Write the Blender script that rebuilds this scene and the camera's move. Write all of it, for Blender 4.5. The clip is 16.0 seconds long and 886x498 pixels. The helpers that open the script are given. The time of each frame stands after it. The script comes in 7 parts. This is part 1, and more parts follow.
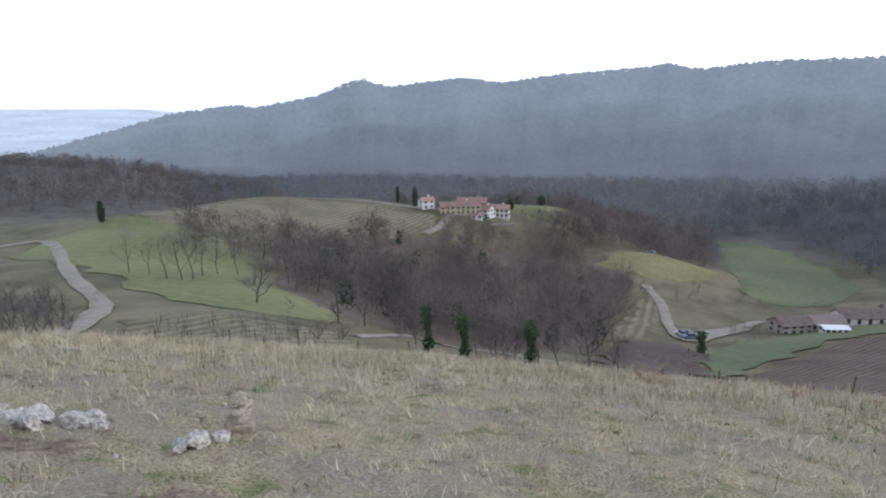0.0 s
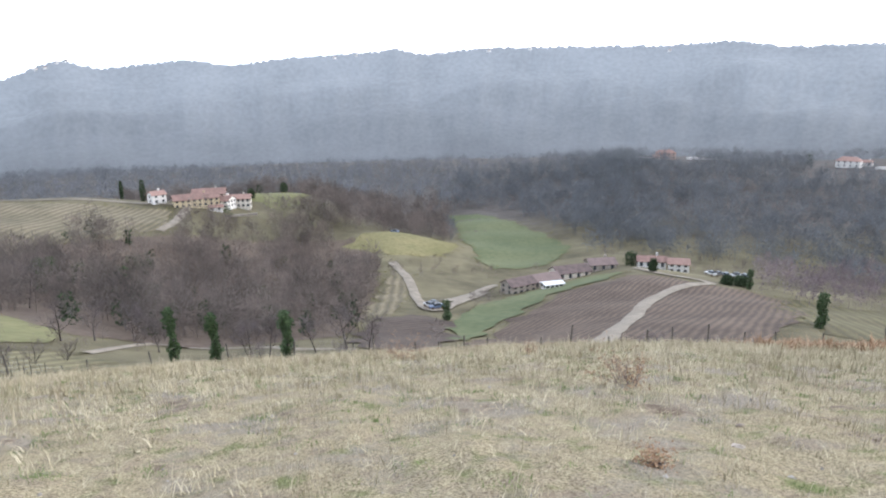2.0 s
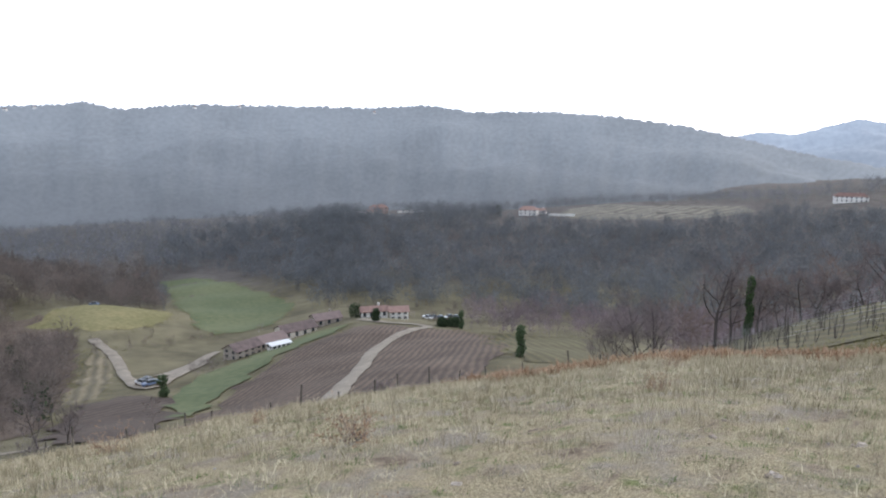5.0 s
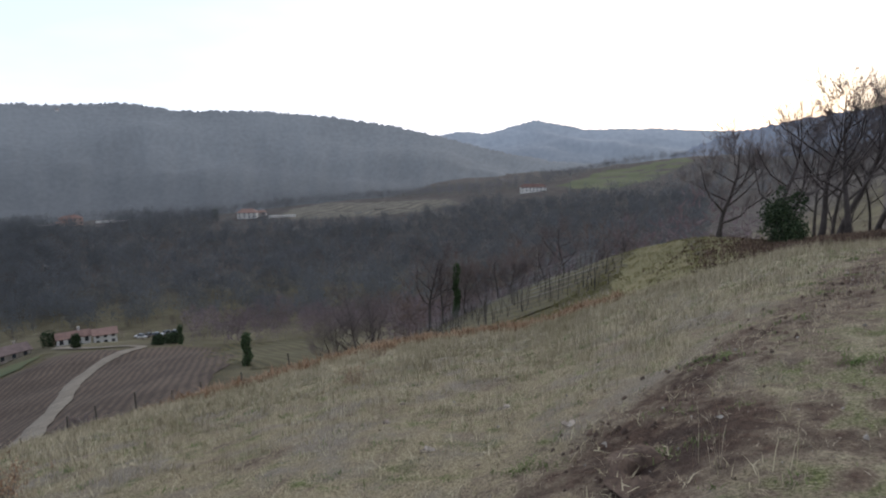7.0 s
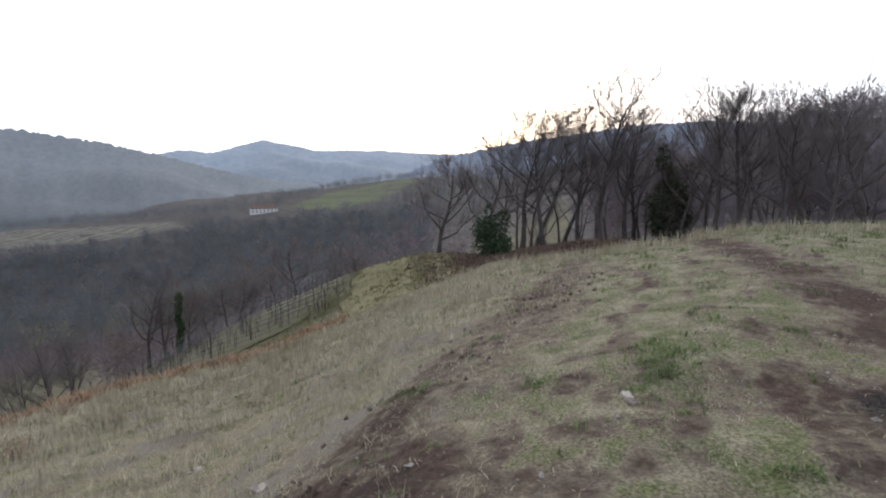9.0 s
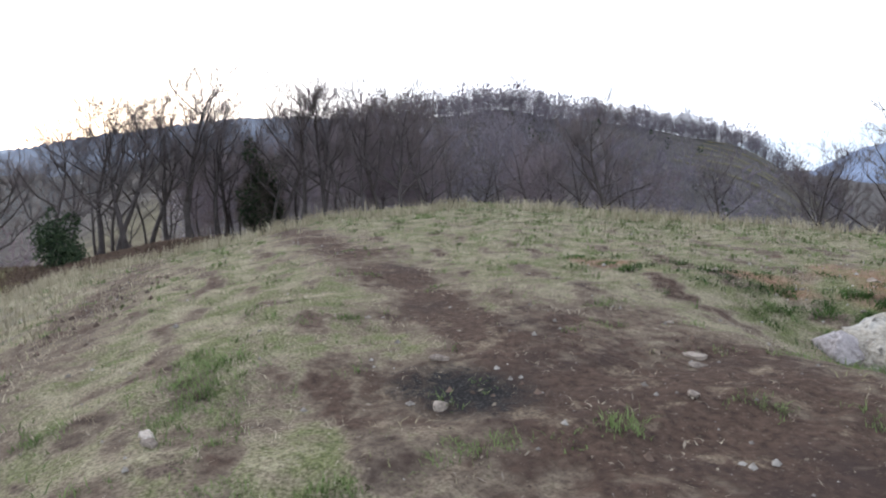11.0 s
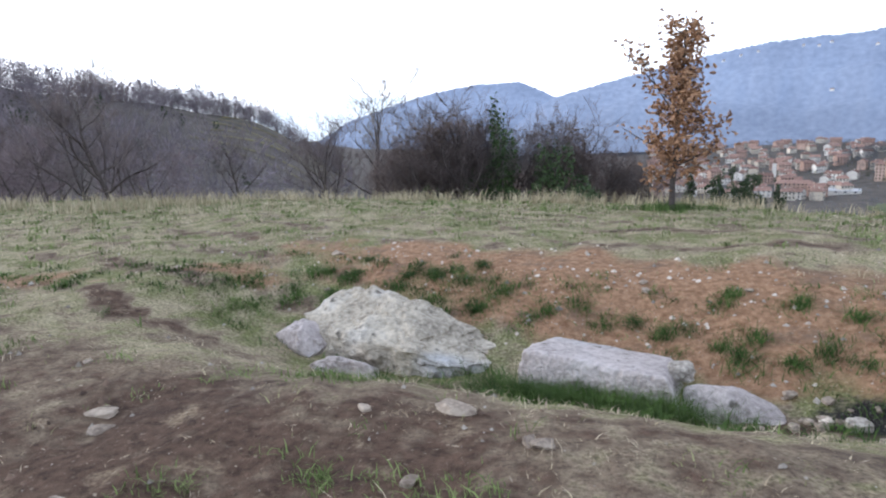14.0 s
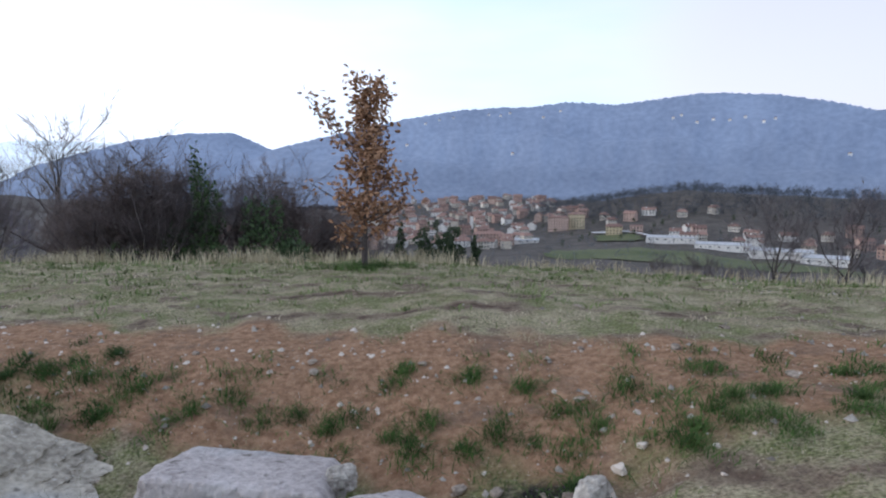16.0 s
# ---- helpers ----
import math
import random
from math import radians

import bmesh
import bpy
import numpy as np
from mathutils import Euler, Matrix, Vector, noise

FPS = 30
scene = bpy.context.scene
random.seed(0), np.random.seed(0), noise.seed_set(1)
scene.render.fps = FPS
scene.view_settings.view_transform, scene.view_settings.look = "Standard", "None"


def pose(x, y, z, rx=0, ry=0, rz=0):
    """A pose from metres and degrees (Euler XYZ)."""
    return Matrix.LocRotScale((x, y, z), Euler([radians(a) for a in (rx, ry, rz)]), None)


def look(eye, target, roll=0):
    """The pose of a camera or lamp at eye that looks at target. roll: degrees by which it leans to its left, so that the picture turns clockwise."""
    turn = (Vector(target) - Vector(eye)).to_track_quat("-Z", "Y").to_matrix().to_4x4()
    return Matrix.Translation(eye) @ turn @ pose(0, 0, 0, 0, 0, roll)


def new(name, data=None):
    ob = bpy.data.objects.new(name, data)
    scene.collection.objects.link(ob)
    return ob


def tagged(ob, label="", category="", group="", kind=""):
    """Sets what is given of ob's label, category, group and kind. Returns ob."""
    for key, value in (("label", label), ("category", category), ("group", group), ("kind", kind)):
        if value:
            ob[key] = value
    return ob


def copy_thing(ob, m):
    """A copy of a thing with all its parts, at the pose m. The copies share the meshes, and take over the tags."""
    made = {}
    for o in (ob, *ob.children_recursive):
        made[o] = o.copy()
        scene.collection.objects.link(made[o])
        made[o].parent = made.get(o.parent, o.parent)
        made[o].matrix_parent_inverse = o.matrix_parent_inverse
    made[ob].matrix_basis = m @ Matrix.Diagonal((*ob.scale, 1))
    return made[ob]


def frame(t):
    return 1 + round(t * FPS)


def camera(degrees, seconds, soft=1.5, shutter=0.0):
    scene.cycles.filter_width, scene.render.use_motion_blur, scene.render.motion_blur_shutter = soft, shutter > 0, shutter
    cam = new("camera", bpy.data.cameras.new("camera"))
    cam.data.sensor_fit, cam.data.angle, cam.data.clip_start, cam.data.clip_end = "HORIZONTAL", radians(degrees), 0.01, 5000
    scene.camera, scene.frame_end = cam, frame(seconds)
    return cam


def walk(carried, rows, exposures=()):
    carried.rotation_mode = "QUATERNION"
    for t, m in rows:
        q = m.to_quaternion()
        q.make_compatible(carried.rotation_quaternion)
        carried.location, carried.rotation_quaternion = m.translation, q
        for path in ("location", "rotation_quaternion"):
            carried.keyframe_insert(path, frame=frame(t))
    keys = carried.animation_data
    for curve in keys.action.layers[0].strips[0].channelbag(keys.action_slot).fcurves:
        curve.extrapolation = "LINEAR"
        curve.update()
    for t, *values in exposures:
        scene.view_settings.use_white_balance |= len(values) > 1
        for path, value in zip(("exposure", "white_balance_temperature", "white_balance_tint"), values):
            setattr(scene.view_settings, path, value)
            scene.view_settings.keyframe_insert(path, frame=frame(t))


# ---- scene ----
cam = camera(67.71, 16.0, soft=2.1)

# seconds, bearing, tilt and roll in degrees, then the eye's place in metres
WALK = [
    (0, 0.00, -12.38, -0.70, 0.00, -0.00, 1.50),
    (0.5, 7.30, -14.12, -0.91, 0.06, 0.05, 1.49),
    (1, 16.13, -15.09, -0.78, 0.06, 0.17, 1.48),
    (1.5, 20.81, -14.00, -2.61, 0.04, 0.24, 1.49),
    (2, 22.15, -13.96, -0.81, 0.10, 0.25, 1.52),
    (2.5, 24.50, -13.29, -0.66, 0.13, 0.24, 1.54),
    (3, 27.00, -11.90, -0.90, 0.17, 0.24, 1.52),
    (3.5, 32.89, -10.87, -0.52, 0.20, 0.24, 1.52),
    (3.7, 35.19, -10.41, -0.29, 0.20, 0.24, 1.53),
    (5.8, 52.99, -9.83, -0.68, 0.05, -0.02, 1.68),
    (6, 55.03, -9.97, -0.78, 0.11, -0.07, 1.68),
    (6.5, 62.23, -9.36, -0.25, 0.31, -0.26, 1.69),
    (7, 70.26, -9.43, -0.54, 0.44, -0.42, 1.70),
    (7.5, 79.15, -9.63, -0.66, 0.60, -0.49, 1.70),
    (8, 87.67, -8.67, 0.22, 0.87, -0.50, 1.75),
    (8.2, 87.98, -7.71, -0.26, 0.93, -0.53, 1.76),
    (10.3, 112.89, -8.89, 0.47, 1.52, -1.18, 1.64),
    (10.5, 116.69, -8.65, -0.28, 1.56, -1.25, 1.65),
    (11, 127.16, -8.13, -0.17, 1.73, -1.48, 1.64),
    (11.5, 137.95, -9.40, -1.31, 1.79, -1.71, 1.64),
    (12, 141.64, -8.46, 1.30, 1.73, -1.97, 1.64),
    (12.5, 153.31, -9.35, 0.11, 1.68, -2.21, 1.63),
    (13, 161.60, -8.57, 1.44, 1.80, -2.54, 1.63),
    (13.5, 164.85, -10.76, -1.79, 1.84, -2.78, 1.62),
    (14, 166.34, -11.01, -2.33, 1.77, -3.02, 1.63),
    (14.5, 171.47, -7.36, -3.22, 1.63, -3.24, 1.67),
    (15, 178.47, -5.64, -1.16, 1.55, -3.44, 1.65),
    (15.5, 186.67, -5.81, -1.59, 1.47, -3.72, 1.65),
    (16, 190.65, -7.08, -0.48, 1.32, -3.91, 1.63),
]


def heading(bearing, tilt):
    b, e = radians(bearing), radians(tilt)
    return Vector((math.sin(b) * math.cos(e), math.cos(b) * math.cos(e), math.sin(e)))


EXPOSURES = [(0.0, 0.4, 5900, 9), (0.5, 0.9, 6050, 9), (1.5, 1.15, 6309, 9), (2.5, 1.15, 6315, 9), (3.5, 0.84, 6321, 9), (5.8, 0.5, 6335, 9), (6.5, 0.08, 6339, 9), (7.0, -0.28, 6342, 9), (8.2, -0.14, 6350, 9), (10.3, 0.4, 6250, 9), (11.0, 0.5, 6239, 9), (12.0, 0.62, 6220, 9), (12.5, 0.52, 6210, 9), (13.0, 0.56, 6200, 9), (13.5, 0.4, 6180, 9), (14.0, 0.64, 6165, 9), (14.5, 0.36, 6150, 9), (15.0, -0.25, 5980, 9), (15.5, -0.42, 5880, 9), (16.0, 0.0, 5900, 9)]
walk(cam, [(t, look((x, y, z), Vector((x, y, z)) + heading(b, e), roll)) for t, b, e, roll, x, y, z in WALK], EXPOSURES)

# ---- light ----
world = bpy.data.worlds.new("sky")
scene.world = world
world.use_nodes = True
wn, wl = world.node_tree.nodes, world.node_tree.links
wn.clear()
SUN_BEARING, SUN_HEIGHT = 98.0, 9.0
sky = wn.new("ShaderNodeTexSky")
sky.sky_type = 'NISHITA'
sky.sun_disc = False
sky.sun_elevation, sky.sun_rotation = radians(SUN_HEIGHT), radians(SUN_BEARING)
sky.air_density, sky.dust_density, sky.ozone_density = 1.0, 1.5, 1.5
sky_light = wn.new("ShaderNodeBackground")
sky_light.inputs[1].default_value = 0.03
wl.new(sky.outputs[0], sky_light.inputs[0])
# thin high cloud over the whole sky
cloud = wn.new("ShaderNodeBackground")
coord = wn.new("ShaderNodeTexCoord")
cnoise = wn.new("ShaderNodeTexNoise")
cnoise.inputs["Scale"].default_value, cnoise.inputs["Detail"].default_value = 2.2, 5.0
cmap = wn.new("ShaderNodeMapping")
cmap.inputs["Scale"].default_value = (1, 1, 4)
wl.new(coord.outputs["Generated"], cmap.inputs[0])
wl.new(cmap.outputs[0], cnoise.inputs["Vector"])
cramp = wn.new("ShaderNodeValToRGB")
cramp.color_ramp.elements[0].position, cramp.color_ramp.elements[0].color = 0.35, (0.8, 0.91, 1.08, 1)
cramp.color_ramp.elements[1].position, cramp.color_ramp.elements[1].color = 0.7, (0.97, 0.95, 1.06, 1)
wl.new(cnoise.outputs[0], cramp.inputs[0])
wl.new(cramp.outputs[0], cloud.inputs[0])
cloud.inputs[1].default_value = 1.0
# a lavender bank of cloud low over the southern mountain
bank = wn.new("ShaderNodeVectorMath")
bank.operation = 'DOT_PRODUCT'
bank.inputs[1].default_value = heading(224, 4.0)
wl.new(coord.outputs["Generated"], bank.inputs[0])
bank_edge = wn.new("ShaderNodeMath")
bank_edge.operation = 'MULTIPLY_ADD'
bank_edge.inputs[1].default_value = 0.05
wl.new(cnoise.outputs[0], bank_edge.inputs[0])
wl.new(bank.outputs["Value"], bank_edge.inputs[2])
bank_in = wn.new("ShaderNodeMapRange")
bank_in.interpolation_type = 'SMOOTHSTEP'
bank_in.inputs[1].default_value, bank_in.inputs[2].default_value = 0.955, 1.012
wl.new(bank_edge.outputs[0], bank_in.inputs[0])
bank_mix = wn.new("ShaderNodeMix")
bank_mix.data_type = 'RGBA'
wl.new(bank_in.outputs[0], bank_mix.inputs["Factor"])
wl.new(cramp.outputs[0], bank_mix.inputs["A"])
bank_mix.inputs["B"].default_value = (0.88, 0.85, 0.97, 1)
wl.new(bank_mix.outputs["Result"], cloud.inputs[0])
# brighter towards the horizon than overhead
split = wn.new("ShaderNodeSeparateXYZ")
wl.new(coord.outputs["Generated"], split.inputs[0])
fall = wn.new("ShaderNodeMapRange")
fall.interpolation_type = 'SMOOTHSTEP'
fall.inputs[1].default_value, fall.inputs[2].default_value, fall.inputs[3].default_value, fall.inputs[4].default_value = 0.0, 0.75, 1.3, 0.72
wl.new(split.outputs[2], fall.inputs[0])
# and brighter on the sun's side
aim = wn.new("ShaderNodeVectorMath")
aim.operation = 'DOT_PRODUCT'
aim.inputs[1].default_value = (math.sin(radians(SUN_BEARING)), math.cos(radians(SUN_BEARING)), 0.0)
wl.new(coord.outputs["Generated"], aim.inputs[0])
lean_ = wn.new("ShaderNodeMapRange")
lean_.inputs[1].default_value, lean_.inputs[2].default_value, lean_.inputs[3].default_value, lean_.inputs[4].default_value = -0.6, 1.0, 0.74, 1.15
wl.new(aim.outputs["Value"], lean_.inputs[0])
both_k = wn.new("ShaderNodeMath")
both_k.operation = 'MULTIPLY'
wl.new(fall.outputs[0], both_k.inputs[0])
wl.new(lean_.outputs[0], both_k.inputs[1])
wl.new(both_k.outputs[0], cloud.inputs[1])
both = wn.new("ShaderNodeAddShader")
wl.new(sky_light.outputs[0], both.inputs[0])
wl.new(cloud.outputs[0], both.inputs[1])
wout = wn.new("ShaderNodeOutputWorld")
wl.new(both.outputs[0], wout.inputs[0])

sun = new("sun", bpy.data.lights.new("sun", 'SUN'))
sun.data.energy, sun.data.angle, sun.data.color = 0.6, radians(15), (1.0, 0.86, 0.7)
sun.matrix_world = look(heading(SUN_BEARING, SUN_HEIGHT + 6) * 100, (0, 0, 0))


# ---- materials ----
def surface(name, dark, light, scale=3.0, fine=40.0, rough=0.9, bump=0.3, dist=0.02, glow=None, metal=0.0, island=0.0, each=0.0, up=0.0, coord=None, veil=(0.8, 1.16), lift=(0.0, 1.0, 0.62, 1.12)):
    """A procedural surface: two colours mixed by noise at two scales, with relief."""
    m = bpy.data.materials.new(name)
    m.use_nodes = True
    n, l = m.node_tree.nodes, m.node_tree.links
    b = n["Principled BSDF"]
    b.inputs["Roughness"].default_value, b.inputs["Metallic"].default_value = rough, metal
    b.inputs["Specular IOR Level"].default_value = 0.25
    tc = n.new("ShaderNodeTexCoord")
    source = tc.outputs["Object"]
    if coord:
        at = n.new("ShaderNodeAttribute")
        at.attribute_name = coord
        source = at.outputs["Vector"]
    n1, n2 = n.new("ShaderNodeTexNoise"), n.new("ShaderNodeTexNoise")
    for q, s, d in ((n1, scale, 4), (n2, fine, 6)):
        q.inputs["Scale"].default_value, q.inputs["Detail"].default_value = s, d
        l.new(source, q.inputs["Vector"])
    mix = n.new("ShaderNodeMix")
    mix.data_type = 'RGBA'
    add = n.new("ShaderNodeMath")
    add.operation = 'MULTIPLY_ADD'
    add.inputs[1].default_value = 0.5
    half = n.new("ShaderNodeMath")
    half.operation = 'MULTIPLY'
    half.inputs[1].default_value = 0.5
    l.new(n2.outputs[0], half.inputs[0])
    l.new(n1.outputs[0], add.inputs[0])
    l.new(half.outputs[0], add.inputs[2])
    ramp = n.new("ShaderNodeMapRange")
    ramp.inputs[1].default_value, ramp.inputs[2].default_value = 0.36, 0.64
    src = add.outputs[0]
    if island or each:
        info = n.new("ShaderNodeNewGeometry" if island else "ShaderNodeObjectInfo")
        k = n.new("ShaderNodeMath")
        k.operation = 'MULTIPLY_ADD'
        k.inputs[1].default_value = (island or each) * 0.28
        l.new(info.outputs["Random Per Island" if island else "Random"], k.inputs[0])
        sh = n.new("ShaderNodeMath")
        sh.operation = 'SUBTRACT'
        sh.inputs[1].default_value = (island or each) * 0.14
        l.new(src, sh.inputs[0])
        l.new(sh.outputs[0], k.inputs[2])
        src = k.outputs[0]
    l.new(src, ramp.inputs[0])
    l.new(ramp.outputs[0], mix.inputs["Factor"])
    mix.inputs["A"].default_value, mix.inputs["B"].default_value = (*dark, 1), (*light, 1)
    l.new(mix.outputs["Result"], b.inputs["Base Color"])
    if bump:
        bp = n.new("ShaderNodeBump")
        bp.inputs["Strength"].default_value, bp.inputs["Distance"].default_value = bump, dist
        l.new(n2.outputs[0], bp.inputs["Height"])
        l.new(bp.outputs[0], b.inputs["Normal"])
    if up:
        # thin leaves and twigs scatter light like the mass they belong to
        geo, vm, nm = n.new("ShaderNodeNewGeometry"), n.new("ShaderNodeVectorMath"), n.new("ShaderNodeVectorMath")
        vm.operation, nm.operation = 'MULTIPLY_ADD', 'NORMALIZE'
        vm.inputs[1].default_value, vm.inputs[2].default_value = (1 - up,) * 3, (0, 0, up)
        l.new(geo.outputs["Normal"], vm.inputs[0])
        l.new(vm.outputs[0], nm.inputs[0])
        l.new(nm.outputs[0], b.inputs["Normal"])
    if up > 0.8:
        # fine twigs let light through to their far side
        tr, ad = n.new("ShaderNodeBsdfTranslucent"), n.new("ShaderNodeAddShader")
        l.new(mix.outputs["Result"], tr.inputs["Color"])
        l.new(b.outputs[0], ad.inputs[0])
        l.new(tr.outputs[0], ad.inputs[1])
        l.new(ad.outputs[0], n["Material Output"].inputs["Surface"])
    # emission stands in for distance haze, mottled by the same noise
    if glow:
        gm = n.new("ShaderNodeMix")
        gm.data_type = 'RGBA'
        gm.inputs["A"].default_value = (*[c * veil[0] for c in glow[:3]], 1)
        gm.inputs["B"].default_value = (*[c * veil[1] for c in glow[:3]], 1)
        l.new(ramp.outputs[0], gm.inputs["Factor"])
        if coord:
            # the haze painted as emission gets thicker and brighter towards the crest
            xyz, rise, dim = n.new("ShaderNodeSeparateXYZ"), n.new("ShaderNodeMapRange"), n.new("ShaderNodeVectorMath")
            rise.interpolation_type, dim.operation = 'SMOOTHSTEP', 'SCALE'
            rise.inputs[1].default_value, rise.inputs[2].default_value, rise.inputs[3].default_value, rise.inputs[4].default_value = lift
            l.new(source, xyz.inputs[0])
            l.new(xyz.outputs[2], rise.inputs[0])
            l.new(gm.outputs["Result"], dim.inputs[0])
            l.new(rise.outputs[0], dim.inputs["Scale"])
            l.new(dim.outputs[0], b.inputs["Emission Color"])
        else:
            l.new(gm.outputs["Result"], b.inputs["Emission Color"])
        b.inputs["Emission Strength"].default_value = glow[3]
    return m


M_BARK = surface("bark", (0.06, 0.051, 0.049), (0.15, 0.128, 0.12), 2, 30, bump=0.6, dist=0.03)
M_TWIG = surface("twigs", (0.082, 0.068, 0.067), (0.165, 0.14, 0.138), 0.5, 5, bump=0, island=0.6, up=0.82)
M_TWIG_PALE = surface("pale_twigs", (0.16, 0.13, 0.1), (0.3, 0.25, 0.2), 0.5, 5, bump=0, island=1.0, up=0.6)
M_WOODS = surface("winter_woods", (0.05, 0.042, 0.037), (0.175, 0.145, 0.127), 0.045, 0.13, bump=0, island=0.08, up=0.92)
# hill woods: base colour carries a blue-grey tint for distance haze
M_WOODS_HILL = surface("hillside_woods", (0.095, 0.085, 0.1), (0.17, 0.152, 0.172), 0.07, 0.35, bump=0, island=0.15, up=0.92)
M_THICKET = surface("purple_thicket", (0.09, 0.073, 0.08), (0.165, 0.135, 0.145), 0.03, 0.4, bump=0, island=0.35, up=0.9)
M_BRUSH = surface("thorn_brush", (0.06, 0.046, 0.042), (0.14, 0.108, 0.095), 0.5, 5, bump=0, island=0.7, up=0.82)
# next three: blue-grey of distance haze put into the base colour
M_WOODS_FAR = surface("haze_tinted_far_woods", (0.066, 0.073, 0.081), (0.12, 0.129, 0.14), 0.05, 0.16, bump=0, island=0.08, up=0.93)
M_WOODS_MIST = surface("haze_tinted_valley_woods", (0.1, 0.106, 0.115), (0.15, 0.157, 0.168), 0.05, 0.16, bump=0, island=0.08, up=0.93)
M_WOODS_HAZE = surface("haze_tinted_woods", (0.052, 0.058, 0.068), (0.09, 0.096, 0.106), 0.04, 0.2, bump=0, island=0.1, up=0.93)
M_EVERGREEN = surface("evergreen_leaf", (0.018, 0.034, 0.016), (0.07, 0.1, 0.045), 1, 8, bump=0, island=1.0, up=0.5)
M_IVY = surface("ivy_leaf", (0.03, 0.056, 0.02), (0.1, 0.15, 0.06), 1, 8, bump=0, island=1.0, rough=0.6, up=0.5)
M_OAKLEAF = surface("dry_oak_leaf", (0.2, 0.1, 0.052), (0.5, 0.3, 0.175), 2, 12, bump=0, island=1.2, rough=0.7, up=0.35)
M_STRAW = surface("dry_grass", (0.34, 0.285, 0.17), (0.7, 0.61, 0.42), 0.4, 3, bump=0, island=0.8, up=0.6)
M_MAT = surface("flattened_straw", (0.36, 0.28, 0.19), (0.7, 0.6, 0.44), 0.6, 4, bump=0, island=0.8, up=0.7)
M_GRASS = surface("green_grass", (0.085, 0.13, 0.035), (0.24, 0.31, 0.11), 0.6, 4, bump=0, island=0.9, up=0.6)
M_TURF = surface("winter_turf", (0.14, 0.145, 0.062), (0.34, 0.33, 0.17), 0.5, 4, bump=0, island=0.9, up=0.65)
M_LUSH = surface("lush_grass", (0.03, 0.062, 0.015), (0.11, 0.18, 0.045), 0.8, 5, bump=0, island=0.9, up=0.5)
M_BRACKEN = surface("brown_bracken", (0.07, 0.045, 0.03), (0.17, 0.11, 0.075), 0.5, 4, bump=0, island=1.0, up=0.5)
M_OLIVEBLADE = surface("olive_grass", (0.13, 0.125, 0.04), (0.27, 0.235, 0.1), 0.2, 3, bump=0, island=0.9, up=0.6)
M_RUST = surface("rusty_weeds", (0.24, 0.14, 0.08), (0.48, 0.33, 0.21), 1, 6, bump=0, island=1.0, up=0.4)
M_ROCK = surface("limestone", (0.27, 0.24, 0.21), (0.76, 0.71, 0.64), 3.4, 26, rough=0.88, bump=1.0, dist=0.05)
M_PEBBLE = surface("pebble", (0.2, 0.175, 0.15), (0.46, 0.42, 0.37), 4, 40, bump=0.4, dist=0.01, island=1.0)
M_LITTER = surface("leaf_litter", (0.11, 0.078, 0.055), (0.4, 0.335, 0.255), 3, 20, bump=0, island=1.3)
M_GRAVEL = surface("gravel_road", (0.2, 0.17, 0.135), (0.35, 0.305, 0.245), 0.3, 3, bump=0.2)
M_WALL = surface("render_wall", (0.56, 0.5, 0.42), (0.76, 0.71, 0.63), 0.4, 3, bump=0.1, each=1.0)
M_WALL_PALE = surface("pale_wall", (0.68, 0.66, 0.63), (0.85, 0.83, 0.79), 0.4, 3, bump=0.1, each=1.0)
M_WALL_WARM = surface("warm_wall", (0.45, 0.31, 0.26), (0.6, 0.45, 0.38), 0.4, 3, bump=0.1, each=1.0)
M_WALL_YELLOW = surface("ochre_wall", (0.52, 0.43, 0.28), (0.68, 0.58, 0.4), 0.4, 3, bump=0.1, each=1.0)
M_STONEWALL = surface("stone_wall", (0.25, 0.22, 0.19), (0.5, 0.45, 0.39), 1, 5, bump=0.4, dist=0.1)
M_ROOF = surface("terracotta_roof", (0.19, 0.12, 0.102), (0.36, 0.235, 0.198), 0.5, 3, bump=0.4, dist=0.05, each=1.0)
M_PANE = surface("dark_pane", (0.03, 0.035, 0.04), (0.07, 0.08, 0.09), 1, 4, rough=0.15, bump=0)
M_SHUTTER = surface("wood_shutter", (0.08, 0.05, 0.03), (0.16, 0.1, 0.06), 1, 8, bump=0.1)
M_POST = surface("grey_post", (0.06, 0.053, 0.048), (0.15, 0.135, 0.12), 2, 20, bump=0.3)
M_METAL = surface("grey_metal", (0.45, 0.46, 0.48), (0.62, 0.63, 0.65), 1, 6, rough=0.4, bump=0, metal=0.3)
M_WHITE = surface("white_sheet", (0.7, 0.7, 0.7), (0.85, 0.85, 0.84), 1, 6, rough=0.5, bump=0)


# ---- the lie of the land ----
def polar(bearing, r):
    return r * math.sin(radians(bearing)), r * math.cos(radians(bearing))


def ring(knots, values):
    """Values at whole-degree bearings, smoothed, all the way round."""
    k = np.array(knots, float)
    v = np.array(values, float)
    k3, v3 = np.concatenate([k - 360, k, k + 360]), np.concatenate([v, v, v])
    o = np.argsort(k3)
    out = np.interp(np.arange(360.0), k3[o], v3[o])
    w = np.array([1, 3, 5, 6, 5, 3, 1.0])
    w /= w.sum()
    pad = np.concatenate([out[-3:], out, out[:3]])
    return np.convolve(pad, w, 'valid')


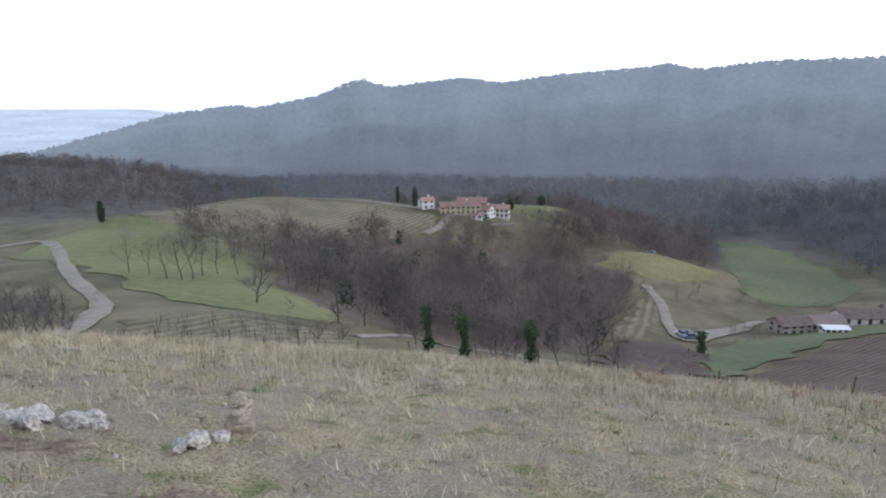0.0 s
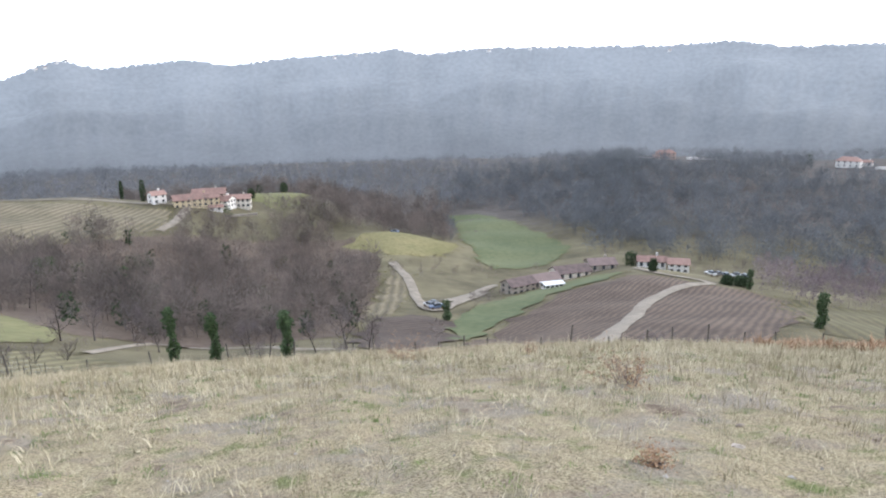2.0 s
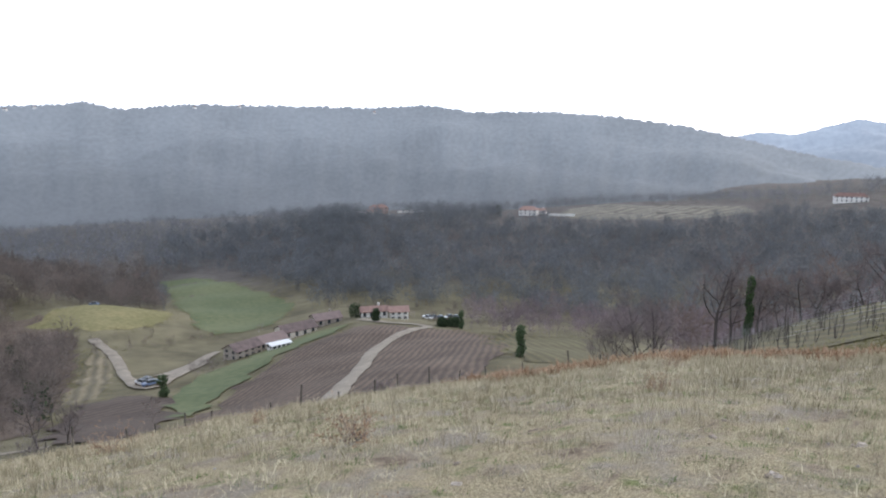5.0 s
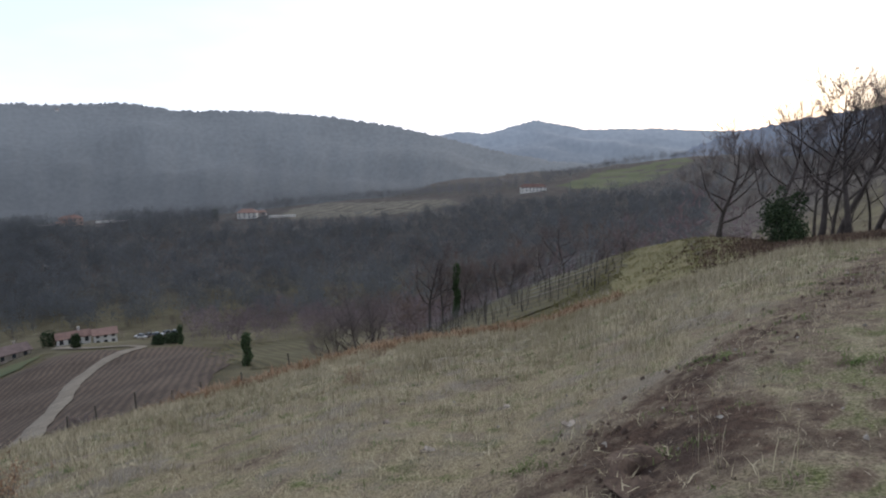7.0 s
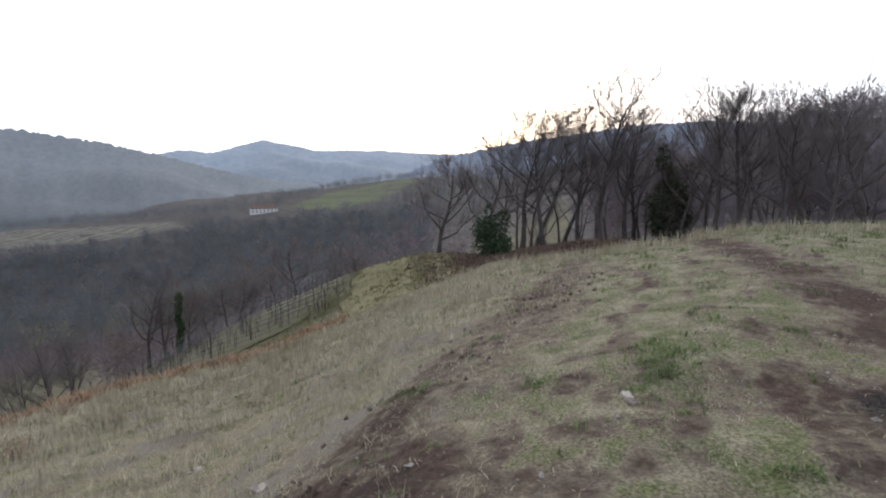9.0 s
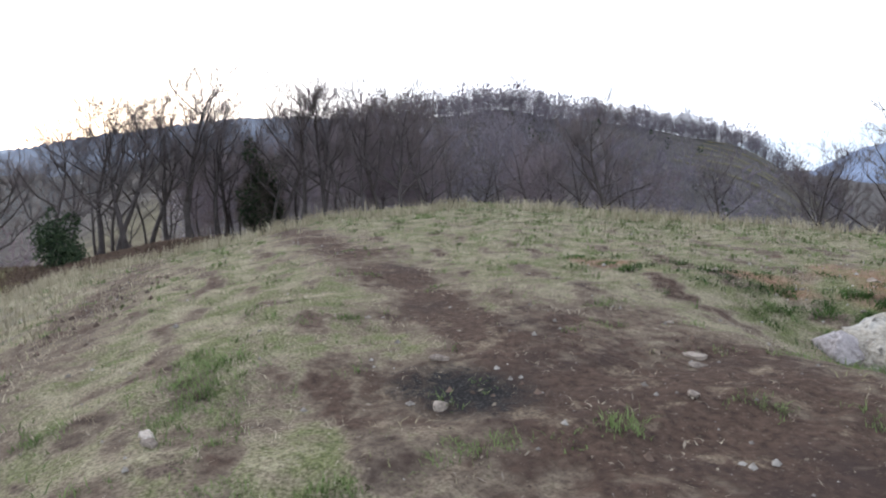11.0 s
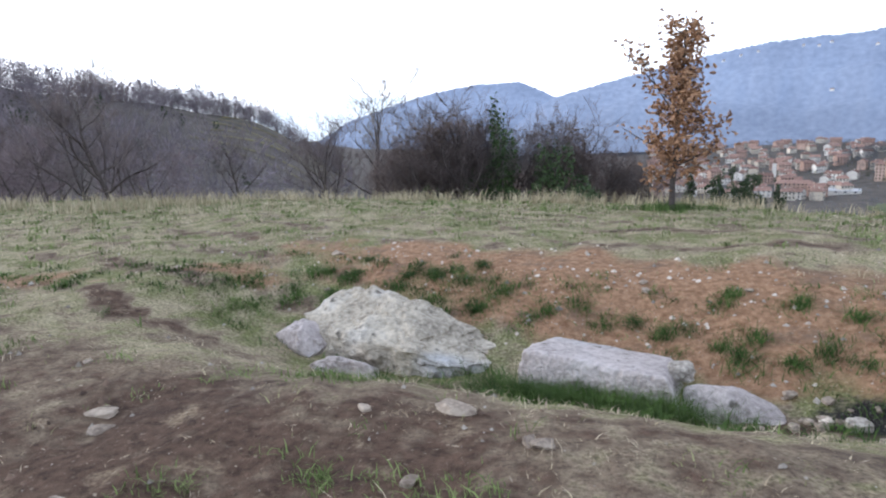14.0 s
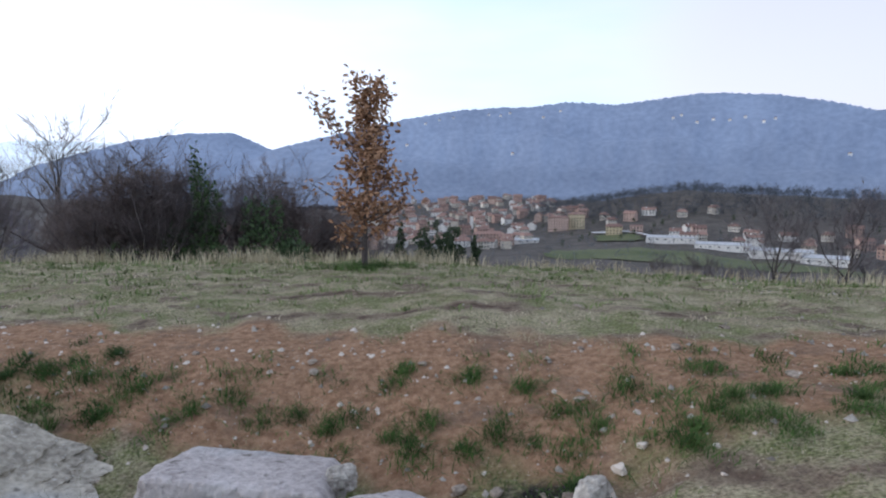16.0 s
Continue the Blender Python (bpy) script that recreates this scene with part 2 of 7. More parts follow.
# the hilltop: fall and curvature of the ground along each bearing
TOP_B = [325, 336, 350, 6, 21, 36, 53, 67, 79, 90, 99, 110, 118, 130, 155, 180, 205, 230, 275, 300]
TOP_A = ring(TOP_B, [.126, .172, .232, .262, .268, .246, .237, .206, .190, .116, .028, -.032, -.036, -.037, -.0595, -.0926, -.111, -.1185, .0, .06])
TOP_C = ring(TOP_B, [.0046, .0046, .0038, .0038, .0038, .0038, .0026, .0017, .0013, .0012, .0022, .0035, .0021, .0014, .0035, .0064, .0091, .0088, .006, .005])

# the land beyond: along each bearing, distances and the angle at which the ground lies under the hilltop
LAND = {
    326: ((40, -19), (80, -16.5), (130, -13.5), (200, -10.8), (280, -9), (400, -8), (600, -3.7), (800, -5), (1400, -4.4), (4900, -1.6)),
    335: ((40, -21), (80, -18), (130, -14), (200, -10.4), (280, -8.2), (400, -8.5), (600, -4.5), (800, -5.5), (1400, -4.4), (4900, -1.6)),
    343: ((40, -22), (80, -18.5), (110, -16.2), (200, -12.5), (280, -8.9), (340, -7.1), (450, -9), (700, -6.5), (1400, -5.8), (4900, -2.6)),
    352: ((40, -23), (80, -20.5), (130, -17.8), (200, -15), (280, -10), (340, -7.6), (450, -9), (700, -6.5), (1400, -5.8), (4900, -2.6)),
    0: ((40, -24), (80, -22.2), (130, -20.3), (200, -17.3), (270, -12), (330, -8.7), (420, -9.5), (700, -6.8), (1400, -5.8), (4900, -2.6)),
    10: ((40, -25), (80, -22.7), (130, -20.8), (200, -18), (280, -14.5), (370, -7.9), (470, -9.5), (800, -6.6), (1400, -5.8), (4900, -2.6)),
    18: ((40, -26), (80, -23.3), (130, -21), (200, -18), (260, -14.5), (300, -12), (360, -13.2), (470, -10), (800, -6.6), (1400, -5.8), (4900, -2.6)),
    27: ((40, -26), (80, -23.6), (130, -21.4), (200, -18.3), (235, -17.3), (280, -15.5), (380, -12), (450, -10.6), (600, -7.8), (750, -6.6), (1400, -5.8), (4900, -2.6)),
    38: ((40, -25), (80, -22.4), (130, -19.3), (200, -16.2), (235, -15.2), (300, -14), (400, -10.8), (550, -7), (640, -6), (1400, -5.8), (4900, -2.6)),
    50: ((40, -23), (80, -20.6), (130, -18), (200, -16.2), (280, -15), (400, -11), (550, -7.4), (640, -6.2), (1400, -5.8), (4900, -2.6)),
    62: ((40, -20.8), (80, -20.3), (130, -18.5), (200, -16.6), (280, -15), (400, -11), (550, -7.2), (700, -5.0), (1400, -5.8), (4900, -2.6)),
    70: ((40, -17.7), (80, -15.9), (130, -17.2), (200, -16.5), (280, -14.5), (400, -10.8), (550, -7.2), (700, -5.0), (1400, -3.5), (4900, -1)),
    80: ((30, -15.4), (50, -13.7), (78, -11.4), (130, -14.5), (200, -15), (300, -12.5), (500, -7.4), (700, -4.5), (900, -3.0), (1000, -3.4), (1400, -3.4), (4900, -1)),
    86: ((30, -13.6), (50, -11.0), (68, -9.1), (130, -13.5), (200, -14.2), (300, -12), (500, -7.4), (700, -4.1), (1000, -1.9), (1400, -3), (4900, -1)),
    92: ((30, -11.4), (48, -8.8), (62, -7.5), (85, -9.4), (130, -12), (300, -10.5), (600, -5), (950, -1.2), (1400, -3), (4900, -1)),
    98: ((30, -9.2), (48, -8.1), (60, -7.9), (85, -9.2), (130, -11), (300, -8), (600, -4), (950, -1.0), (1400, -3), (4900, -1)),
    106: ((25, -6.6), (62, -6.3), (80, -7.4), (130, -8), (300, -4), (560, 0.6), (1400, -2), (4900, -1)),
    120: ((22, -4.6), (50, -5.6), (80, -6), (130, -4.5), (200, -0.8), (300, 2.6), (600, -1), (1400, -2), (4900, -1)),
    132: ((22, -4.4), (50, -6), (80, -6.4), (130, -4.8), (200, 0.2), (285, 4.3), (600, -2), (1400, -2), (4900, -1)),
    142: ((22, -4.6), (50, -6.3), (80, -6.8), (130, -5.4), (200, -2.0), (280, 1.5), (345, 2.9), (600, -3), (1400, -2), (4900, -1)),
    152: ((22, -5.2), (50, -7.4), (80, -7.8), (130, -7), (200, -4.0), (300, -0.8), (400, 0.9), (600, -4), (1400, -2), (4900, -1)),
    161: ((22, -6), (50, -9.5), (130, -10.5), (200, -9.3), (400, -7), (900, -4), (1400, -3), (4900, -1)),
    175: ((22, -7), (50, -11.5), (130, -12), (300, -9.6), (600, -6.6), (900, -5), (1400, -3.6), (4900, -2)),
    195: ((22, -8), (50, -12.5), (130, -12), (300, -10), (500, -7.6), (700, -6.2), (1000, -3.9), (1250, -2.5), (1400, -3), (4900, -2)),
    210: ((22, -8), (50, -12.5), (300, -10), (500, -7.7), (650, -6.2), (760, -4.4), (900, -1.6), (1100, -3.4), (1400, -3), (4900, -2)),
    226: ((22, -8), (50, -12.5), (300, -10), (500, -8), (650, -6.6), (780, -4.4), (950, -2.4), (1100, -3.4), (1400, -3), (4900, -2)),
    275: ((22, -8), (50, -10), (300, -8), (700, -6), (1400, -4), (4900, -1)),
    300: ((22, -10), (50, -12), (300, -9), (700, -6), (1400, -4.4), (4900, -1.6)),
}
RADII = np.concatenate([[0.0], np.geomspace(0.8, 4900, 330)])
LOGR = np.log(np.maximum(RADII, 0.5))


def land_table():
    bs = sorted(LAND)
    el = []
    for b in bs:
        rr, ee = zip(*LAND[b])
        e = np.interp(LOGR, np.log(np.array(rr, float)), ee)
        w = np.hanning(9)
        w /= w.sum()
        e = np.convolve(np.concatenate([np.full(4, e[0]), e, np.full(4, e[-1])]), w, 'valid')
        el.append(e)
    el = np.array(el)
    z = np.empty((360, len(RADII)))
    for j, r in enumerate(RADII):
        col = ring(bs, el[:, j])
        z[:, j] = 1.5 + r * np.tan(np.radians(col))
    near = -TOP_A[:, None] * RADII - TOP_C[:, None] * RADII ** 2
    t = np.clip((RADII - 22) / 22, 0, 1)
    t = t * t * (3 - 2 * t)
    return near * (1 - t) + z * t


LAND_Z = land_table()


def waves(x, y, size, seed):
    """Cheap smooth unevenness between about -1 and 1."""
    g = np.random.RandomState(seed)
    out = 0.0
    for k in range(5):
        a = g.uniform(0, 6.283)
        f = 6.283 / (size * g.uniform(0.6, 1.6))
        out = out + np.sin((x * math.cos(a) + y * math.sin(a)) * f + g.uniform(0, 6.283))
    return out / 3.0


def ground_z(x, y):
    x, y = np.asarray(x, float), np.asarray(y, float)
    r = np.hypot(x, y)
    b = np.degrees(np.arctan2(x, y)) % 360
    i0 = np.floor(b).astype(int) % 360
    f = b - np.floor(b)
    i1 = (i0 + 1) % 360
    lr = np.log(np.maximum(r, 0.8) / 0.8) / math.log(4900 / 0.8) * 329 + 1
    lr = np.where(r < 0.8, r / 0.8, lr)
    j0 = np.clip(np.floor(lr).astype(int), 0, len(RADII) - 2)
    g = np.clip(lr - j0, 0, 1)
    z = (LAND_Z[i0, j0] * (1 - g) + LAND_Z[i0, j0 + 1] * g) * (1 - f) + (LAND_Z[i1, j0] * (1 - g) + LAND_Z[i1, j0 + 1] * g) * f
    # the hollow in which the rocks lie, and the clay bank behind it
    s = (x - 2.2) * 0.98 - (y + 7.35) * 0.2
    q = (x - 2.2) * 0.2 + (y + 7.35) * 0.98
    z = z - 0.55 * np.exp(-(s / 3.0) ** 4 - (q / np.where(q < 0, 1.3, 0.85)) ** 2)
    # the worn edge of the flat top towards the slope
    near = np.clip(1 - r / 40, 0, 1)
    z = z + near * (0.05 * waves(x, y, 2.6, 3) + 0.022 * waves(x, y, 0.8, 4) + 0.012 * waves(x, y, 0.4, 6))
    z = z + np.clip((r - 40) / 200, 0, 1) * 1.2 * waves(x, y, 60, 5)
    return z


def gz(x, y):
    return float(ground_z(x, y))


def spot(bearing, r, lift=0.0):
    x, y = polar(bearing, r)
    return Vector((x, y, gz(x, y) + lift))


# ---- mesh helpers ----
def mesh_from(name, verts, faces, material, smooth=False):
    me = bpy.data.meshes.new(name)
    verts = np.asarray(verts, np.float32)
    if isinstance(faces, np.ndarray):
        n, k = faces.shape
        me.vertices.add(len(verts))
        me.vertices.foreach_set("co", verts.ravel())
        me.loops.add(n * k)
        me.loops.foreach_set("vertex_index", faces.astype(np.int32).ravel())
        me.polygons.add(n)
        me.polygons.foreach_set("loop_start", np.arange(0, n * k, k, dtype=np.int32))
        me.update(calc_edges=True)
        me.validate()
    else:
        me.from_pydata([tuple(v) for v in verts.tolist()], [], faces)
        me.update()
    if smooth:
        me.polygons.foreach_set("use_smooth", np.ones(len(me.polygons), bool))
    if material:
        me.materials.append(material)
    return me


def part(name, data, material, parent, label=""):
    """One mesh object under a thing or a part. data: a bmesh, a mesh or (verts, faces)."""
    if isinstance(data, bmesh.types.BMesh):
        me = bpy.data.meshes.new(name)
        data.to_mesh(me)
        data.free()
        me.materials.append(material)
    elif isinstance(data, bpy.types.Mesh):
        me = data
    else:
        me = mesh_from(name, data[0], data[1], material)
    ob = new(name, me)
    ob.parent = parent
    if label:
        ob["label"] = label
    return ob


def thing(name, place, label, category, group="", turn=0.0, size=1.0):
    e = new(name)
    e.empty_display_size = 0.2
    e.matrix_basis = pose(*place, 0, 0, turn) @ Matrix.Scale(size, 4)
    return tagged(e, label, category, group)


def box(bm, w, d, h, at=(0, 0, 0), turn=0.0, bevel=0.0):
    m = Matrix.Translation(at) @ Matrix.Rotation(turn, 4, 'Z') @ Matrix.Translation((0, 0, h / 2)) @ Matrix.Diagonal((w, d, h, 1))
    r = bmesh.ops.create_cube(bm, size=1, matrix=m)
    if bevel:
        es = list({e for v in r["verts"] for e in v.link_edges})
        bmesh.ops.bevel(bm, geom=es, offset=bevel, segments=1, affect='EDGES')
    return bm


# ---- ground ----
def blob(x, y, cx, cy, rx, ry, turn=0.0, soft=2.0):
    c, s = math.cos(turn), math.sin(turn)
    u, v = ((x - cx) * c + (y - cy) * s) / rx, (-(x - cx) * s + (y - cy) * c) / ry
    return np.exp(-(u * u + v * v) ** soft)


def near_line(x, y, pts, width):
    best = np.full(np.shape(x), 1e9)
    for (ax, ay), (bx, by) in zip(pts[:-1], pts[1:]):
        dx, dy = bx - ax, by - ay
        t = np.clip(((x - ax) * dx + (y - ay) * dy) / (dx * dx + dy * dy), 0, 1)
        best = np.minimum(best, np.hypot(x - ax - t * dx, y - ay - t * dy))
    return np.exp(-(best / width) ** 2)


TRACK = [(26, -11.2), (17, -8.2), (13.1, -7.0), (9.7, -6.14), (7.86, -5.73), (6.2, -5.0), (4.5, -4.3)]
BANK = [(20, -5.6), (12.6, -3.6), (10.9, -2.8), (8.2, -1.6), (7.0, -0.8), (5.6, 0.0), (4.4, 0.2)]


def worn(x, y):
    """Bare dark-brown earth: the trodden top, the track and the bank."""
    m = 1.05 * blob(x, y, 3.6, -4.7, 3.0, 1.8, -0.25, 1.1)
    m = np.maximum(m, 0.9 * near_line(x, y, TRACK, 0.55))
    m = np.maximum(m, 0.62 * near_line(x, y, BANK, 0.65))
    m = np.maximum(m, 0.8 * blob(x, y, 5.0, -0.4, 1.3, 0.9))
    m = np.maximum(m, 0.5 * blob(x, y, -2.9, 4.3, 0.8, 0.3))
    m = np.maximum(m, 0.55 * np.clip(waves(x, y, 0.75, 72) * 1.6 + 0.1, 0, 1) * blob(x, y, 5.0, -1.9, 2.6, 1.7, -0.4, 1.5))
    m = np.maximum(m, 0.62 * np.clip(waves(x, y, 0.65, 71) * 2.2 - 0.5, 0, 1) * np.clip((15 - np.hypot(x - 3, y + 2)) / 5, 0, 1) * (1 - 0.8 * slope_side(x, y)))
    m = np.maximum(m, 0.2 * np.clip(waves(x, y, 1.2, 13) * 1.5 - 0.35, 0, 1) * (np.hypot(x, y) < 13) * slope_side(x, y))
    return np.clip(m + 0.22 * waves(x, y, 1.4, 11) * (m > 0.1), 0, 1)


def clay(x, y):
    """Reddish clay of the bank behind the rocks."""
    m = 1.1 * blob(x, y, 1.4, -8.6, 4.4, 0.95, -0.4, 1.5)
    m = np.maximum(m, 0.95 * blob(x, y, -2.2, -7.6, 2.4, 0.85, -0.25))
    m = np.maximum(m, 0.55 * blob(x, y, 7.15, -8.3, 0.8, 0.45))
    m = np.maximum(m, 0.55 * blob(x, y, 4.6, -9.2, 1.8, 0.45, 0.2))
    return np.clip(m + 0.25 * waves(x, y, 1.1, 12) * (m > 0.1), 0, 1)


def char(x, y):
    return 0.75 * blob(x, y, 4.85, -4.0, 0.75, 0.5, 0.3, 1) + blob(x, y, 0.2, -7.0, 0.42, 0.26, -0.3, 1)


def slope_side(x, y):
    """1 on the long falling slope with dry grass, 0 on the flat top."""
    b = np.degrees(np.arctan2(x, y)) % 360
    r = np.hypot(x, y)
    side = np.where(b > 300, 1.0, np.clip((108 - b) / 14, 0, 1))
    return side * np.clip((r - 1.0) / 2.5, 0, 1)


def ground_material():
    m = bpy.data.materials.new("hill_ground")
    m.use_nodes = True
    n, l = m.node_tree.nodes, m.node_tree.links
    b = n["Principled BSDF"]
    b.inputs["Roughness"].default_value = 0.95
    b.inputs["Specular IOR Level"].default_value = 0.15
    tc = n.new("ShaderNodeTexCoord")

    def tex(scale, detail=5.0):
        t = n.new("ShaderNodeTexNoise")
        t.inputs["Scale"].default_value, t.inputs["Detail"].default_value = scale, detail
        t.inputs["Roughness"].default_value = 0.62
        l.new(tc.outputs["Object"], t.inputs["Vector"])
        return t.outputs[0]

    def span(v, lo, hi):
        r = n.new("ShaderNodeMapRange")
        r.inputs[1].default_value, r.inputs[2].default_value = lo, hi
        l.new(v, r.inputs[0])
        return r.outputs[0]

    def mixc(f, a, c):
        q = n.new("ShaderNodeMix")
        q.data_type = 'RGBA'
        l.new(f, q.inputs["Factor"])
        for k, v in (("A", a), ("B", c)):
            if isinstance(v, tuple):
                q.inputs[k].default_value = (*v, 1)
            else:
                l.new(v, q.inputs[k])
        return q.outputs["Result"]

    def mask(name, noise_v, gain=0.9, lo=0.78, hi=1.12):
        at = n.new("ShaderNodeAttribute")
        at.attribute_name = name
        a = n.new("ShaderNodeMath")
        a.operation = 'MULTIPLY_ADD'
        a.inputs[1].default_value = gain
        l.new(noise_v, a.inputs[0])
        l.new(at.outputs["Fac"], a.inputs[2])
        return span(a.outputs[0], lo, hi)

    big, mid, fine, grit, speck, mat_ = tex(0.35), tex(2.2), tex(16, 8), tex(70, 3), tex(38, 6), tex(44, 10)
    earthy = mixc(span(mat_, .38, .62), (0.085, 0.06, 0.047), (0.22, 0.165, 0.125))
    green = mixc(span(mat_, .38, .62), (0.095, 0.106, 0.04), (0.26, 0.27, 0.122))
    straw = mixc(span(mat_, .38, .62), (0.2, 0.172, 0.108), (0.53, 0.465, 0.31))
    grass = mixc(span(mid, .42, .6), green, straw)
    grass = mixc(span(speck, .55, .72), grass, (0.46, 0.4, 0.29))
    grass = mixc(span(tex(1.7, 8), .58, .66), grass, earthy)
    dry = mixc(span(mat_, .4, .6), (0.19, 0.154, 0.092), (0.51, 0.435, 0.285))
    dry = mixc(span(tex(2.1, 8), .53, .66), dry, green)
    soil = mixc(span(speck, .4, .62), (0.2, 0.17, 0.13), (0.38, 0.335, 0.27))
    dry = mixc(span(tex(0.85, 8), .48, .6), dry, soil)
    earth = mixc(span(fine, .35, .65), (0.062, 0.04, 0.03), (0.148, 0.097, 0.071))
    earth = mixc(span(tex(1.3), .5, .66), earth, (0.068, 0.046, 0.038))
    earth = mixc(span(tex(3.4, 10), .56, .68), earth, mixc(span(mat_, .4, .6), (0.15, 0.108, 0.075), (0.36, 0.285, 0.2)))
    earth = mixc(span(speck, .61, .74), earth, (0.3, 0.25, 0.195))
    earth = mixc(span(grit, .68, .8), earth, (0.36, 0.31, 0.25))
    red = mixc(span(fine, .35, .65), (0.225, 0.125, 0.072), (0.43, 0.27, 0.17))
    red = mixc(span(mid, .55, .72), red, (0.17, 0.12, 0.09))
    red = mixc(span(grit, .62, .75), red, (0.48, 0.4, 0.33))
    black = mixc(span(grit, .55, .75), (0.022, 0.02, 0.02), (0.2, 0.19, 0.18))
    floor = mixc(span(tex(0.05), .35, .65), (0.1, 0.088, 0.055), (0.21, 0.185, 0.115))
    # haze imitated in colour: the far floor is mixed towards grey
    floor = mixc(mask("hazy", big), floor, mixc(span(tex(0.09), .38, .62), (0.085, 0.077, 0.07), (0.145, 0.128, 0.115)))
    col = mixc(mask("dry", mid), grass, dry)
    matted = mixc(span(mat_, .36, .64), (0.13, 0.098, 0.072), (0.4, 0.325, 0.235))
    ragged = tex(5.5, 10)
    col = mixc(mask("worn", ragged, 1.7, 0.86, 1.3), col, matted)
    col = mixc(mask("worn", ragged, 1.7, 1.16, 1.62), col, earth)
    col = mixc(mask("clay", mid), col, red)
    col = mixc(mask("char", fine), col, black)
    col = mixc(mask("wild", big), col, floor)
    l.new(col, b.inputs["Base Color"])
    hsum = n.new("ShaderNodeMath")
    hsum.operation = 'MULTIPLY_ADD'
    hsum.inputs[1].default_value = 0.5
    l.new(grit, hsum.inputs[0])
    l.new(fine, hsum.inputs[2])
    bp = n.new("ShaderNodeBump")
    bp.inputs["Strength"].default_value, bp.inputs["Distance"].default_value = 0.7, 0.05
    l.new(hsum.outputs[0], bp.inputs["Height"])
    l.new(bp.outputs[0], b.inputs["Normal"])
    return m


def make_ground():
    bear = np.concatenate([np.arange(-38, 229, 0.42), np.arange(229, 322, 3.0)])
    rad = np.concatenate([np.linspace(0.4, 5.0, 36)[:-1], np.geomspace(5.0, 1400, 205), np.geomspace(1500, 4900, 20)])
    B, R = np.meshgrid(np.radians(bear), rad, indexing='ij')
    X, Y = R * np.sin(B), R * np.cos(B)
    Z = ground_z(X, Y)
    nb, nr = X.shape
    verts = np.concatenate([np.stack([X.ravel(), Y.ravel(), Z.ravel()], -1), [[0, 0, gz(0, 0)]]])
    i, j = np.meshgrid(np.arange(nb), np.arange(nr - 1), indexing='ij')
    k = (i + 1) % nb
    faces = np.stack([i * nr + j, i * nr + j + 1, k * nr + j + 1, k * nr + j], -1).reshape(-1, 4)
    me = mesh_from("ground", verts, faces, ground_material(), True)
    bm = bmesh.new()
    bm.from_mesh(me)
    bm.verts.ensure_lookup_table()
    c = bm.verts[nb * nr]
    for q in range(nb):
        bm.faces.new((c, bm.verts[q * nr], bm.verts[((q + 1) % nb) * nr])).smooth = True
    bmesh.ops.recalc_face_normals(bm, faces=bm.faces)
    bm.to_mesh(me)
    bm.free()
    x, y = verts[:, 0], verts[:, 1]
    r = np.hypot(x, y)
    # hazy: distance mask for the haze tint in the ground colour
    for name, val in (("dry", slope_side(x, y)), ("worn", worn(x, y)), ("clay", clay(x, y)), ("char", char(x, y)),
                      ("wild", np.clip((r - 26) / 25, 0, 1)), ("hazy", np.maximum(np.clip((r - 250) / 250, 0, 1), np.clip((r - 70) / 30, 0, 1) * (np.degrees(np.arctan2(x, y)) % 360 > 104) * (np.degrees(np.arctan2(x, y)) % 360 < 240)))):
        at = me.attributes.new(name, 'FLOAT', 'POINT')
        at.data.foreach_set("value", np.clip(val, 0, 1).astype(np.float32))
    return tagged(new("ground", me), "hilltop of dry grass and bare earth falling to wooded valleys", "ground", kind="structure")


make_ground()

from mathutils.geometry import delaunay_2d_cdt


def outline(points, wobble, step, seed):
    g = random.Random(seed)
    out = []
    pts = [polar(b, r) for b, r in points]
    for (ax, ay), (bx, by) in zip(pts, pts[1:] + pts[:1]):
        n = max(1, int(math.hypot(bx - ax, by - ay) / step))
        for k in range(n):
            t = k / n
            out.append((ax + (bx - ax) * t + g.uniform(-wobble, wobble), ay + (by - ay) * t + g.uniform(-wobble, wobble)))
    return out


def inside(x, y, poly):
    px, py = np.array([p[0] for p in poly]), np.array([p[1] for p in poly])
    qx, qy = np.roll(px, -1), np.roll(py, -1)
    c = ((py > y) != (qy > y)) & (x < (qx - px) * (y - py) / np.where(qy == py, 1e-9, qy - py) + px)
    return bool(c.sum() % 2)


EDGES = []


def patch(name, points, material, label, category="field", step=5.0, wobble=2.2, lift=0.14, seed=1):
    """A field that lies on the ground, its outline given as bearings and distances."""
    edge = outline(points, wobble, step, seed)
    EDGES.extend(edge)
    xs, ys = [p[0] for p in edge], [p[1] for p in edge]
    inner = []
    for x in np.arange(min(xs), max(xs), step):
        for y in np.arange(min(ys), max(ys), step):
            if inside(x, y, edge):
                inner.append((x, y))
    co = [Vector(p) for p in edge + inner]
    loop = list(range(len(edge)))
    v, _, f, _, _, _ = delaunay_2d_cdt(co, [], [loop], 1, 1e-4)
    z = ground_z(np.array([p.x for p in v]), np.array([p.y for p in v])) + lift
    me = mesh_from(name, [(p.x, p.y, h) for p, h in zip(v, z)], [list(q) for q in f], material, True)
    bm = bmesh.new()
    bm.from_mesh(me)
    for q in bm.faces:
        if q.normal.z < 0:
            q.normal_flip()
    bm.to_mesh(me)
    bm.free()
    return tagged(new(name, me), label, category, kind="structure")


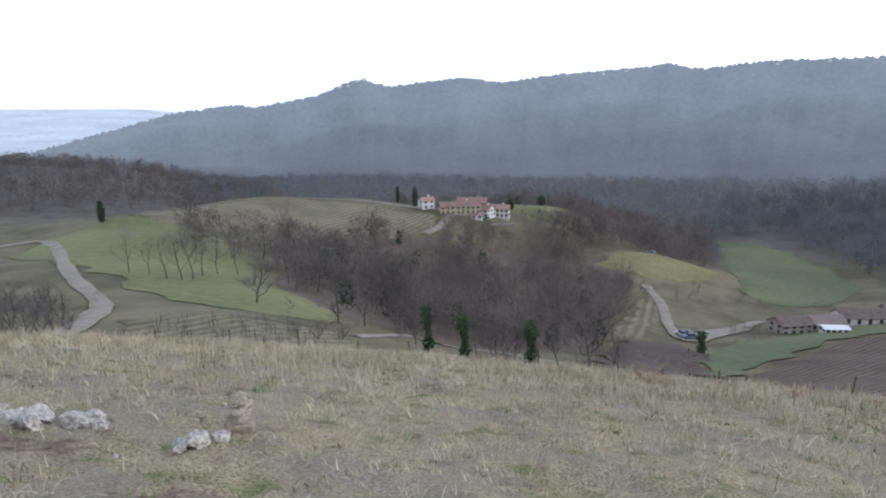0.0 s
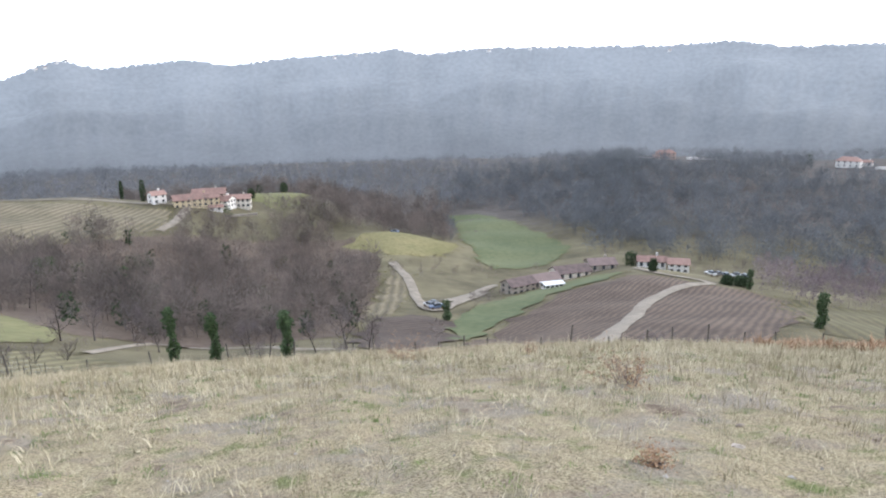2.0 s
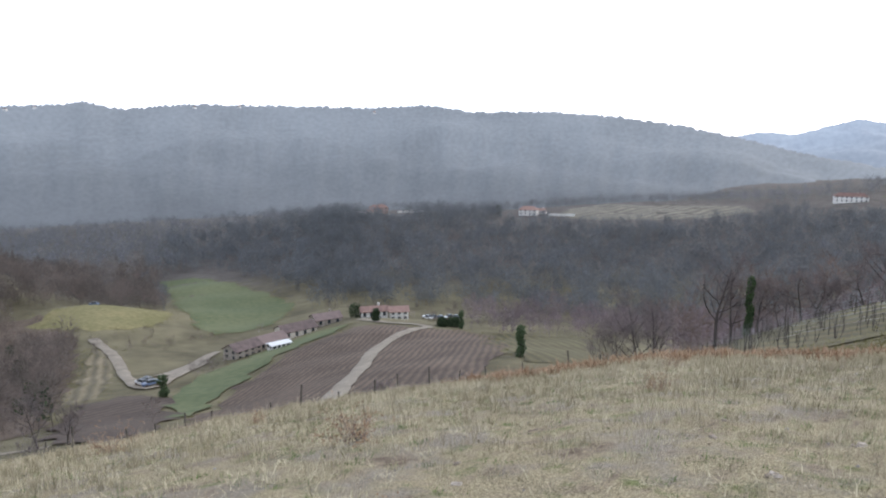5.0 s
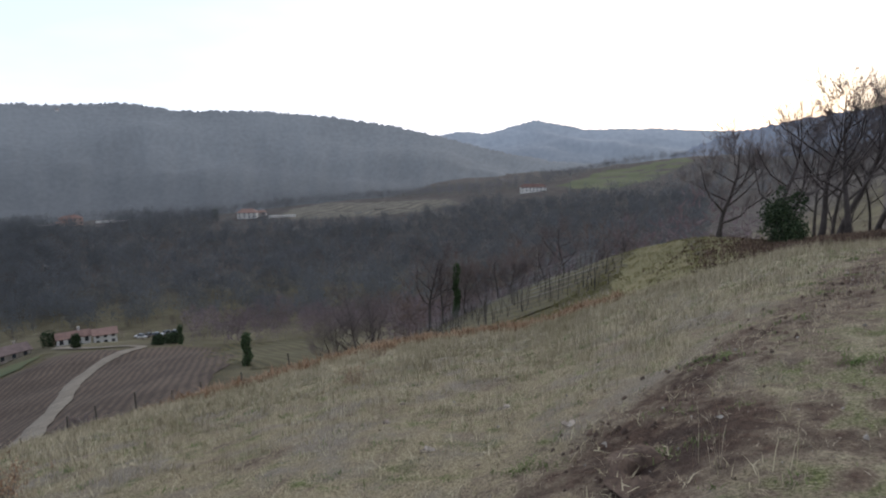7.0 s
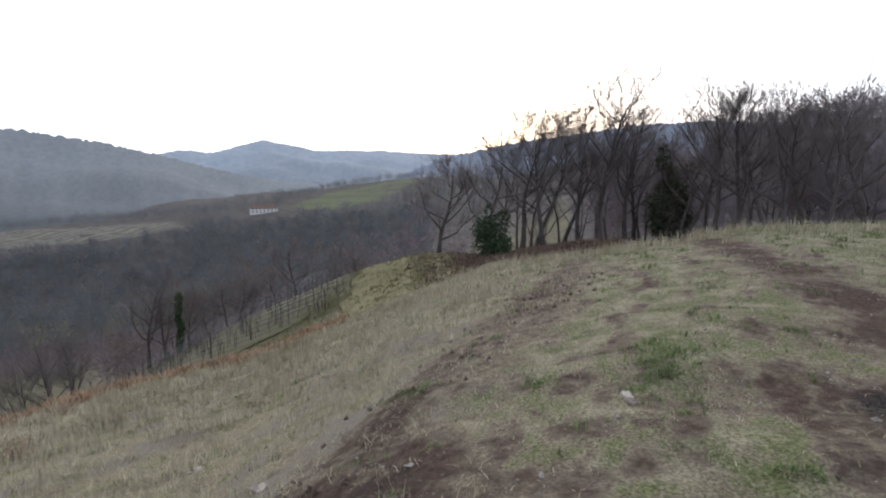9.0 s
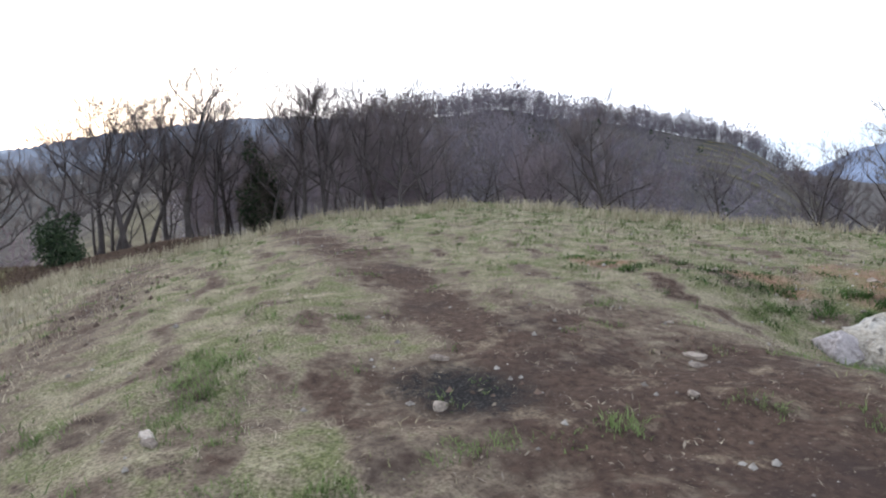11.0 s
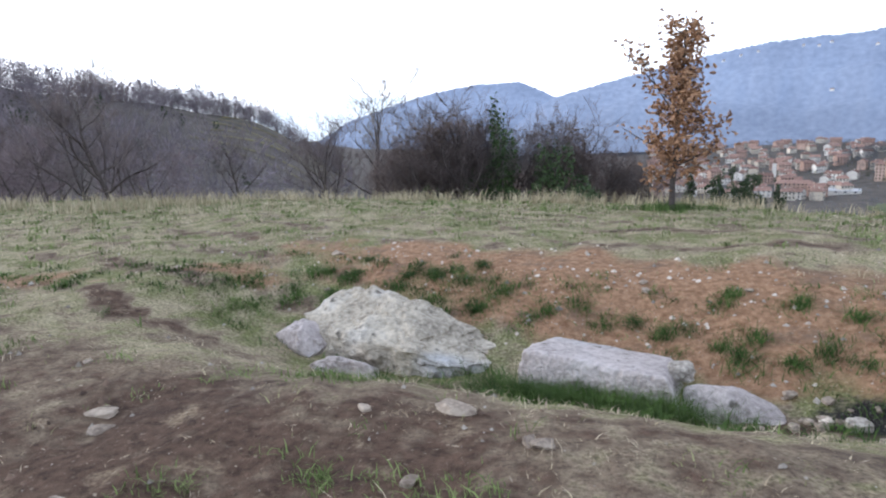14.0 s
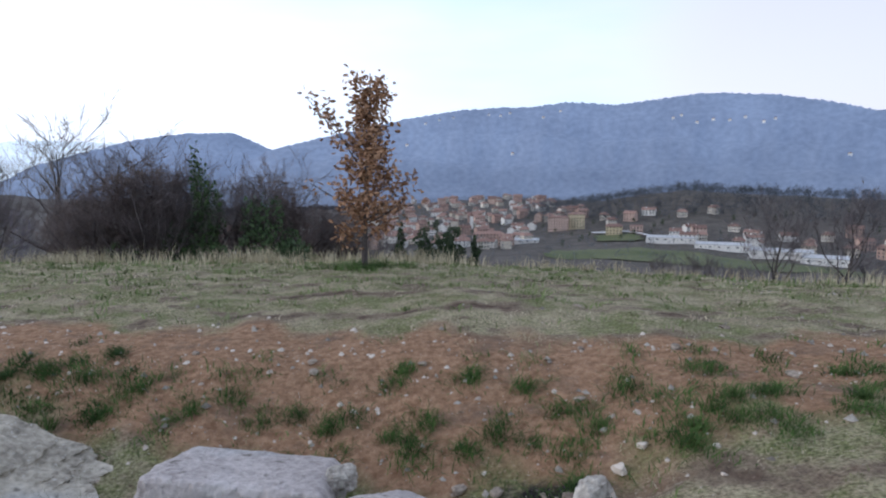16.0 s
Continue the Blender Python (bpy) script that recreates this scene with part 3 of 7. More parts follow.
def ribbon(name, points, width, material, label, category="road", lift=0.32, rows=5):
    """A road that lies on the ground along bearings and distances."""
    pts = [Vector((*polar(b, r), 0)) for b, r in points]
    line = []
    for i in range(len(pts) - 1):
        p0, p1, p2, p3 = pts[max(i - 1, 0)], pts[i], pts[i + 1], pts[min(i + 2, len(pts) - 1)]
        n = max(3, int((p2 - p1).length / 4))
        for k in range(n):
            t = k / n
            line.append(0.5 * ((2 * p1) + (p2 - p0) * t + (2 * p0 - 5 * p1 + 4 * p2 - p3) * t * t + (3 * p1 - p0 - 3 * p2 + p3) * t ** 3))
    line.append(pts[-1])
    verts, faces = [], []
    g = random.Random(len(points))
    for i, p in enumerate(line):
        d = (line[min(i + 1, len(line) - 1)] - line[max(i - 1, 0)]).normalized()
        s = Vector((d.y, -d.x, 0))
        w = width * g.uniform(0.82, 1.18)
        for k in range(rows):
            q = p + s * w * (k / (rows - 1) - 0.5)
            verts.append((q.x, q.y, gz(q.x, q.y) + lift - (0.12 if k in (0, rows - 1) else 0)))
    for i in range(len(line) - 1):
        for k in range(rows - 1):
            a = i * rows + k
            faces.append((a, a + 1, a + rows + 1, a + rows))
    return tagged(new(name, mesh_from(name, verts, faces, material, True)), label, category, kind="structure")


def ploughed(name, dark, light, bearing, spacing):
    m = surface(name, dark, light, 0.08, 1.2, bump=0.4, dist=0.2)
    n, l = m.node_tree.nodes, m.node_tree.links
    tc = n.new("ShaderNodeTexCoord")
    mp = n.new("ShaderNodeMapping")
    mp.inputs["Rotation"].default_value[2] = radians(bearing)
    wv = n.new("ShaderNodeTexWave")
    wv.inputs["Scale"].default_value = 0.314 / spacing
    wv.inputs["Distortion"].default_value, wv.inputs["Detail"].default_value, wv.inputs["Detail Scale"].default_value = 3.0, 3.0, 0.6
    l.new(tc.outputs["Object"], mp.inputs[0])
    l.new(mp.outputs[0], wv.inputs[0])
    b = n["Principled BSDF"]
    old = b.inputs["Base Color"].links[0].from_socket
    mx = n.new("ShaderNodeMix")
    mx.data_type, mx.blend_type = 'RGBA', 'MULTIPLY'
    mx.inputs["Factor"].default_value = 0.55
    ramp = n.new("ShaderNodeValToRGB")
    ramp.color_ramp.elements[0].color, ramp.color_ramp.elements[1].color = (0.4, 0.4, 0.4, 1), (1.25, 1.2, 1.15, 1)
    l.new(wv.outputs["Fac"], ramp.inputs[0])
    l.new(old, mx.inputs["A"])
    l.new(ramp.outputs[0], mx.inputs["B"])
    l.new(mx.outputs["Result"], b.inputs["Base Color"])
    return m


M_PLOUGH = ploughed("ploughed_earth", (0.075, 0.054, 0.041), (0.165, 0.122, 0.093), 52, 1.6)
M_TILLED = ploughed("dark_tilled_earth", (0.06, 0.045, 0.038), (0.13, 0.1, 0.08), 70, 2.4)
M_STUBBLE = ploughed("stubble_field", (0.13, 0.115, 0.07), (0.26, 0.22, 0.15), 20, 3.0)
M_THIN = ploughed("thin_field", (0.08, 0.07, 0.036), (0.16, 0.145, 0.075), 40, 3.0)
M_MEADOW = surface("winter_meadow", (0.12, 0.125, 0.05), (0.22, 0.21, 0.1), 0.03, 0.5, bump=0.2, dist=0.2)
M_GREENER = surface("green_meadow", (0.085, 0.11, 0.05), (0.16, 0.17, 0.085), 0.03, 0.5, bump=0.2, dist=0.2)
M_OLIVE = surface("dry_meadow", (0.15, 0.14, 0.055), (0.28, 0.24, 0.12), 0.04, 0.6, bump=0.2, dist=0.2)
M_TERRACE2 = ploughed("vine_terrace", (0.12, 0.11, 0.055), (0.25, 0.22, 0.125), 20, 3.2)
M_TERRACE = ploughed("terraced_vines", (0.14, 0.13, 0.105), (0.25, 0.23, 0.185), 100, 9.0)

patch("field_farm", [(334, 290), (340, 320), (347, 330), (355, 325), (359.5, 318), (359, 285), (355, 262), (349, 250), (341, 250), (336, 262)], M_STUBBLE, "brown stubble field with faint rows below the farm road")
patch("meadow_west", [(326, 215), (329, 235), (333, 275), (337, 265), (341, 235), (343, 190), (345, 150), (350, 122), (349, 105), (343, 100), (337, 115), (333, 140), (331, 170)], M_MEADOW, "pale green winter meadow on the spur", "meadow")
patch("meadow_farm", [(5, 352), (6.5, 375), (9, 385), (10.8, 372), (10, 345), (8, 335)], M_MEADOW, "bright green meadow on the farm knoll", "meadow")
patch("meadow_knoll", [(13.5, 285), (15, 302), (18, 312), (21, 310), (23.8, 300), (22, 275), (19, 262), (15.5, 268)], M_OLIVE, "rounded olive-green meadow knoll", "meadow")
patch("meadow_valley", [(23, 430), (26, 425), (29.5, 380), (33.5, 315), (31, 270), (26.5, 262), (25, 285), (24, 330)], M_GREENER, "long green meadow along the valley wood", "meadow")
patch("field_slope", [(38.5, 215), (41, 205), (44.5, 196), (48, 200), (51, 190), (52, 140), (50, 95), (44, 75), (36, 72), (28, 78), (22.5, 92), (25, 120), (28.5, 152), (33, 185)], M_PLOUGH, "brown ploughed field with furrows running downhill")
patch("field_hollow", [(16.5, 150), (19, 158), (22.3, 152), (23, 125), (22, 95), (18, 85), (13.5, 95), (14, 125)], M_TILLED, "dark freshly tilled field in the hollow", lift=0.3)
patch("verge_green", [(38.5, 222), (36, 225), (33, 222), (29, 200), (25.5, 180), (22.6, 150), (22.6, 118), (24, 116), (27, 146), (31, 178), (35, 205)], M_GREENER, "green grass strip beside the ploughed field", "meadow", lift=0.3)
patch("meadow_east", [(85, 36), (86, 50), (87, 66), (92, 66), (96, 60), (99, 52), (98, 42), (93, 34), (89, 31)], M_OLIVE, "olive-green grass shoulder below the oaks", "meadow", step=2.5, wobble=0.5, lift=0.06)
patch("field_lower", [(50.5, 150), (51, 200), (58, 200), (62, 160), (60, 120), (54, 110)], M_THIN, "thin grassy field with plough lines")
patch("vineyard", [(66, 58), (68, 84), (74, 84), (80, 82), (84, 74), (86, 62), (82, 44), (76, 40), (70, 42)], M_THIN, "terraced vineyard bank with dry grass", "vineyard", step=3, wobble=0.6, lift=0.05)
patch("terraces", [(55.5, 610), (58, 690), (64, 690), (71, 690), (72, 650), (66, 600), (60, 590)], M_TERRACE, "terraced hillside with bare vine rows", "terrace", step=12)
patch("meadow_far_east", [(80, 760), (84, 900), (90, 960), (91, 900), (88, 760), (84, 690)], M_GREENER, "dull green hillside meadow", "meadow", step=16)
patch("terrace_vines", [(332, 62), (333.5, 92), (338, 98), (344, 92), (350, 96), (353, 84), (349, 62), (341, 52), (335, 52)], M_TERRACE2, "dry grass terraces with bare vine rows", "terrace", step=3, lift=0.1)
M_LEAFFLOOR = surface("leaf_strewn_floor", (0.085, 0.062, 0.047), (0.19, 0.145, 0.11), 0.06, 0.7, bump=0.3, dist=0.2)
patch("gully_floor", [(345, 150), (346, 230), (352, 262), (0, 275), (8, 296), (14, 298), (16.5, 260), (16, 195), (14, 128), (8, 118), (0, 114), (352, 116), (347, 130)], M_LEAFFLOOR, "brown leaf-strewn floor of the gully woods", "woodland floor", lift=0.1)
patch("clearing", [(14.6, 160), (16.5, 205), (18, 245), (18.8, 230), (18.6, 190), (17.5, 160)], M_STUBBLE, "dry grass bank beside the lane", "meadow")

ribbon("road_spur", [(324, 232), (327, 234), (328.9, 226), (329.5, 175), (330.1, 146), (331.6, 115), (331.0, 98), (328.8, 82), (325, 66)], 3.2, M_GRAVEL, "pale gravel lane climbing the spur")
ribbon("road_farm", [(332.5, 290), (337, 318), (342, 340), (346, 342), (352, 338), (357, 331), (0.6, 324), (0.2, 308), (359.5, 290), (358.5, 278)], 3.4, M_GRAVEL, "pale gravel road along the field edge to the farm")
ribbon("road_valley", [(17.6, 254), (18.4, 238), (19.3, 214), (19.9, 186), (21.2, 168), (23.4, 184), (25.5, 215), (26.8, 228)], 3.4, M_GRAVEL, "pale gravel lane and yard by the barns", lift=0.5)
ribbon("yard", [(22.4, 188), (24, 200), (25.6, 214)], 6.0, M_GRAVEL, "pale gravel yard beside the barns", "yard", lift=0.42)
ribbon("road_field", [(39.0, 232), (42, 212), (45, 200), (43.8, 192), (42, 180), (40.2, 158), (38.4, 118), (36.2, 90), (33, 66)], 3.4, M_GRAVEL, "pale farm track crossing the ploughed field", lift=0.4)
ribbon("path_hollow", [(352, 95), (355, 108), (358, 118), (5, 108), (9, 95), (14, 92)], 1.7, M_GRAVEL, "bare sandy track below the slope", lift=0.22)

for k in range(8):
    ribbon("hill_terrace", [(145.5 + 0.6 * k, 232 + 19 * k), (149, 238 + 19 * k), (153, 246 + 18 * k), (157.5, 250 + 17 * k)], 2.6, M_TERRACE2 if k % 2 else M_OLIVE, "grassy terrace step on the neighbouring hill", "terrace", lift=0.5)


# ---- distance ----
# backdrop materials: each glows to imitate haze over the distance
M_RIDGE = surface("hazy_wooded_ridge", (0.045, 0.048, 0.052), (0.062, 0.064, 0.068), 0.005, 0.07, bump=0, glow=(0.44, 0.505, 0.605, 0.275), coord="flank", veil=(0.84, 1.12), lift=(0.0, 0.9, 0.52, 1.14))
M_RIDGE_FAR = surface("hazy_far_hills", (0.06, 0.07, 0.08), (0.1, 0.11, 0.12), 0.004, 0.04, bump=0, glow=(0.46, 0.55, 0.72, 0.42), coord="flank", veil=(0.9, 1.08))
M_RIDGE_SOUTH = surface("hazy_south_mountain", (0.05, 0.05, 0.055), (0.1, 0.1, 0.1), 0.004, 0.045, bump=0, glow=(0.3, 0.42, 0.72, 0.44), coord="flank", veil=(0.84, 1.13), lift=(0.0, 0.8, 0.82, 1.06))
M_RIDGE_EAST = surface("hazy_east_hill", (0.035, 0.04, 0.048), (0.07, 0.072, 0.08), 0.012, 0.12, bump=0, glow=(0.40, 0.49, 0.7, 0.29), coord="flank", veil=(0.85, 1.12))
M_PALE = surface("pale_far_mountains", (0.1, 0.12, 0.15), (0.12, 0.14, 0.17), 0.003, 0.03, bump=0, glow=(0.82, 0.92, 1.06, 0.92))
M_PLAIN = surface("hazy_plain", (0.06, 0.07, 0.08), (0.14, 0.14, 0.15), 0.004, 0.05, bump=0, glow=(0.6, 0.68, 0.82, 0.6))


def ridge(name, crest, r0, r1, foot, material, label, rough=5.0, step=0.15, seed=1, relief=1.0):
    """A wooded mountain flank from distance r0 to its crest at r1, with a tree-edged skyline."""
    bs = np.arange(crest[0][0], crest[-1][0] + 0.001, step)
    ce = np.interp(bs, [c[0] for c in crest], [c[1] for c in crest])
    w = np.hanning(9)
    ce = np.convolve(np.concatenate([np.full(4, ce[0]), ce, np.full(4, ce[-1])]), w / w.sum(), 'valid')
    g = np.random.RandomState(seed)
    n = 44
    verts = []
    ph = g.uniform(0, 6, 8)
    for j in range(n + 2):
        t = min(j / (n - 1), 1.0)
        bend = sum(np.sin(np.radians(bs) * f + ph[k] + t * sh) / a for k, (a, f, sh) in enumerate(((1, 31, 2.0), (1.6, 64, -3.5), (2.4, 118, 4.0), (3.5, 240, -6.0))))
        r = r0 + (r1 - r0) * (t + 0.02 * bend * math.sin(math.pi * t)) + (140 * (j - n + 1) if j >= n else 0)
        el = foot + (ce - foot) * (t ** 0.8)
        z = 1.5 + r * np.tan(np.radians(el)) + g.uniform(-1, 1, len(bs)) * rough * (0.05 if j < n - 1 else 0.8)
        px, py = r * np.sin(np.radians(bs)), r * np.cos(np.radians(bs))
        z = z + (13 * waves(px, py, 480, seed) + 2.5 * waves(px, py, 170, seed + 9)) * relief * math.sin(math.pi * t)
        if j >= n:
            z = z - 160 * (j - n + 1)
        verts.append(np.stack([r * np.sin(np.radians(bs)), r * np.cos(np.radians(bs)), z], -1))
    m = len(bs)
    i, j = np.meshgrid(np.arange(n + 1), np.arange(m - 1), indexing='ij')
    f = np.stack([i * m + j, i * m + j + 1, (i + 1) * m + j + 1, (i + 1) * m + j], -1).reshape(-1, 4)
    me = mesh_from(name, np.concatenate(verts), f, material, True)
    # place along and up the flank, for the woods' mottling and the painted haze glow
    up = np.concatenate([np.stack([np.radians(bs) * r1, np.radians(foot + (ce - foot) * (min(q / (n - 1), 1.0) ** 0.8)) * r1 * 1.5, np.full(m, min(q / (n - 1), 1.0))], -1) for q in range(n + 2)])
    me.attributes.new("flank", 'FLOAT_VECTOR', 'POINT').data.foreach_set("vector", up.astype(np.float32).ravel())
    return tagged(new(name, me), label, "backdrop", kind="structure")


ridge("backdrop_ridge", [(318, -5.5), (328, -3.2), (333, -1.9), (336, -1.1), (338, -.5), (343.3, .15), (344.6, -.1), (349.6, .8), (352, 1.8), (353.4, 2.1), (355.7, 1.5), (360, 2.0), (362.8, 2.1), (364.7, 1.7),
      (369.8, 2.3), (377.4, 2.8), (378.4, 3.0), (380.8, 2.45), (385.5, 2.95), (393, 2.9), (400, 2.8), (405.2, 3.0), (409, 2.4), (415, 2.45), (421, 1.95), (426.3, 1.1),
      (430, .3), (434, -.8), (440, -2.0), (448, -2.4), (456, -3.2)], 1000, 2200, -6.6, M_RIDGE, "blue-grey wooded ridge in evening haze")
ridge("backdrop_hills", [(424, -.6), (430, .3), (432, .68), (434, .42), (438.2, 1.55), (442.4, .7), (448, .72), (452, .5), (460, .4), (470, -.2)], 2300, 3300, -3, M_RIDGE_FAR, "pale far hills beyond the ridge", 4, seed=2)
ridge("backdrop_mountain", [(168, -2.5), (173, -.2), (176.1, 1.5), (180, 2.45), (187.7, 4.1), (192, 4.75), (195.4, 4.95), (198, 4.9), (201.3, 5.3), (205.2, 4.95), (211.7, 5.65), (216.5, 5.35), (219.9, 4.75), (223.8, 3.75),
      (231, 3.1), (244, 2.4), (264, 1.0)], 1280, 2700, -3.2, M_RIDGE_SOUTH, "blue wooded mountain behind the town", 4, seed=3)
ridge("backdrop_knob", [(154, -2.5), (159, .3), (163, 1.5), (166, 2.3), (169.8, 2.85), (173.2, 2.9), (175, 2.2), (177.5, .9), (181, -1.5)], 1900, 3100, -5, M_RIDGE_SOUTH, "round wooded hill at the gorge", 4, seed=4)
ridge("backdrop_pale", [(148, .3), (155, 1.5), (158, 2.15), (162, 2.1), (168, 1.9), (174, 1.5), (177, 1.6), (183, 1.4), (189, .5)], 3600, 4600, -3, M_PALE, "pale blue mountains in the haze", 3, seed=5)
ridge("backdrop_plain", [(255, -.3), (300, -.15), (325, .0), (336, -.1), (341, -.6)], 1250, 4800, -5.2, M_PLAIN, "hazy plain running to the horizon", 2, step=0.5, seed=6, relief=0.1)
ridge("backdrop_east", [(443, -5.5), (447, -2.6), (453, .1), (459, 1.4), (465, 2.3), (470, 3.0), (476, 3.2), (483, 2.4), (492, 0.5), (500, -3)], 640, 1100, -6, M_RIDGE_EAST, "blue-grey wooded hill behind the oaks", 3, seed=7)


# ---- woods ----
def fuzz(x, y, h, g, twigs=44, spread=0.36, low=0.12, thick=0.012, trunk=0.007):
    """Bare winter trees as many thin twigs, for woods that nobody could count."""
    n = len(x)
    z = ground_z(x, y) - 0.1
    base = np.stack([x, y, z], -1)
    lean = g.normal(0, 0.04, (n, 2))
    tri = []
    # trunks: two thin blades crossing
    for a in (0.0, 1.57):
        d = np.stack([np.full(n, math.cos(a)), np.full(n, math.sin(a)), np.zeros(n)], -1) * (h * trunk)[:, None]
        top = base + np.stack([lean[:, 0] * h, lean[:, 1] * h, h * 0.8], -1)
        tri.append(np.stack([base - d, base + d, top], 1))
    m = n * twigs
    hh = np.repeat(h, twigs)
    bb = np.repeat(base, twigs, 0)
    ll = np.repeat(lean, twigs, 0)
    # crown: twigs through an uneven egg, pointing outwards and up
    d = g.normal(size=(m, 3))
    d /= np.linalg.norm(d, axis=1)[:, None]
    lump = np.repeat(g.uniform(0, 6.28, n), twigs)
    rad = g.uniform(0.25, 1.0, m) ** 0.5 * (1 + 0.25 * np.sin(d[:, 0] * 4 + lump) * np.sin(d[:, 1] * 4 + 2 * lump))
    zc = low + (1 - low) * 0.52
    c = bb + np.stack([ll[:, 0] * hh, ll[:, 1] * hh, hh * zc], -1) + d * rad[:, None] * np.stack([hh * spread * 0.8, hh * spread * 0.8, hh * (1 - low) * 0.46], -1)
    dirn = d + np.array([0, 0, 0.55]) + g.normal(0, 0.45, (m, 3))
    dirn /= np.linalg.norm(dirn, axis=1)[:, None]
    ln = hh * g.uniform(0.08, 0.2, m)
    side = np.cross(dirn, g.normal(size=(m, 3)))
    side /= np.linalg.norm(side, axis=1)[:, None]
    side *= (hh * thick * g.uniform(0.5, 1.5, m))[:, None]
    tri.append(np.stack([c - side - dirn * (ln * 0.4)[:, None], c + side - dirn * (ln * 0.4)[:, None], c + dirn * (ln * 0.6)[:, None]], 1))
    v = np.concatenate(tri).reshape(-1, 3)
    return v, np.arange(len(v)).reshape(-1, 3)


def woods(name, areas, material, label, seed, height=(8, 13), twigs=44, thick=0.010, spread=0.36, keep=None, low=0.12):
    """areas: bearing from, to, distance from, to, trees a hectare."""
    g = np.random.RandomState(seed)
    xs, ys = [], []
    for b0, b1, r0, r1, dens in areas:
        n = int(radians(b1 - b0) * (r1 * r1 - r0 * r0) / 2 / 10000 * dens)
        b = np.radians(g.uniform(b0, b1, n))
        r = np.sqrt(g.uniform(r0 * r0, r1 * r1, n))
        far = np.clip((r - 300) / 120, 0, 1)
        b, r = b + g.normal(0, 0.016, n) * far, r * (1 + g.normal(0, 0.03, n) * far)
        xs.append(r * np.sin(b)), ys.append(r * np.cos(b))
    x, y = np.concatenate(xs), np.concatenate(ys)
    if keep is not None:
        k = keep(x, y)
        x, y = x[k], y[k]
    h = g.uniform(*height, len(x)) * (1 + 0.14 * waves(x, y, 40, seed) + 0.14 * waves(x, y, 17, seed + 1))
    v, f = fuzz(x, y, h, g, twigs, spread, low, thick)
    return tagged(new(name, mesh_from(name, v, f, material)), label, "woods", kind="stuff")


OPEN = [[polar(b, r) for b, r in q] for q in (
    [(22.5, 445), (27, 445), (30.5, 390), (35.5, 315), (33, 262), (26, 240), (24, 262), (23.2, 330)],
    [(12.5, 255), (12.5, 300), (15, 318), (18, 322), (24, 312), (24.5, 280), (22, 255), (16, 250)],
    [(54.5, 560), (57.5, 720), (73, 720), (73, 620), (66, 560), (60, 550)],
    [(4, 335), (5, 385), (10.5, 400), (12, 372), (10.5, 335)], [(354, 300), (354, 360), (7, 360), (7, 300)],
    [(79, 760), (84, 900), (91, 970), (93, 900), (88, 740), (84, 670)],
    [(38.5, 590), (39, 700), (44.5, 700), (44, 590)], [(51.5, 560), (51.5, 670), (58, 670), (57, 560)], [(75.5, 630), (75.5, 750), (81, 750), (81, 630)])]


def wooded(x, y):
    out = np.ones(len(x), bool)
    for poly in OPEN:
        px, py = np.array([p[0] for p in poly]), np.array([p[1] for p in poly])
        qx, qy = np.roll(px, -1), np.roll(py, -1)
        c = ((py > y[:, None]) != (qy > y[:, None])) & (x[:, None] < (qx - px) * (y[:, None] - py) / np.where(qy == py, 1e-9, qy - py) + px)
        out &= c.sum(1) % 2 == 0
    return out


woods("gully_woods", [(346, 352, 150, 235, 520), (352, 360, 122, 262, 440), (0, 8, 120, 275, 440), (8, 14.5, 125, 300, 430), (14.5, 16.5, 190, 300, 420), (338, 347, 185, 250, 200)], M_WOODS,
      "bare brown winter woods filling the gully", 21, (5.5, 13), 150, 0.0075, keep=wooded, low=0.05)
woods("farm_woods", [(0, 12, 285, 335, 330), (10, 24, 310, 470, 330), (356, 372, 400, 470, 260)], M_WOODS, "bare grey-brown woods round the farm knoll", 22, (8, 13), 110, 0.010, keep=wooded)
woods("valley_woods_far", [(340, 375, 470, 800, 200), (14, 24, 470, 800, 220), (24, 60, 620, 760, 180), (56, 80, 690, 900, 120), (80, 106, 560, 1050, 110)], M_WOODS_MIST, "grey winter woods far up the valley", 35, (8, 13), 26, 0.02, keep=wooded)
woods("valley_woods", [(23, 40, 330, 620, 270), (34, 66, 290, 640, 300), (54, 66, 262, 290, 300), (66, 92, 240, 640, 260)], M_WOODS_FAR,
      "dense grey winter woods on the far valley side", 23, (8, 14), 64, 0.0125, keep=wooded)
woods("west_woods", [(322, 346, 420, 720, 220)], M_WOODS, "purple-brown woods on the western hill", 24, (8, 13), 50, 0.014)
woods("hill_woods", [(106, 126, 90, 330, 190), (126, 139, 110, 330, 180), (139, 158, 345, 430, 190), (139, 148, 290, 345, 120), (139, 158, 110, 200, 90), (139, 147, 200, 290, 50)], M_WOODS_HILL, "bare woods covering the neighbouring hill", 26, (10, 15), 70, 0.011)
woods("grove", [(107, 124, 68, 100, 330), (124, 137, 64, 95, 280), (137, 146, 80, 110, 120)], M_THICKET, "dense bare brown grove behind the oaks", 34, (9, 12.5), 420, 0.0034, spread=0.3)
woods("grove_scrub", [(100, 142, 62, 96, 430)], M_BRUSH, "dark undergrowth below the grove", 37, (1.8, 4.2), 90, 0.008, spread=0.5, low=0.0)
woods("vineyard_hedge", [(66, 74, 84, 100, 650), (74, 88, 84, 98, 420)], M_BRUSH, "dark bare hedge below the vineyard", 36, (6, 9.5), 130, 0.006)
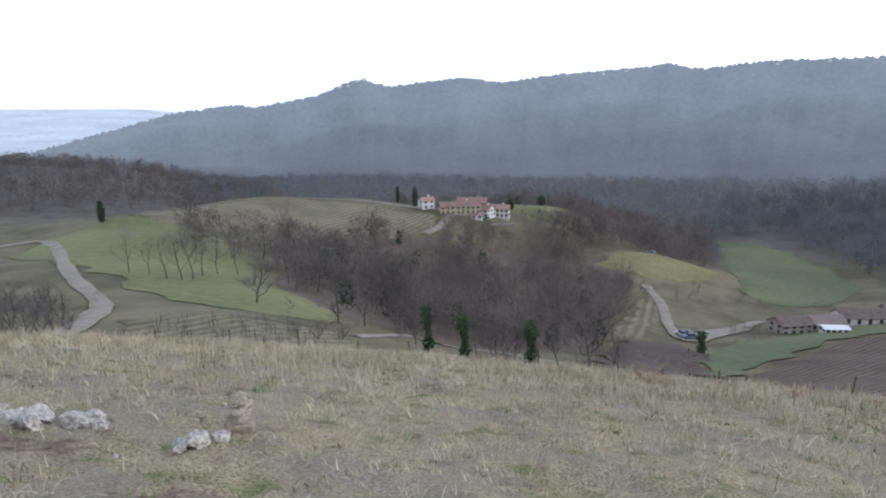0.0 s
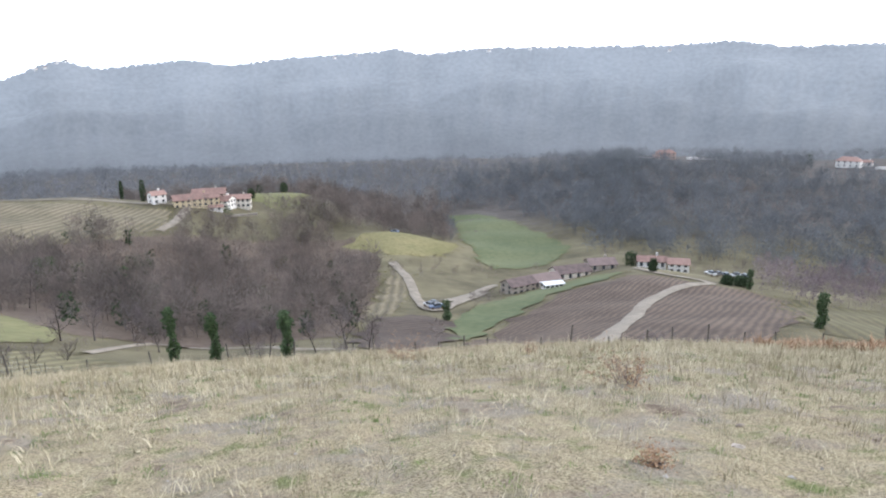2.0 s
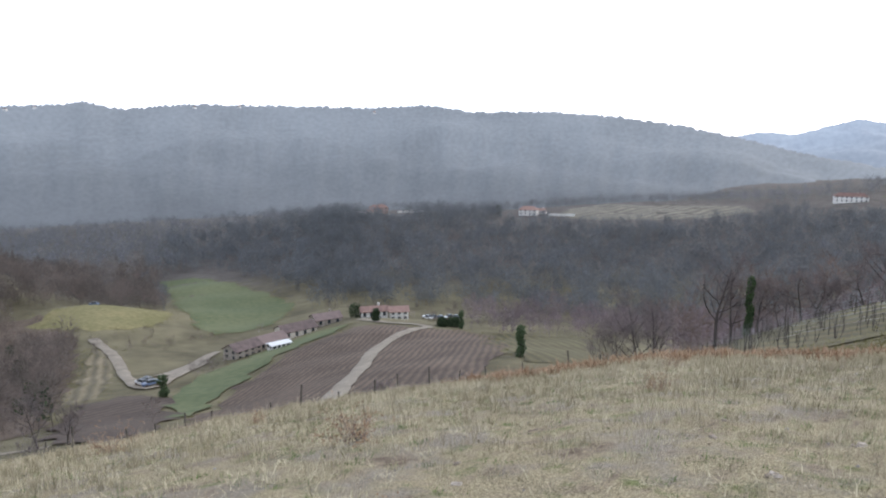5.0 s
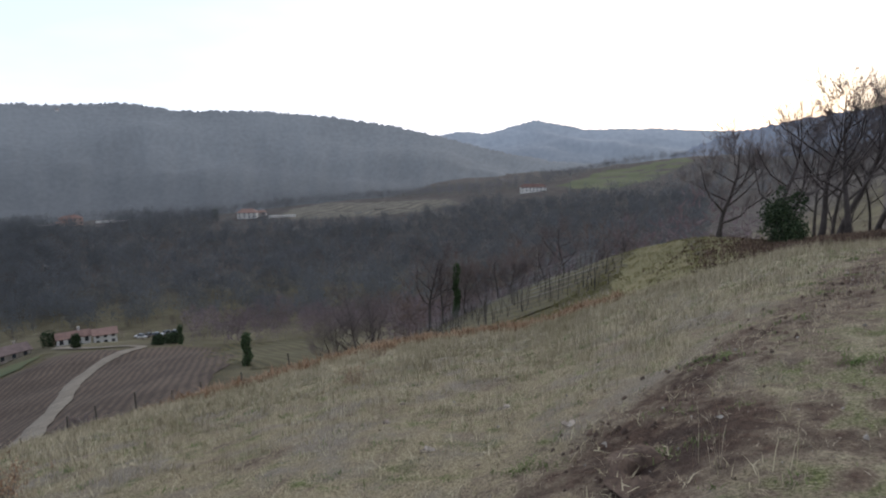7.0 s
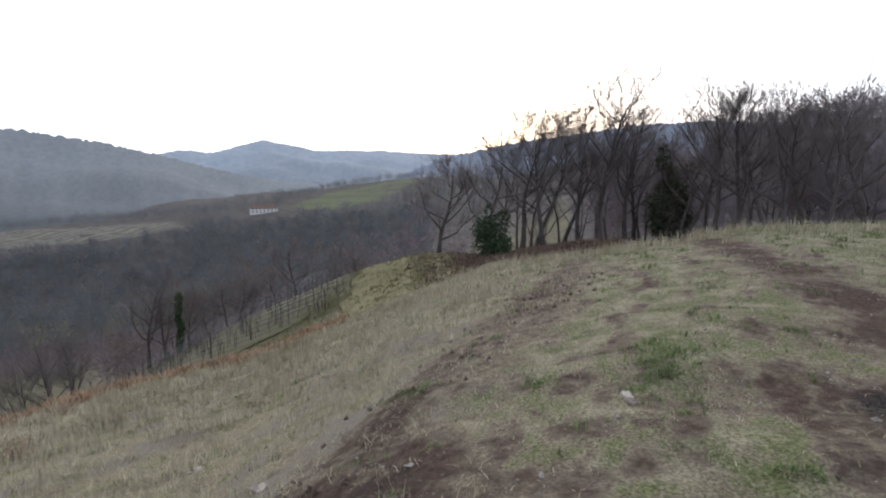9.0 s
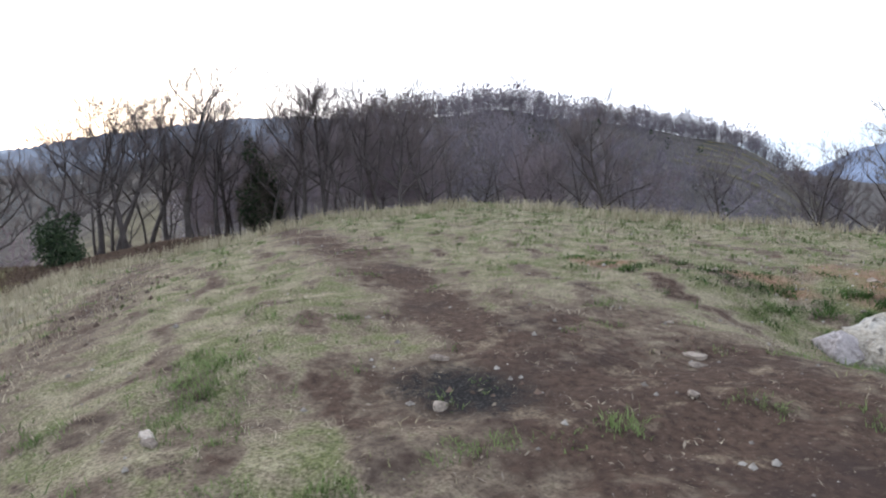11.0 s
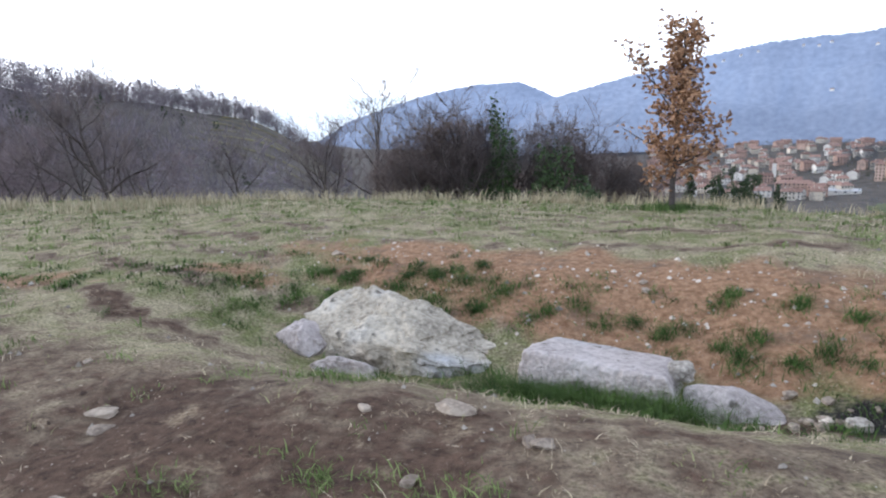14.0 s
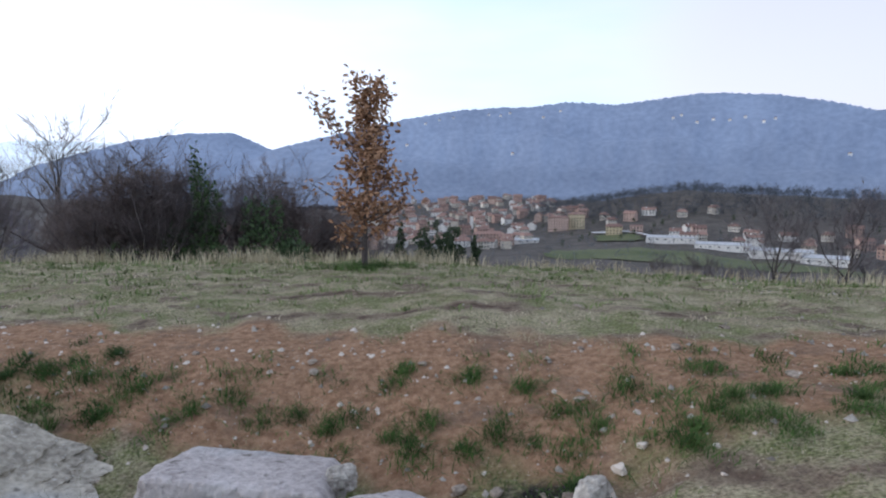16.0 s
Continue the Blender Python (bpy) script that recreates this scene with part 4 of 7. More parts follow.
woods("hedge_scrub", [(24.3, 27.5, 176, 212, 420), (21, 36, 240, 264, 170), (15, 23, 228, 260, 220), (36, 52, 262, 300, 220), (44, 53, 208, 250, 150), (10, 22, 90, 128, 50), (346, 358, 92, 118, 160), (30, 40, 150, 156, 60), (326, 334, 110, 140, 100)], M_WOODS, "bare hedges and scrub along fields and barns", 30, (2, 4.5), 60, 0.014)
woods("hillside_scrub", [(128, 146, 105, 300, 190), (146, 158, 105, 225, 190)], M_WOODS_HILL, "purple-grey scrub on the terraced hillside", 33, (3, 6), 50, 0.016)
woods("slope_thicket", [(48.5, 54, 190, 262, 330), (54, 66, 190, 300, 380), (66, 86, 100, 270, 360), (84, 96, 80, 220, 240)], M_THICKET, "purple-brown thicket in the side valley", 27, (6, 10), 50, 0.014)
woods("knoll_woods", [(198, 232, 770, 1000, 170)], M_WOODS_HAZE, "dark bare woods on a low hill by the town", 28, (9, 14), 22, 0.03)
woods("south_scrub", [(140, 230, 60, 170, 110), (170, 230, 170, 420, 45)], M_WOODS_HILL, "bare scrub below the hilltop", 29, (4, 7), 40, 0.012)


# ---- single trees ----
def tube(V, F, pts, radii, sides):
    """A tapered limb along points."""
    base = len(V)
    for i, (p, r) in enumerate(zip(pts, radii)):
        d = (pts[min(i + 1, len(pts) - 1)] - pts[max(i - 1, 0)]).normalized()
        a = d.orthogonal().normalized()
        b = d.cross(a)
        for k in range(sides):
            w = 6.2832 * k / sides
            V.append(p + (a * math.cos(w) + b * math.sin(w)) * r)
    for i in range(len(pts) - 1):
        for k in range(sides):
            q = base + i * sides
            F.append((q + k, q + (k + 1) % sides, q + sides + (k + 1) % sides, q + sides + k))


def limb(g, p, d, length, wiggle, n, rise):
    pts = [p.copy()]
    for _ in range(n):
        d = (d + Vector((g.gauss(0, wiggle), g.gauss(0, wiggle), g.gauss(0, wiggle) + rise))).normalized()
        p = p + d * (length / n)
        pts.append(p.copy())
    return pts, d


def bare_tree_meshes(seed, height, fork=0.35, limbs=8, open_=0.8, stems=1, fine=3, twig=M_TWIG, lean=0.06, thick=0.02, sub=6):
    """Trunk with limbs, and a crown of branchlets and twigs, as two meshes."""
    g = random.Random(seed)
    TV, TF, CV, CF = [], [], [], []
    for s in range(stems):
        a0 = g.uniform(0, 6.28)
        out = 0.0 if stems == 1 else g.uniform(0.15, 0.45)
        d0 = Vector((math.cos(a0) * out + g.gauss(0, lean), math.sin(a0) * out + g.gauss(0, lean), 1)).normalized()
        hs = height * (1.0 if s == 0 else g.uniform(0.7, 0.95))
        r0 = hs * thick * (1 if stems == 1 else 0.7)
        tp, _ = limb(g, Vector((math.cos(a0) * 0.2 * (stems > 1), math.sin(a0) * 0.2 * (stems > 1), -0.3)), d0, hs * 0.84, 0.09, 8, 0.05)
        tube(TV, TF, tp, [r0 * (1.5 if i == 0 else 1.0) * (1 - 0.86 * i / 8) for i in range(9)], 7)
        for i in range(limbs):
            t = fork + (0.97 - fork) * (i + g.random() * 0.8) / limbs
            k = min(int(t * 8), 7)
            p = tp[k].lerp(tp[k + 1], t * 8 - k)
            a = i * 2.4 + g.uniform(-0.5, 0.5)
            ln = hs * (0.52 if t < 0.6 else 0.36) * g.uniform(0.75, 1.1) * (1.15 - t * 0.55)
            d = Vector((math.cos(a) * open_, math.sin(a) * open_, g.uniform(0.35, 0.9)))
            lp, ld = limb(g, p, d.normalized(), ln, 0.17, 5, 0.12)
            lr = r0 * (1 - 0.8 * t) * 0.55
            tube(TV, TF, lp, [lr * (1 - 0.8 * q / 5) for q in range(6)], 5)
            for j in range(sub):
                u = 0.25 + 0.75 * (j + g.random()) / sub
                kk = min(int(u * 5), 4)
                sp = lp[kk].lerp(lp[kk + 1], u * 5 - kk)
                sd = (ld + Vector((g.gauss(0, .8), g.gauss(0, .8), g.gauss(0.15, .5)))).normalized()
                sl = hs * 0.17 * g.uniform(0.6, 1.2)
                bp, bd = limb(g, sp, sd, sl, 0.2, 3, 0.05)
                tube(CV, CF, bp, [lr * 0.34 * (1 - 0.22 * q) for q in range(4)], 3)
                for m in range(5):
                    w = 0.3 + 0.7 * (m + g.random()) / 5
                    mm = min(int(w * 3), 2)
                    fp = bp[mm].lerp(bp[mm + 1], w * 3 - mm)
                    fd = (bd + Vector((g.gauss(0, .6), g.gauss(0, .6), g.gauss(0.5, .45)))).normalized()
                    fl = hs * 0.075 * g.uniform(0.6, 1.3)
                    e, ed = limb(g, fp, fd, fl, 0.2, 2, 0.03)
                    tube(CV, CF, e, [hs * 0.0013, hs * 0.001, hs * 0.0006], 3)
                    for _ in range(fine):
                        q = g.choice(e)
                        tipd = (ed + Vector((g.gauss(0, .6), g.gauss(0, .6), g.gauss(0.5, .5)))).normalized()
                        tip = q + tipd * hs * 0.075 * g.uniform(0.5, 1.2)
                        sd2 = tipd.orthogonal().normalized() * hs * 0.001
                        b0 = len(CV)
                        CV.extend((q - sd2, q + sd2, tip))
                        CF.append((b0, b0 + 1, b0 + 2))
    return mesh_from("trunk", TV, TF, M_BARK, True), mesh_from("crown", CV, CF, twig)


def tree_of(name, meshes, place, label, turn, size, group=""):
    t = thing(name, place, label, "tree", group, turn, size)
    part("trunk", meshes[0], None, t)
    part("crown", meshes[1], None, t)
    return t


def leaf_cloud(g, balls, n, size, long=1.5):
    """Many small leaves spread through balls (x, y, z, rx, ry, rz)."""
    w = np.array([b[3] * b[4] * b[5] for b in balls]) ** 0.67
    pick = g.choice(len(balls), n, p=w / w.sum())
    B = np.array(balls)[pick]
    d = g.normal(size=(n, 3))
    d /= np.linalg.norm(d, axis=1)[:, None]
    rad = g.uniform(0.35, 1.0, n) ** 0.5
    lump = 1 + 0.22 * np.sin(d[:, 0] * 7 + pick) * np.sin(d[:, 2] * 6 + pick * 2)
    c = B[:, :3] + d * B[:, 3:] * (rad * lump)[:, None]
    u = g.normal(size=(n, 3)) + d * 0.5
    u /= np.linalg.norm(u, axis=1)[:, None]
    v = np.cross(u, g.normal(size=(n, 3)))
    v /= np.linalg.norm(v, axis=1)[:, None]
    s = size * g.uniform(0.6, 1.4, n)[:, None]
    q = np.stack([c - u * s * long * 0.5, c + v * s * 0.5, c + u * s * long * 0.5, c - v * s * 0.5], 1).reshape(-1, 3)
    return q, np.arange(len(q)).reshape(-1, 4)


OAKS = [bare_tree_meshes(1, 10, 0.18, 13, 1.1, sub=7, thick=0.024, fine=6), bare_tree_meshes(2, 10, 0.3, 11, 0.85, fine=5), bare_tree_meshes(3, 10, 0.26, 12, 0.7, fine=5), bare_tree_meshes(4, 10, 0.2, 12, 0.95, sub=7, fine=5),
        bare_tree_meshes(5, 10, 0.32, 11, 0.6, fine=5), bare_tree_meshes(6, 10, 0.28, 9, 0.75, stems=2, fine=4)]
SLIM = [bare_tree_meshes(31, 10, 0.3, 8, 0.6, sub=5, fine=1, thick=0.014), bare_tree_meshes(32, 10, 0.35, 8, 0.5, sub=5, fine=1, thick=0.014), bare_tree_meshes(33, 10, 0.25, 9, 0.75, sub=5, fine=1, thick=0.014)]
BUSHES = [bare_tree_meshes(11, 6, 0.15, 8, 0.9, stems=3, sub=5, fine=3), bare_tree_meshes(12, 6, 0.12, 8, 1.0, stems=3, sub=5, fine=3), bare_tree_meshes(13, 6, 0.2, 8, 0.8, stems=3, sub=5, fine=3)]
CREST = [bare_tree_meshes(41 + k, 10, 0.14, 9, 0.55, sub=3, fine=2, thick=0.03) for k in range(3)]
BIRCH = bare_tree_meshes(21, 10, 0.35, 10, 0.6, twig=M_TWIG_PALE, fine=4)


def seen_from(ex, ey, bearing, r):
    x, y = polar(bearing, r)
    return Vector((ex + x, ey + y, gz(ex + x, ey + y) - 0.05))


def oak_row():
    g = random.Random(5)
    # bearing from the hilltop, distance, height, form
    stand = [(93.0, 60, 9.0, 0), (96.9, 54, 10.4, 3), (100.2, 58, 12.2, 1), (101.4, 60, 12.0, 4), (102.1, 56, 11.6, 2), (103.7, 64, 11.5, 4), (105.0, 62, 11.0, 1), (106.7, 60, 14.4, 2),
             (108.8, 62, 12.0, 1), (109.4, 68, 12.2, 4), (113.0, 60, 12.2, 5), (115.4, 56, 11.6, 2), (117.2, 54, 10.8, 1), (120.0, 52, 10.6, 5), (122.0, 56, 11.0, 4), (124.2, 50, 10.4, 2), (126.4, 54, 10.2, 3)]
    for b, r, h, k in stand:
        p = seen_from(0.9, -0.6, b, r)
        tree_of("oak_tree", OAKS[k], p, "tall bare oak with dark forked limbs at the wood edge" if h > 11 else "bare oak with a low spreading crown", g.uniform(0, 360), h / 9.35, "wood edge trees")
    for i in range(46):
        b = 98 + 46 * (i + g.random()) / 46
        r = g.uniform(64, 92) if b < 128 else g.uniform(58, 90)
        p = seen_from(0.9, -0.6, b, r)
        h = g.uniform(10, 12.5) if b < 128 else g.uniform(8.0, 10.5)
        tree_of("bare_tree", SLIM[g.randrange(3)], p, "slender bare tree standing in the wood", g.uniform(0, 360), h / 10, "trees of the wood")
    tree_of("oak_tree", OAKS[0], seen_from(1.6, -1.5, 141.0, 44), "round bare oak just below the hill edge", 40, 0.88)
    # trees along the crest of the neighbouring hill
    CX, CY = [], []
    for i in range(64):
        b = 118 + 39 * (i + 0.7 * g.random()) / 64
        rs = np.arange(95, 480, 5.0)
        ang = (ground_z(rs * math.sin(radians(b)), rs * math.cos(radians(b))) - 1.5) / rs
        r = rs[int(np.argmax(ang))] + g.uniform(-9, 3)
        tree_of("bare_tree", CREST[g.randrange(3)], spot(b, r, -0.4), "slender bare tree on the hill's crest", g.uniform(0, 360), g.uniform(8.5, 12.5) / 10, "trees of the crest")
        for _ in range(14):
            rr = r + g.uniform(-13, 4)
            bb = b + g.uniform(-0.5, 0.5)
            CX.append(rr * math.sin(radians(bb))), CY.append(rr * math.cos(radians(bb)))
    q = np.random.RandomState(44)
    n0 = len(CX)
    CX, CY = np.array(CX), np.array(CY)
    CX, CY = np.concatenate([CX, np.repeat(CX, 2) + q.normal(0, 2.5, 2 * n0)]), np.concatenate([CY, np.repeat(CY, 2) + q.normal(0, 2.5, 2 * n0)])
    hs = np.concatenate([q.uniform(5, 9.5, n0), q.uniform(1.5, 3.5, 2 * n0)])
    v, f = fuzz(CX, CY, hs, q, 26, 0.36, 0.0, 0.017)
    tagged(new("crest_scrub", mesh_from("crest_scrub", v, f, M_WOODS_HILL)), "bare scrub along the hill's crest", "woods", kind="stuff")
    # spruce and holly among the oaks
    for b, r, h in ((111.6, 61, 8.6), (112.9, 65, 7.6)):
        t = thing("ivy_tree", seen_from(0.9, -0.6, b, r), "dark tangled ivy-grown tree between the bare oaks", "tree")
        part("trunk", cone_trunk(h, 0.2), M_BARK, t)
        q = random.Random(int(b))
        balls = [(q.gauss(0, 0.9), q.gauss(0, 0.9), h * (0.12 + 0.78 * k / 8), 1.5 * q.uniform(0.6, 1.1) * (1.1 - 0.6 * k / 8), 1.4 * q.uniform(0.6, 1.1) * (1.1 - 0.6 * k / 8), h * 0.1) for k in range(9)]
        part("ivy", leaf_cloud(np.random.RandomState(int(b)), balls, 2600, 0.16), M_EVERGREEN, t)
        part("crown", leaf_cloud(np.random.RandomState(int(b) + 1), [(x, y, z, rx * 1.3, ry * 1.3, rz * 1.3) for x, y, z, rx, ry, rz in balls], 2600, 0.045, 14), M_BRUSH, t)
    t = thing("holly_bush", seen_from(0.9, -0.6, 97.6, 50), "dense dark green holly under the oaks", "bush")
    v, f = leaf_cloud(np.random.RandomState(8), [(0, 0, 1.3, 1.5, 1.5, 1.3), (0.8, 0.4, 2.2, 1.1, 1.0, 1.1), (-1.3, -0.3, 0.9, 1.2, 1.2, 0.9), (0.2, -0.8, 2.9, 0.7, 0.7, 0.8), (-0.6, 0.5, 2.3, 0.7, 0.7, 0.7), (1.4, -0.5, 1.1, 0.8, 0.8, 1.0), (0.5, 0.2, 3.5, 0.35, 0.35, 0.6)], 4200, 0.12)
    part("foliage", (v, f), M_EVERGREEN, t)
    part("trunk", cone_trunk(2.2, 0.12), M_BARK, t)


def cone_trunk(h, r):
    V, F = [], []
    tube(V, F, [Vector((0, 0, -0.3)), Vector((0.02 * h, 0, h * 0.4)), Vector((0, 0.01 * h, h * 0.95))], [r * 1.3, r * 0.8, r * 0.15], 7)
    return V, F


def young_oak():
    """The young oak that keeps its brown leaves."""
    base = Vector((0.6, -14.7, gz(0.6, -14.7)))
    t = thing("young_oak", base, "slim young oak still full of dry brown leaves", "tree", size=1.1)
    g = random.Random(77)
    V, F = [], []
    stem = [Vector((0, 0, -0.15)), Vector((0.0, 0, 0.4)), Vector((-0.05, 0.01, 1.0)), Vector((-0.06, 0, 1.6)), Vector((-0.12, 0.02, 2.3)), Vector((-0.14, 0, 2.85))]
    tube(V, F, stem, [0.055, 0.042, 0.034, 0.026, 0.017, 0.006], 8)
    part("trunk", mesh_from("trunk", V, F, M_BARK, True), None, t)
    spots = []
    arms = [((0, 0, 1.35), (0.62, 0.1, 2.35), 100), ((0, 0, 1.5), (0.9, 0.05, 2.5), 60), ((0, 0, 0.7), (-0.62, 0.05, 1.35), 110), ((0, 0, 0.8), (-0.75, -0.1, 0.95), 32), ((0, 0, 0.9), (0.82, 0.1, 1.28), 14)]
    for i in range(30):
        z = 0.36 + 2.32 * i / 30
        a = i * 2.4 + g.uniform(-0.4, 0.4)
        L = (0.36 + 0.13 * math.sin(z * 2.1 + 0.4)) * g.uniform(0.7, 1.15) * (1.0 if z < 2.6 else 0.8)
        arms.append(((0, 0, z), (math.cos(a) * L, math.sin(a) * L, z + L * g.uniform(0.55, 1.0)), 84))
    for s, e, n in arms:
        s, e = Vector(s), Vector(e)
        s.x, e.x = s.x - 0.048 * s.z, e.x - 0.048 * e.z
        BV, BF = [], []
        m = s.lerp(e, 0.5) + Vector((g.gauss(0, .03), g.gauss(0, .03), -0.04))
        tube(BV, BF, [s, m, e], [0.012, 0.009, 0.004], 5)
        part("branch", (BV, BF), M_BARK, t)
        for _ in range(n):
            u = g.uniform(0.3, 1.08)
            p = s.lerp(m, u * 2) if u < 0.5 else m.lerp(e, u * 2 - 1)
            spots.append(p + Vector((g.gauss(0, .075), g.gauss(0, .075), g.gauss(0, .08))))
    # one lobed, curled leaf
    half = [(0.0, 0.0), (0.016, 0.02), (0.026, 0.035), (0.018, 0.05), (0.034, 0.07), (0.022, 0.085), (0.024, 0.1), (0.0, 0.122)]
    meshes = []
    for k in range(3):
        lv = [(x, y, 0.012 * math.sin(y * 30 + k) - x * (0.5 + 0.3 * k)) for x, y in half] + [(-x, y, 0.012 * math.sin(y * 30 + k) - x * (0.5 - 0.2 * k)) for x, y in half[-2:0:-1]]
        c = len(lv)
        lv.append((0, 0.06, 0.01))
        meshes.append(mesh_from("leaf", lv, [(i, (i + 1) % c, c) for i in range(c)], M_OAKLEAF_EACH))
    rest_v, rest_f = [], []
    g.shuffle(spots)
    for i, p in enumerate(spots):
        m = Matrix.Translation(p) @ Euler((g.uniform(0, 6.28), g.uniform(0, 6.28), g.uniform(0, 6.28))).to_matrix().to_4x4() @ Matrix.Scale(g.uniform(0.48, 0.82), 4)
        if i < 300:
            ob = part("leaf", meshes[i % 3], None, t)
            ob.matrix_basis = m
        else:
            b0 = len(rest_v)
            me = meshes[i % 3]
            rest_v.extend(m @ v.co for v in me.vertices)
            rest_f.extend(tuple(b0 + q for q in f.vertices) for f in me.polygons)
    part("foliage", (rest_v, rest_f), M_OAKLEAF, t)["kind"] = "stuff"


M_OAKLEAF_EACH = surface("dry_oak_leaf_single", (0.2, 0.1, 0.052), (0.5, 0.3, 0.175), 2, 12, bump=0, each=1.2, rough=0.7, up=0.35)
young_oak()
oak_row()


def south_edge():
    g = random.Random(9)
    E = (1.6, -2.3)
    # birch and thorn trees below the southern edge
    for b, r, h, k, lab in ((156.5, 60, 8.0, 1, "bare ash rising below the hill edge"), (158.0, 66, 8.4, 5, "bare forked tree below the hill edge"),                             (150.0, 70, 7.6, 4, "bare tree on the hillside"), (180.2, 50, 5.4, 0, "low bare oak with level limbs")):
        tree_of("bare_tree", OAKS[k], seen_from(*E, b, r), lab, g.uniform(0, 360), h / 7.6)
    W = (1.32, -3.91)

    def tall(b, r, el):
        p = seen_from(*W, b, r)
        return p, 1.62 + r * math.tan(radians(el)) - p.z

    for b, r, el, k in ((160.6, 46, -1.8, 1), (163.6, 38, -0.8, 0), (164.6, 39, 0.2, 1), (165.7, 38, 0.6, 2), (166.8, 40, 0.9, 0), (167.9, 38, 1.0, 1), (169.0, 40, 0.8, 2), (170.2, 39, 1.2, 0), (171.0, 41, 1.5, 1), (174.6, 42, 0.4, 2), (175.8, 41, 1.0, 0), (177.2, 42, 0.4, 1), (180.4, 44, -1.6, 0), (182.0, 45, -2.6, 2), (183.4, 46, -4.0, 1)):
        p, h = tall(b, r, el)
        tree_of("thorn_bush", BUSHES[k], p, "dense brown thorn bush at the hill edge", g.uniform(0, 360), h / 5.6, "bushes along the edge")
    p, h = tall(159.5, 66, 3.6)
    tree_of("birch_tree", BIRCH, p, "thin pale birch with sparse twigs", 30, h / 9.6)
    p, h = tall(164.4, 44, 2.6)
    tree_of("gnarled_oak", OAKS[3], p, "gnarled bare oak rising behind the thorn bushes", 70, h / 9.4)
    # ivy: a column, mounds and dark undergrowth; balls as shares of the height
    for i, (b, r, el, n, forms) in enumerate(((171.0, 37, 0.9, 2300, ((0, 0.3, 1.1), (0.3, 0.5, 0.85), (-0.2, 0.65, 0.7), (0.25, 0.78, 0.55), (0.5, 0.9, 0.32))), (176.3, 37, -1.6, 2600, ((0, 0.35, 1.6), (0.9, 0.5, 1.2), (-1.0, 0.4, 1.2), (0.3, 0.75, 0.9), (1.2, 0.75, 0.6))),
                                              (165.6, 37, -3.4, 800, ((0, 0.4, 1.2), (0.8, 0.5, 0.9))), (167.6, 38, -2.6, 1000, ((0, 0.4, 1.3), (-0.6, 0.6, 0.9))), (169.4, 37, -2.8, 900, ((0, 0.4, 1.2), (0.6, 0.55, 0.8))), (178.4, 38, -3.0, 900, ((0, 0.4, 1.3), (0.5, 0.6, 0.8))))):
        p, h = tall(b, r, el)
        t = thing("ivy_bush", p, "dark green ivy-clad bush at the hill edge", "bush")
        part("foliage", leaf_cloud(np.random.RandomState(500 + i), [(dx, 0.2 * math.sin(dx * 9), h * z, w, w * 0.85, h * 0.2) for dx, z, w in forms], n, 0.13), M_IVY, t)
        part("stem", cone_trunk(h * 0.8, 0.12), M_BARK, t)
    for i, (b, r, el, w) in enumerate(((161.6, 42, -3.2, 1.5), (162.8, 40, -2.4, 1.5), (164.2, 39, -1.2, 1.5), (165.4, 38, -0.6, 1.4), (166.6, 39, -0.3, 1.5), (167.8, 38, -0.1, 1.4), (169.0, 39, -0.4, 1.4), (170.4, 39, -0.2, 1.2), (174.8, 40, -1.2, 1.2), (176.6, 40, -0.6, 1.4), (178.0, 41, -1.6, 1.3), (180.6, 44, -3.2, 1.3), (182.6, 45, -4.2, 1.2))):
        p, h = tall(b, r, el)
        h *= 1.07
        t = thing("brush", p, "tangled brown brushwood at the hill edge", "bush", "brushwood along the edge")
        part("brushwood", leaf_cloud(np.random.RandomState(300 + i), [(0, 0, h * 0.42, w, w * 0.9, h * 0.46), (w * 0.4, 0.2, h * 0.72, w * 0.8, w * 0.6, h * 0.3)], 3000, 0.036, 16), M_BRUSH, t)
        part("stem", cone_trunk(h * 0.8, 0.07), M_BARK, t)
    # conifers and bare saplings in front of the town
    for b, r, el, w in ((187.0, 118, -4.7, 1.5), (189.2, 114, -4.7, 2.6), (190.4, 112, -4.5, 2.8), (191.6, 116, -5.1, 2.6), (193.4, 122, -6.0, 1.4)):
        p, h = tall(b, r, el)
        h = max(h, 4.0)
        q = random.Random(int(b * 10))
        t = thing("cedar_tree", p, "dark green cedar below the hilltop", "tree", "cedars")
        part("trunk", cone_trunk(h, 0.16), M_BARK, t)
        part("crown", leaf_cloud(np.random.RandomState(int(b * 10)), [(q.gauss(0, w * 0.35), q.gauss(0, w * 0.35), h * (0.3 + 0.64 * k / 9), w * (1.05 - 0.75 * (k / 9) ** 2) * q.uniform(0.7, 1.1), w * (1.05 - 0.75 * (k / 9) ** 2) * q.uniform(0.7, 1.1), h * 0.07) for k in range(10)], 2600, 0.3), M_EVERGREEN, t)
    for b, r, h, k in ((209.6, 62, 6.6, 3), (211.2, 60, 5.4, 0), (213.0, 60, 6.4, 3), (216.8, 66, 11.5, 4), (220.8, 66, 12.0, 4), (223.4, 70, 7.0, 1), (214.6, 66, 6.0, 5)):
        tree_of("bare_tree", OAKS[k], seen_from(*E, b, r), "bare young tree below the grassy edge", g.uniform(0, 360), h / 10)
    t = thing("low_bush", seen_from(*E, 209.6, 58), "small dark bush below the grassy edge", "bush")
    part("foliage", leaf_cloud(np.random.RandomState(3), [(0, 0, 1.2, 1.4, 1.2, 1.2)], 900, 0.16), M_EVERGREEN, t)


south_edge()


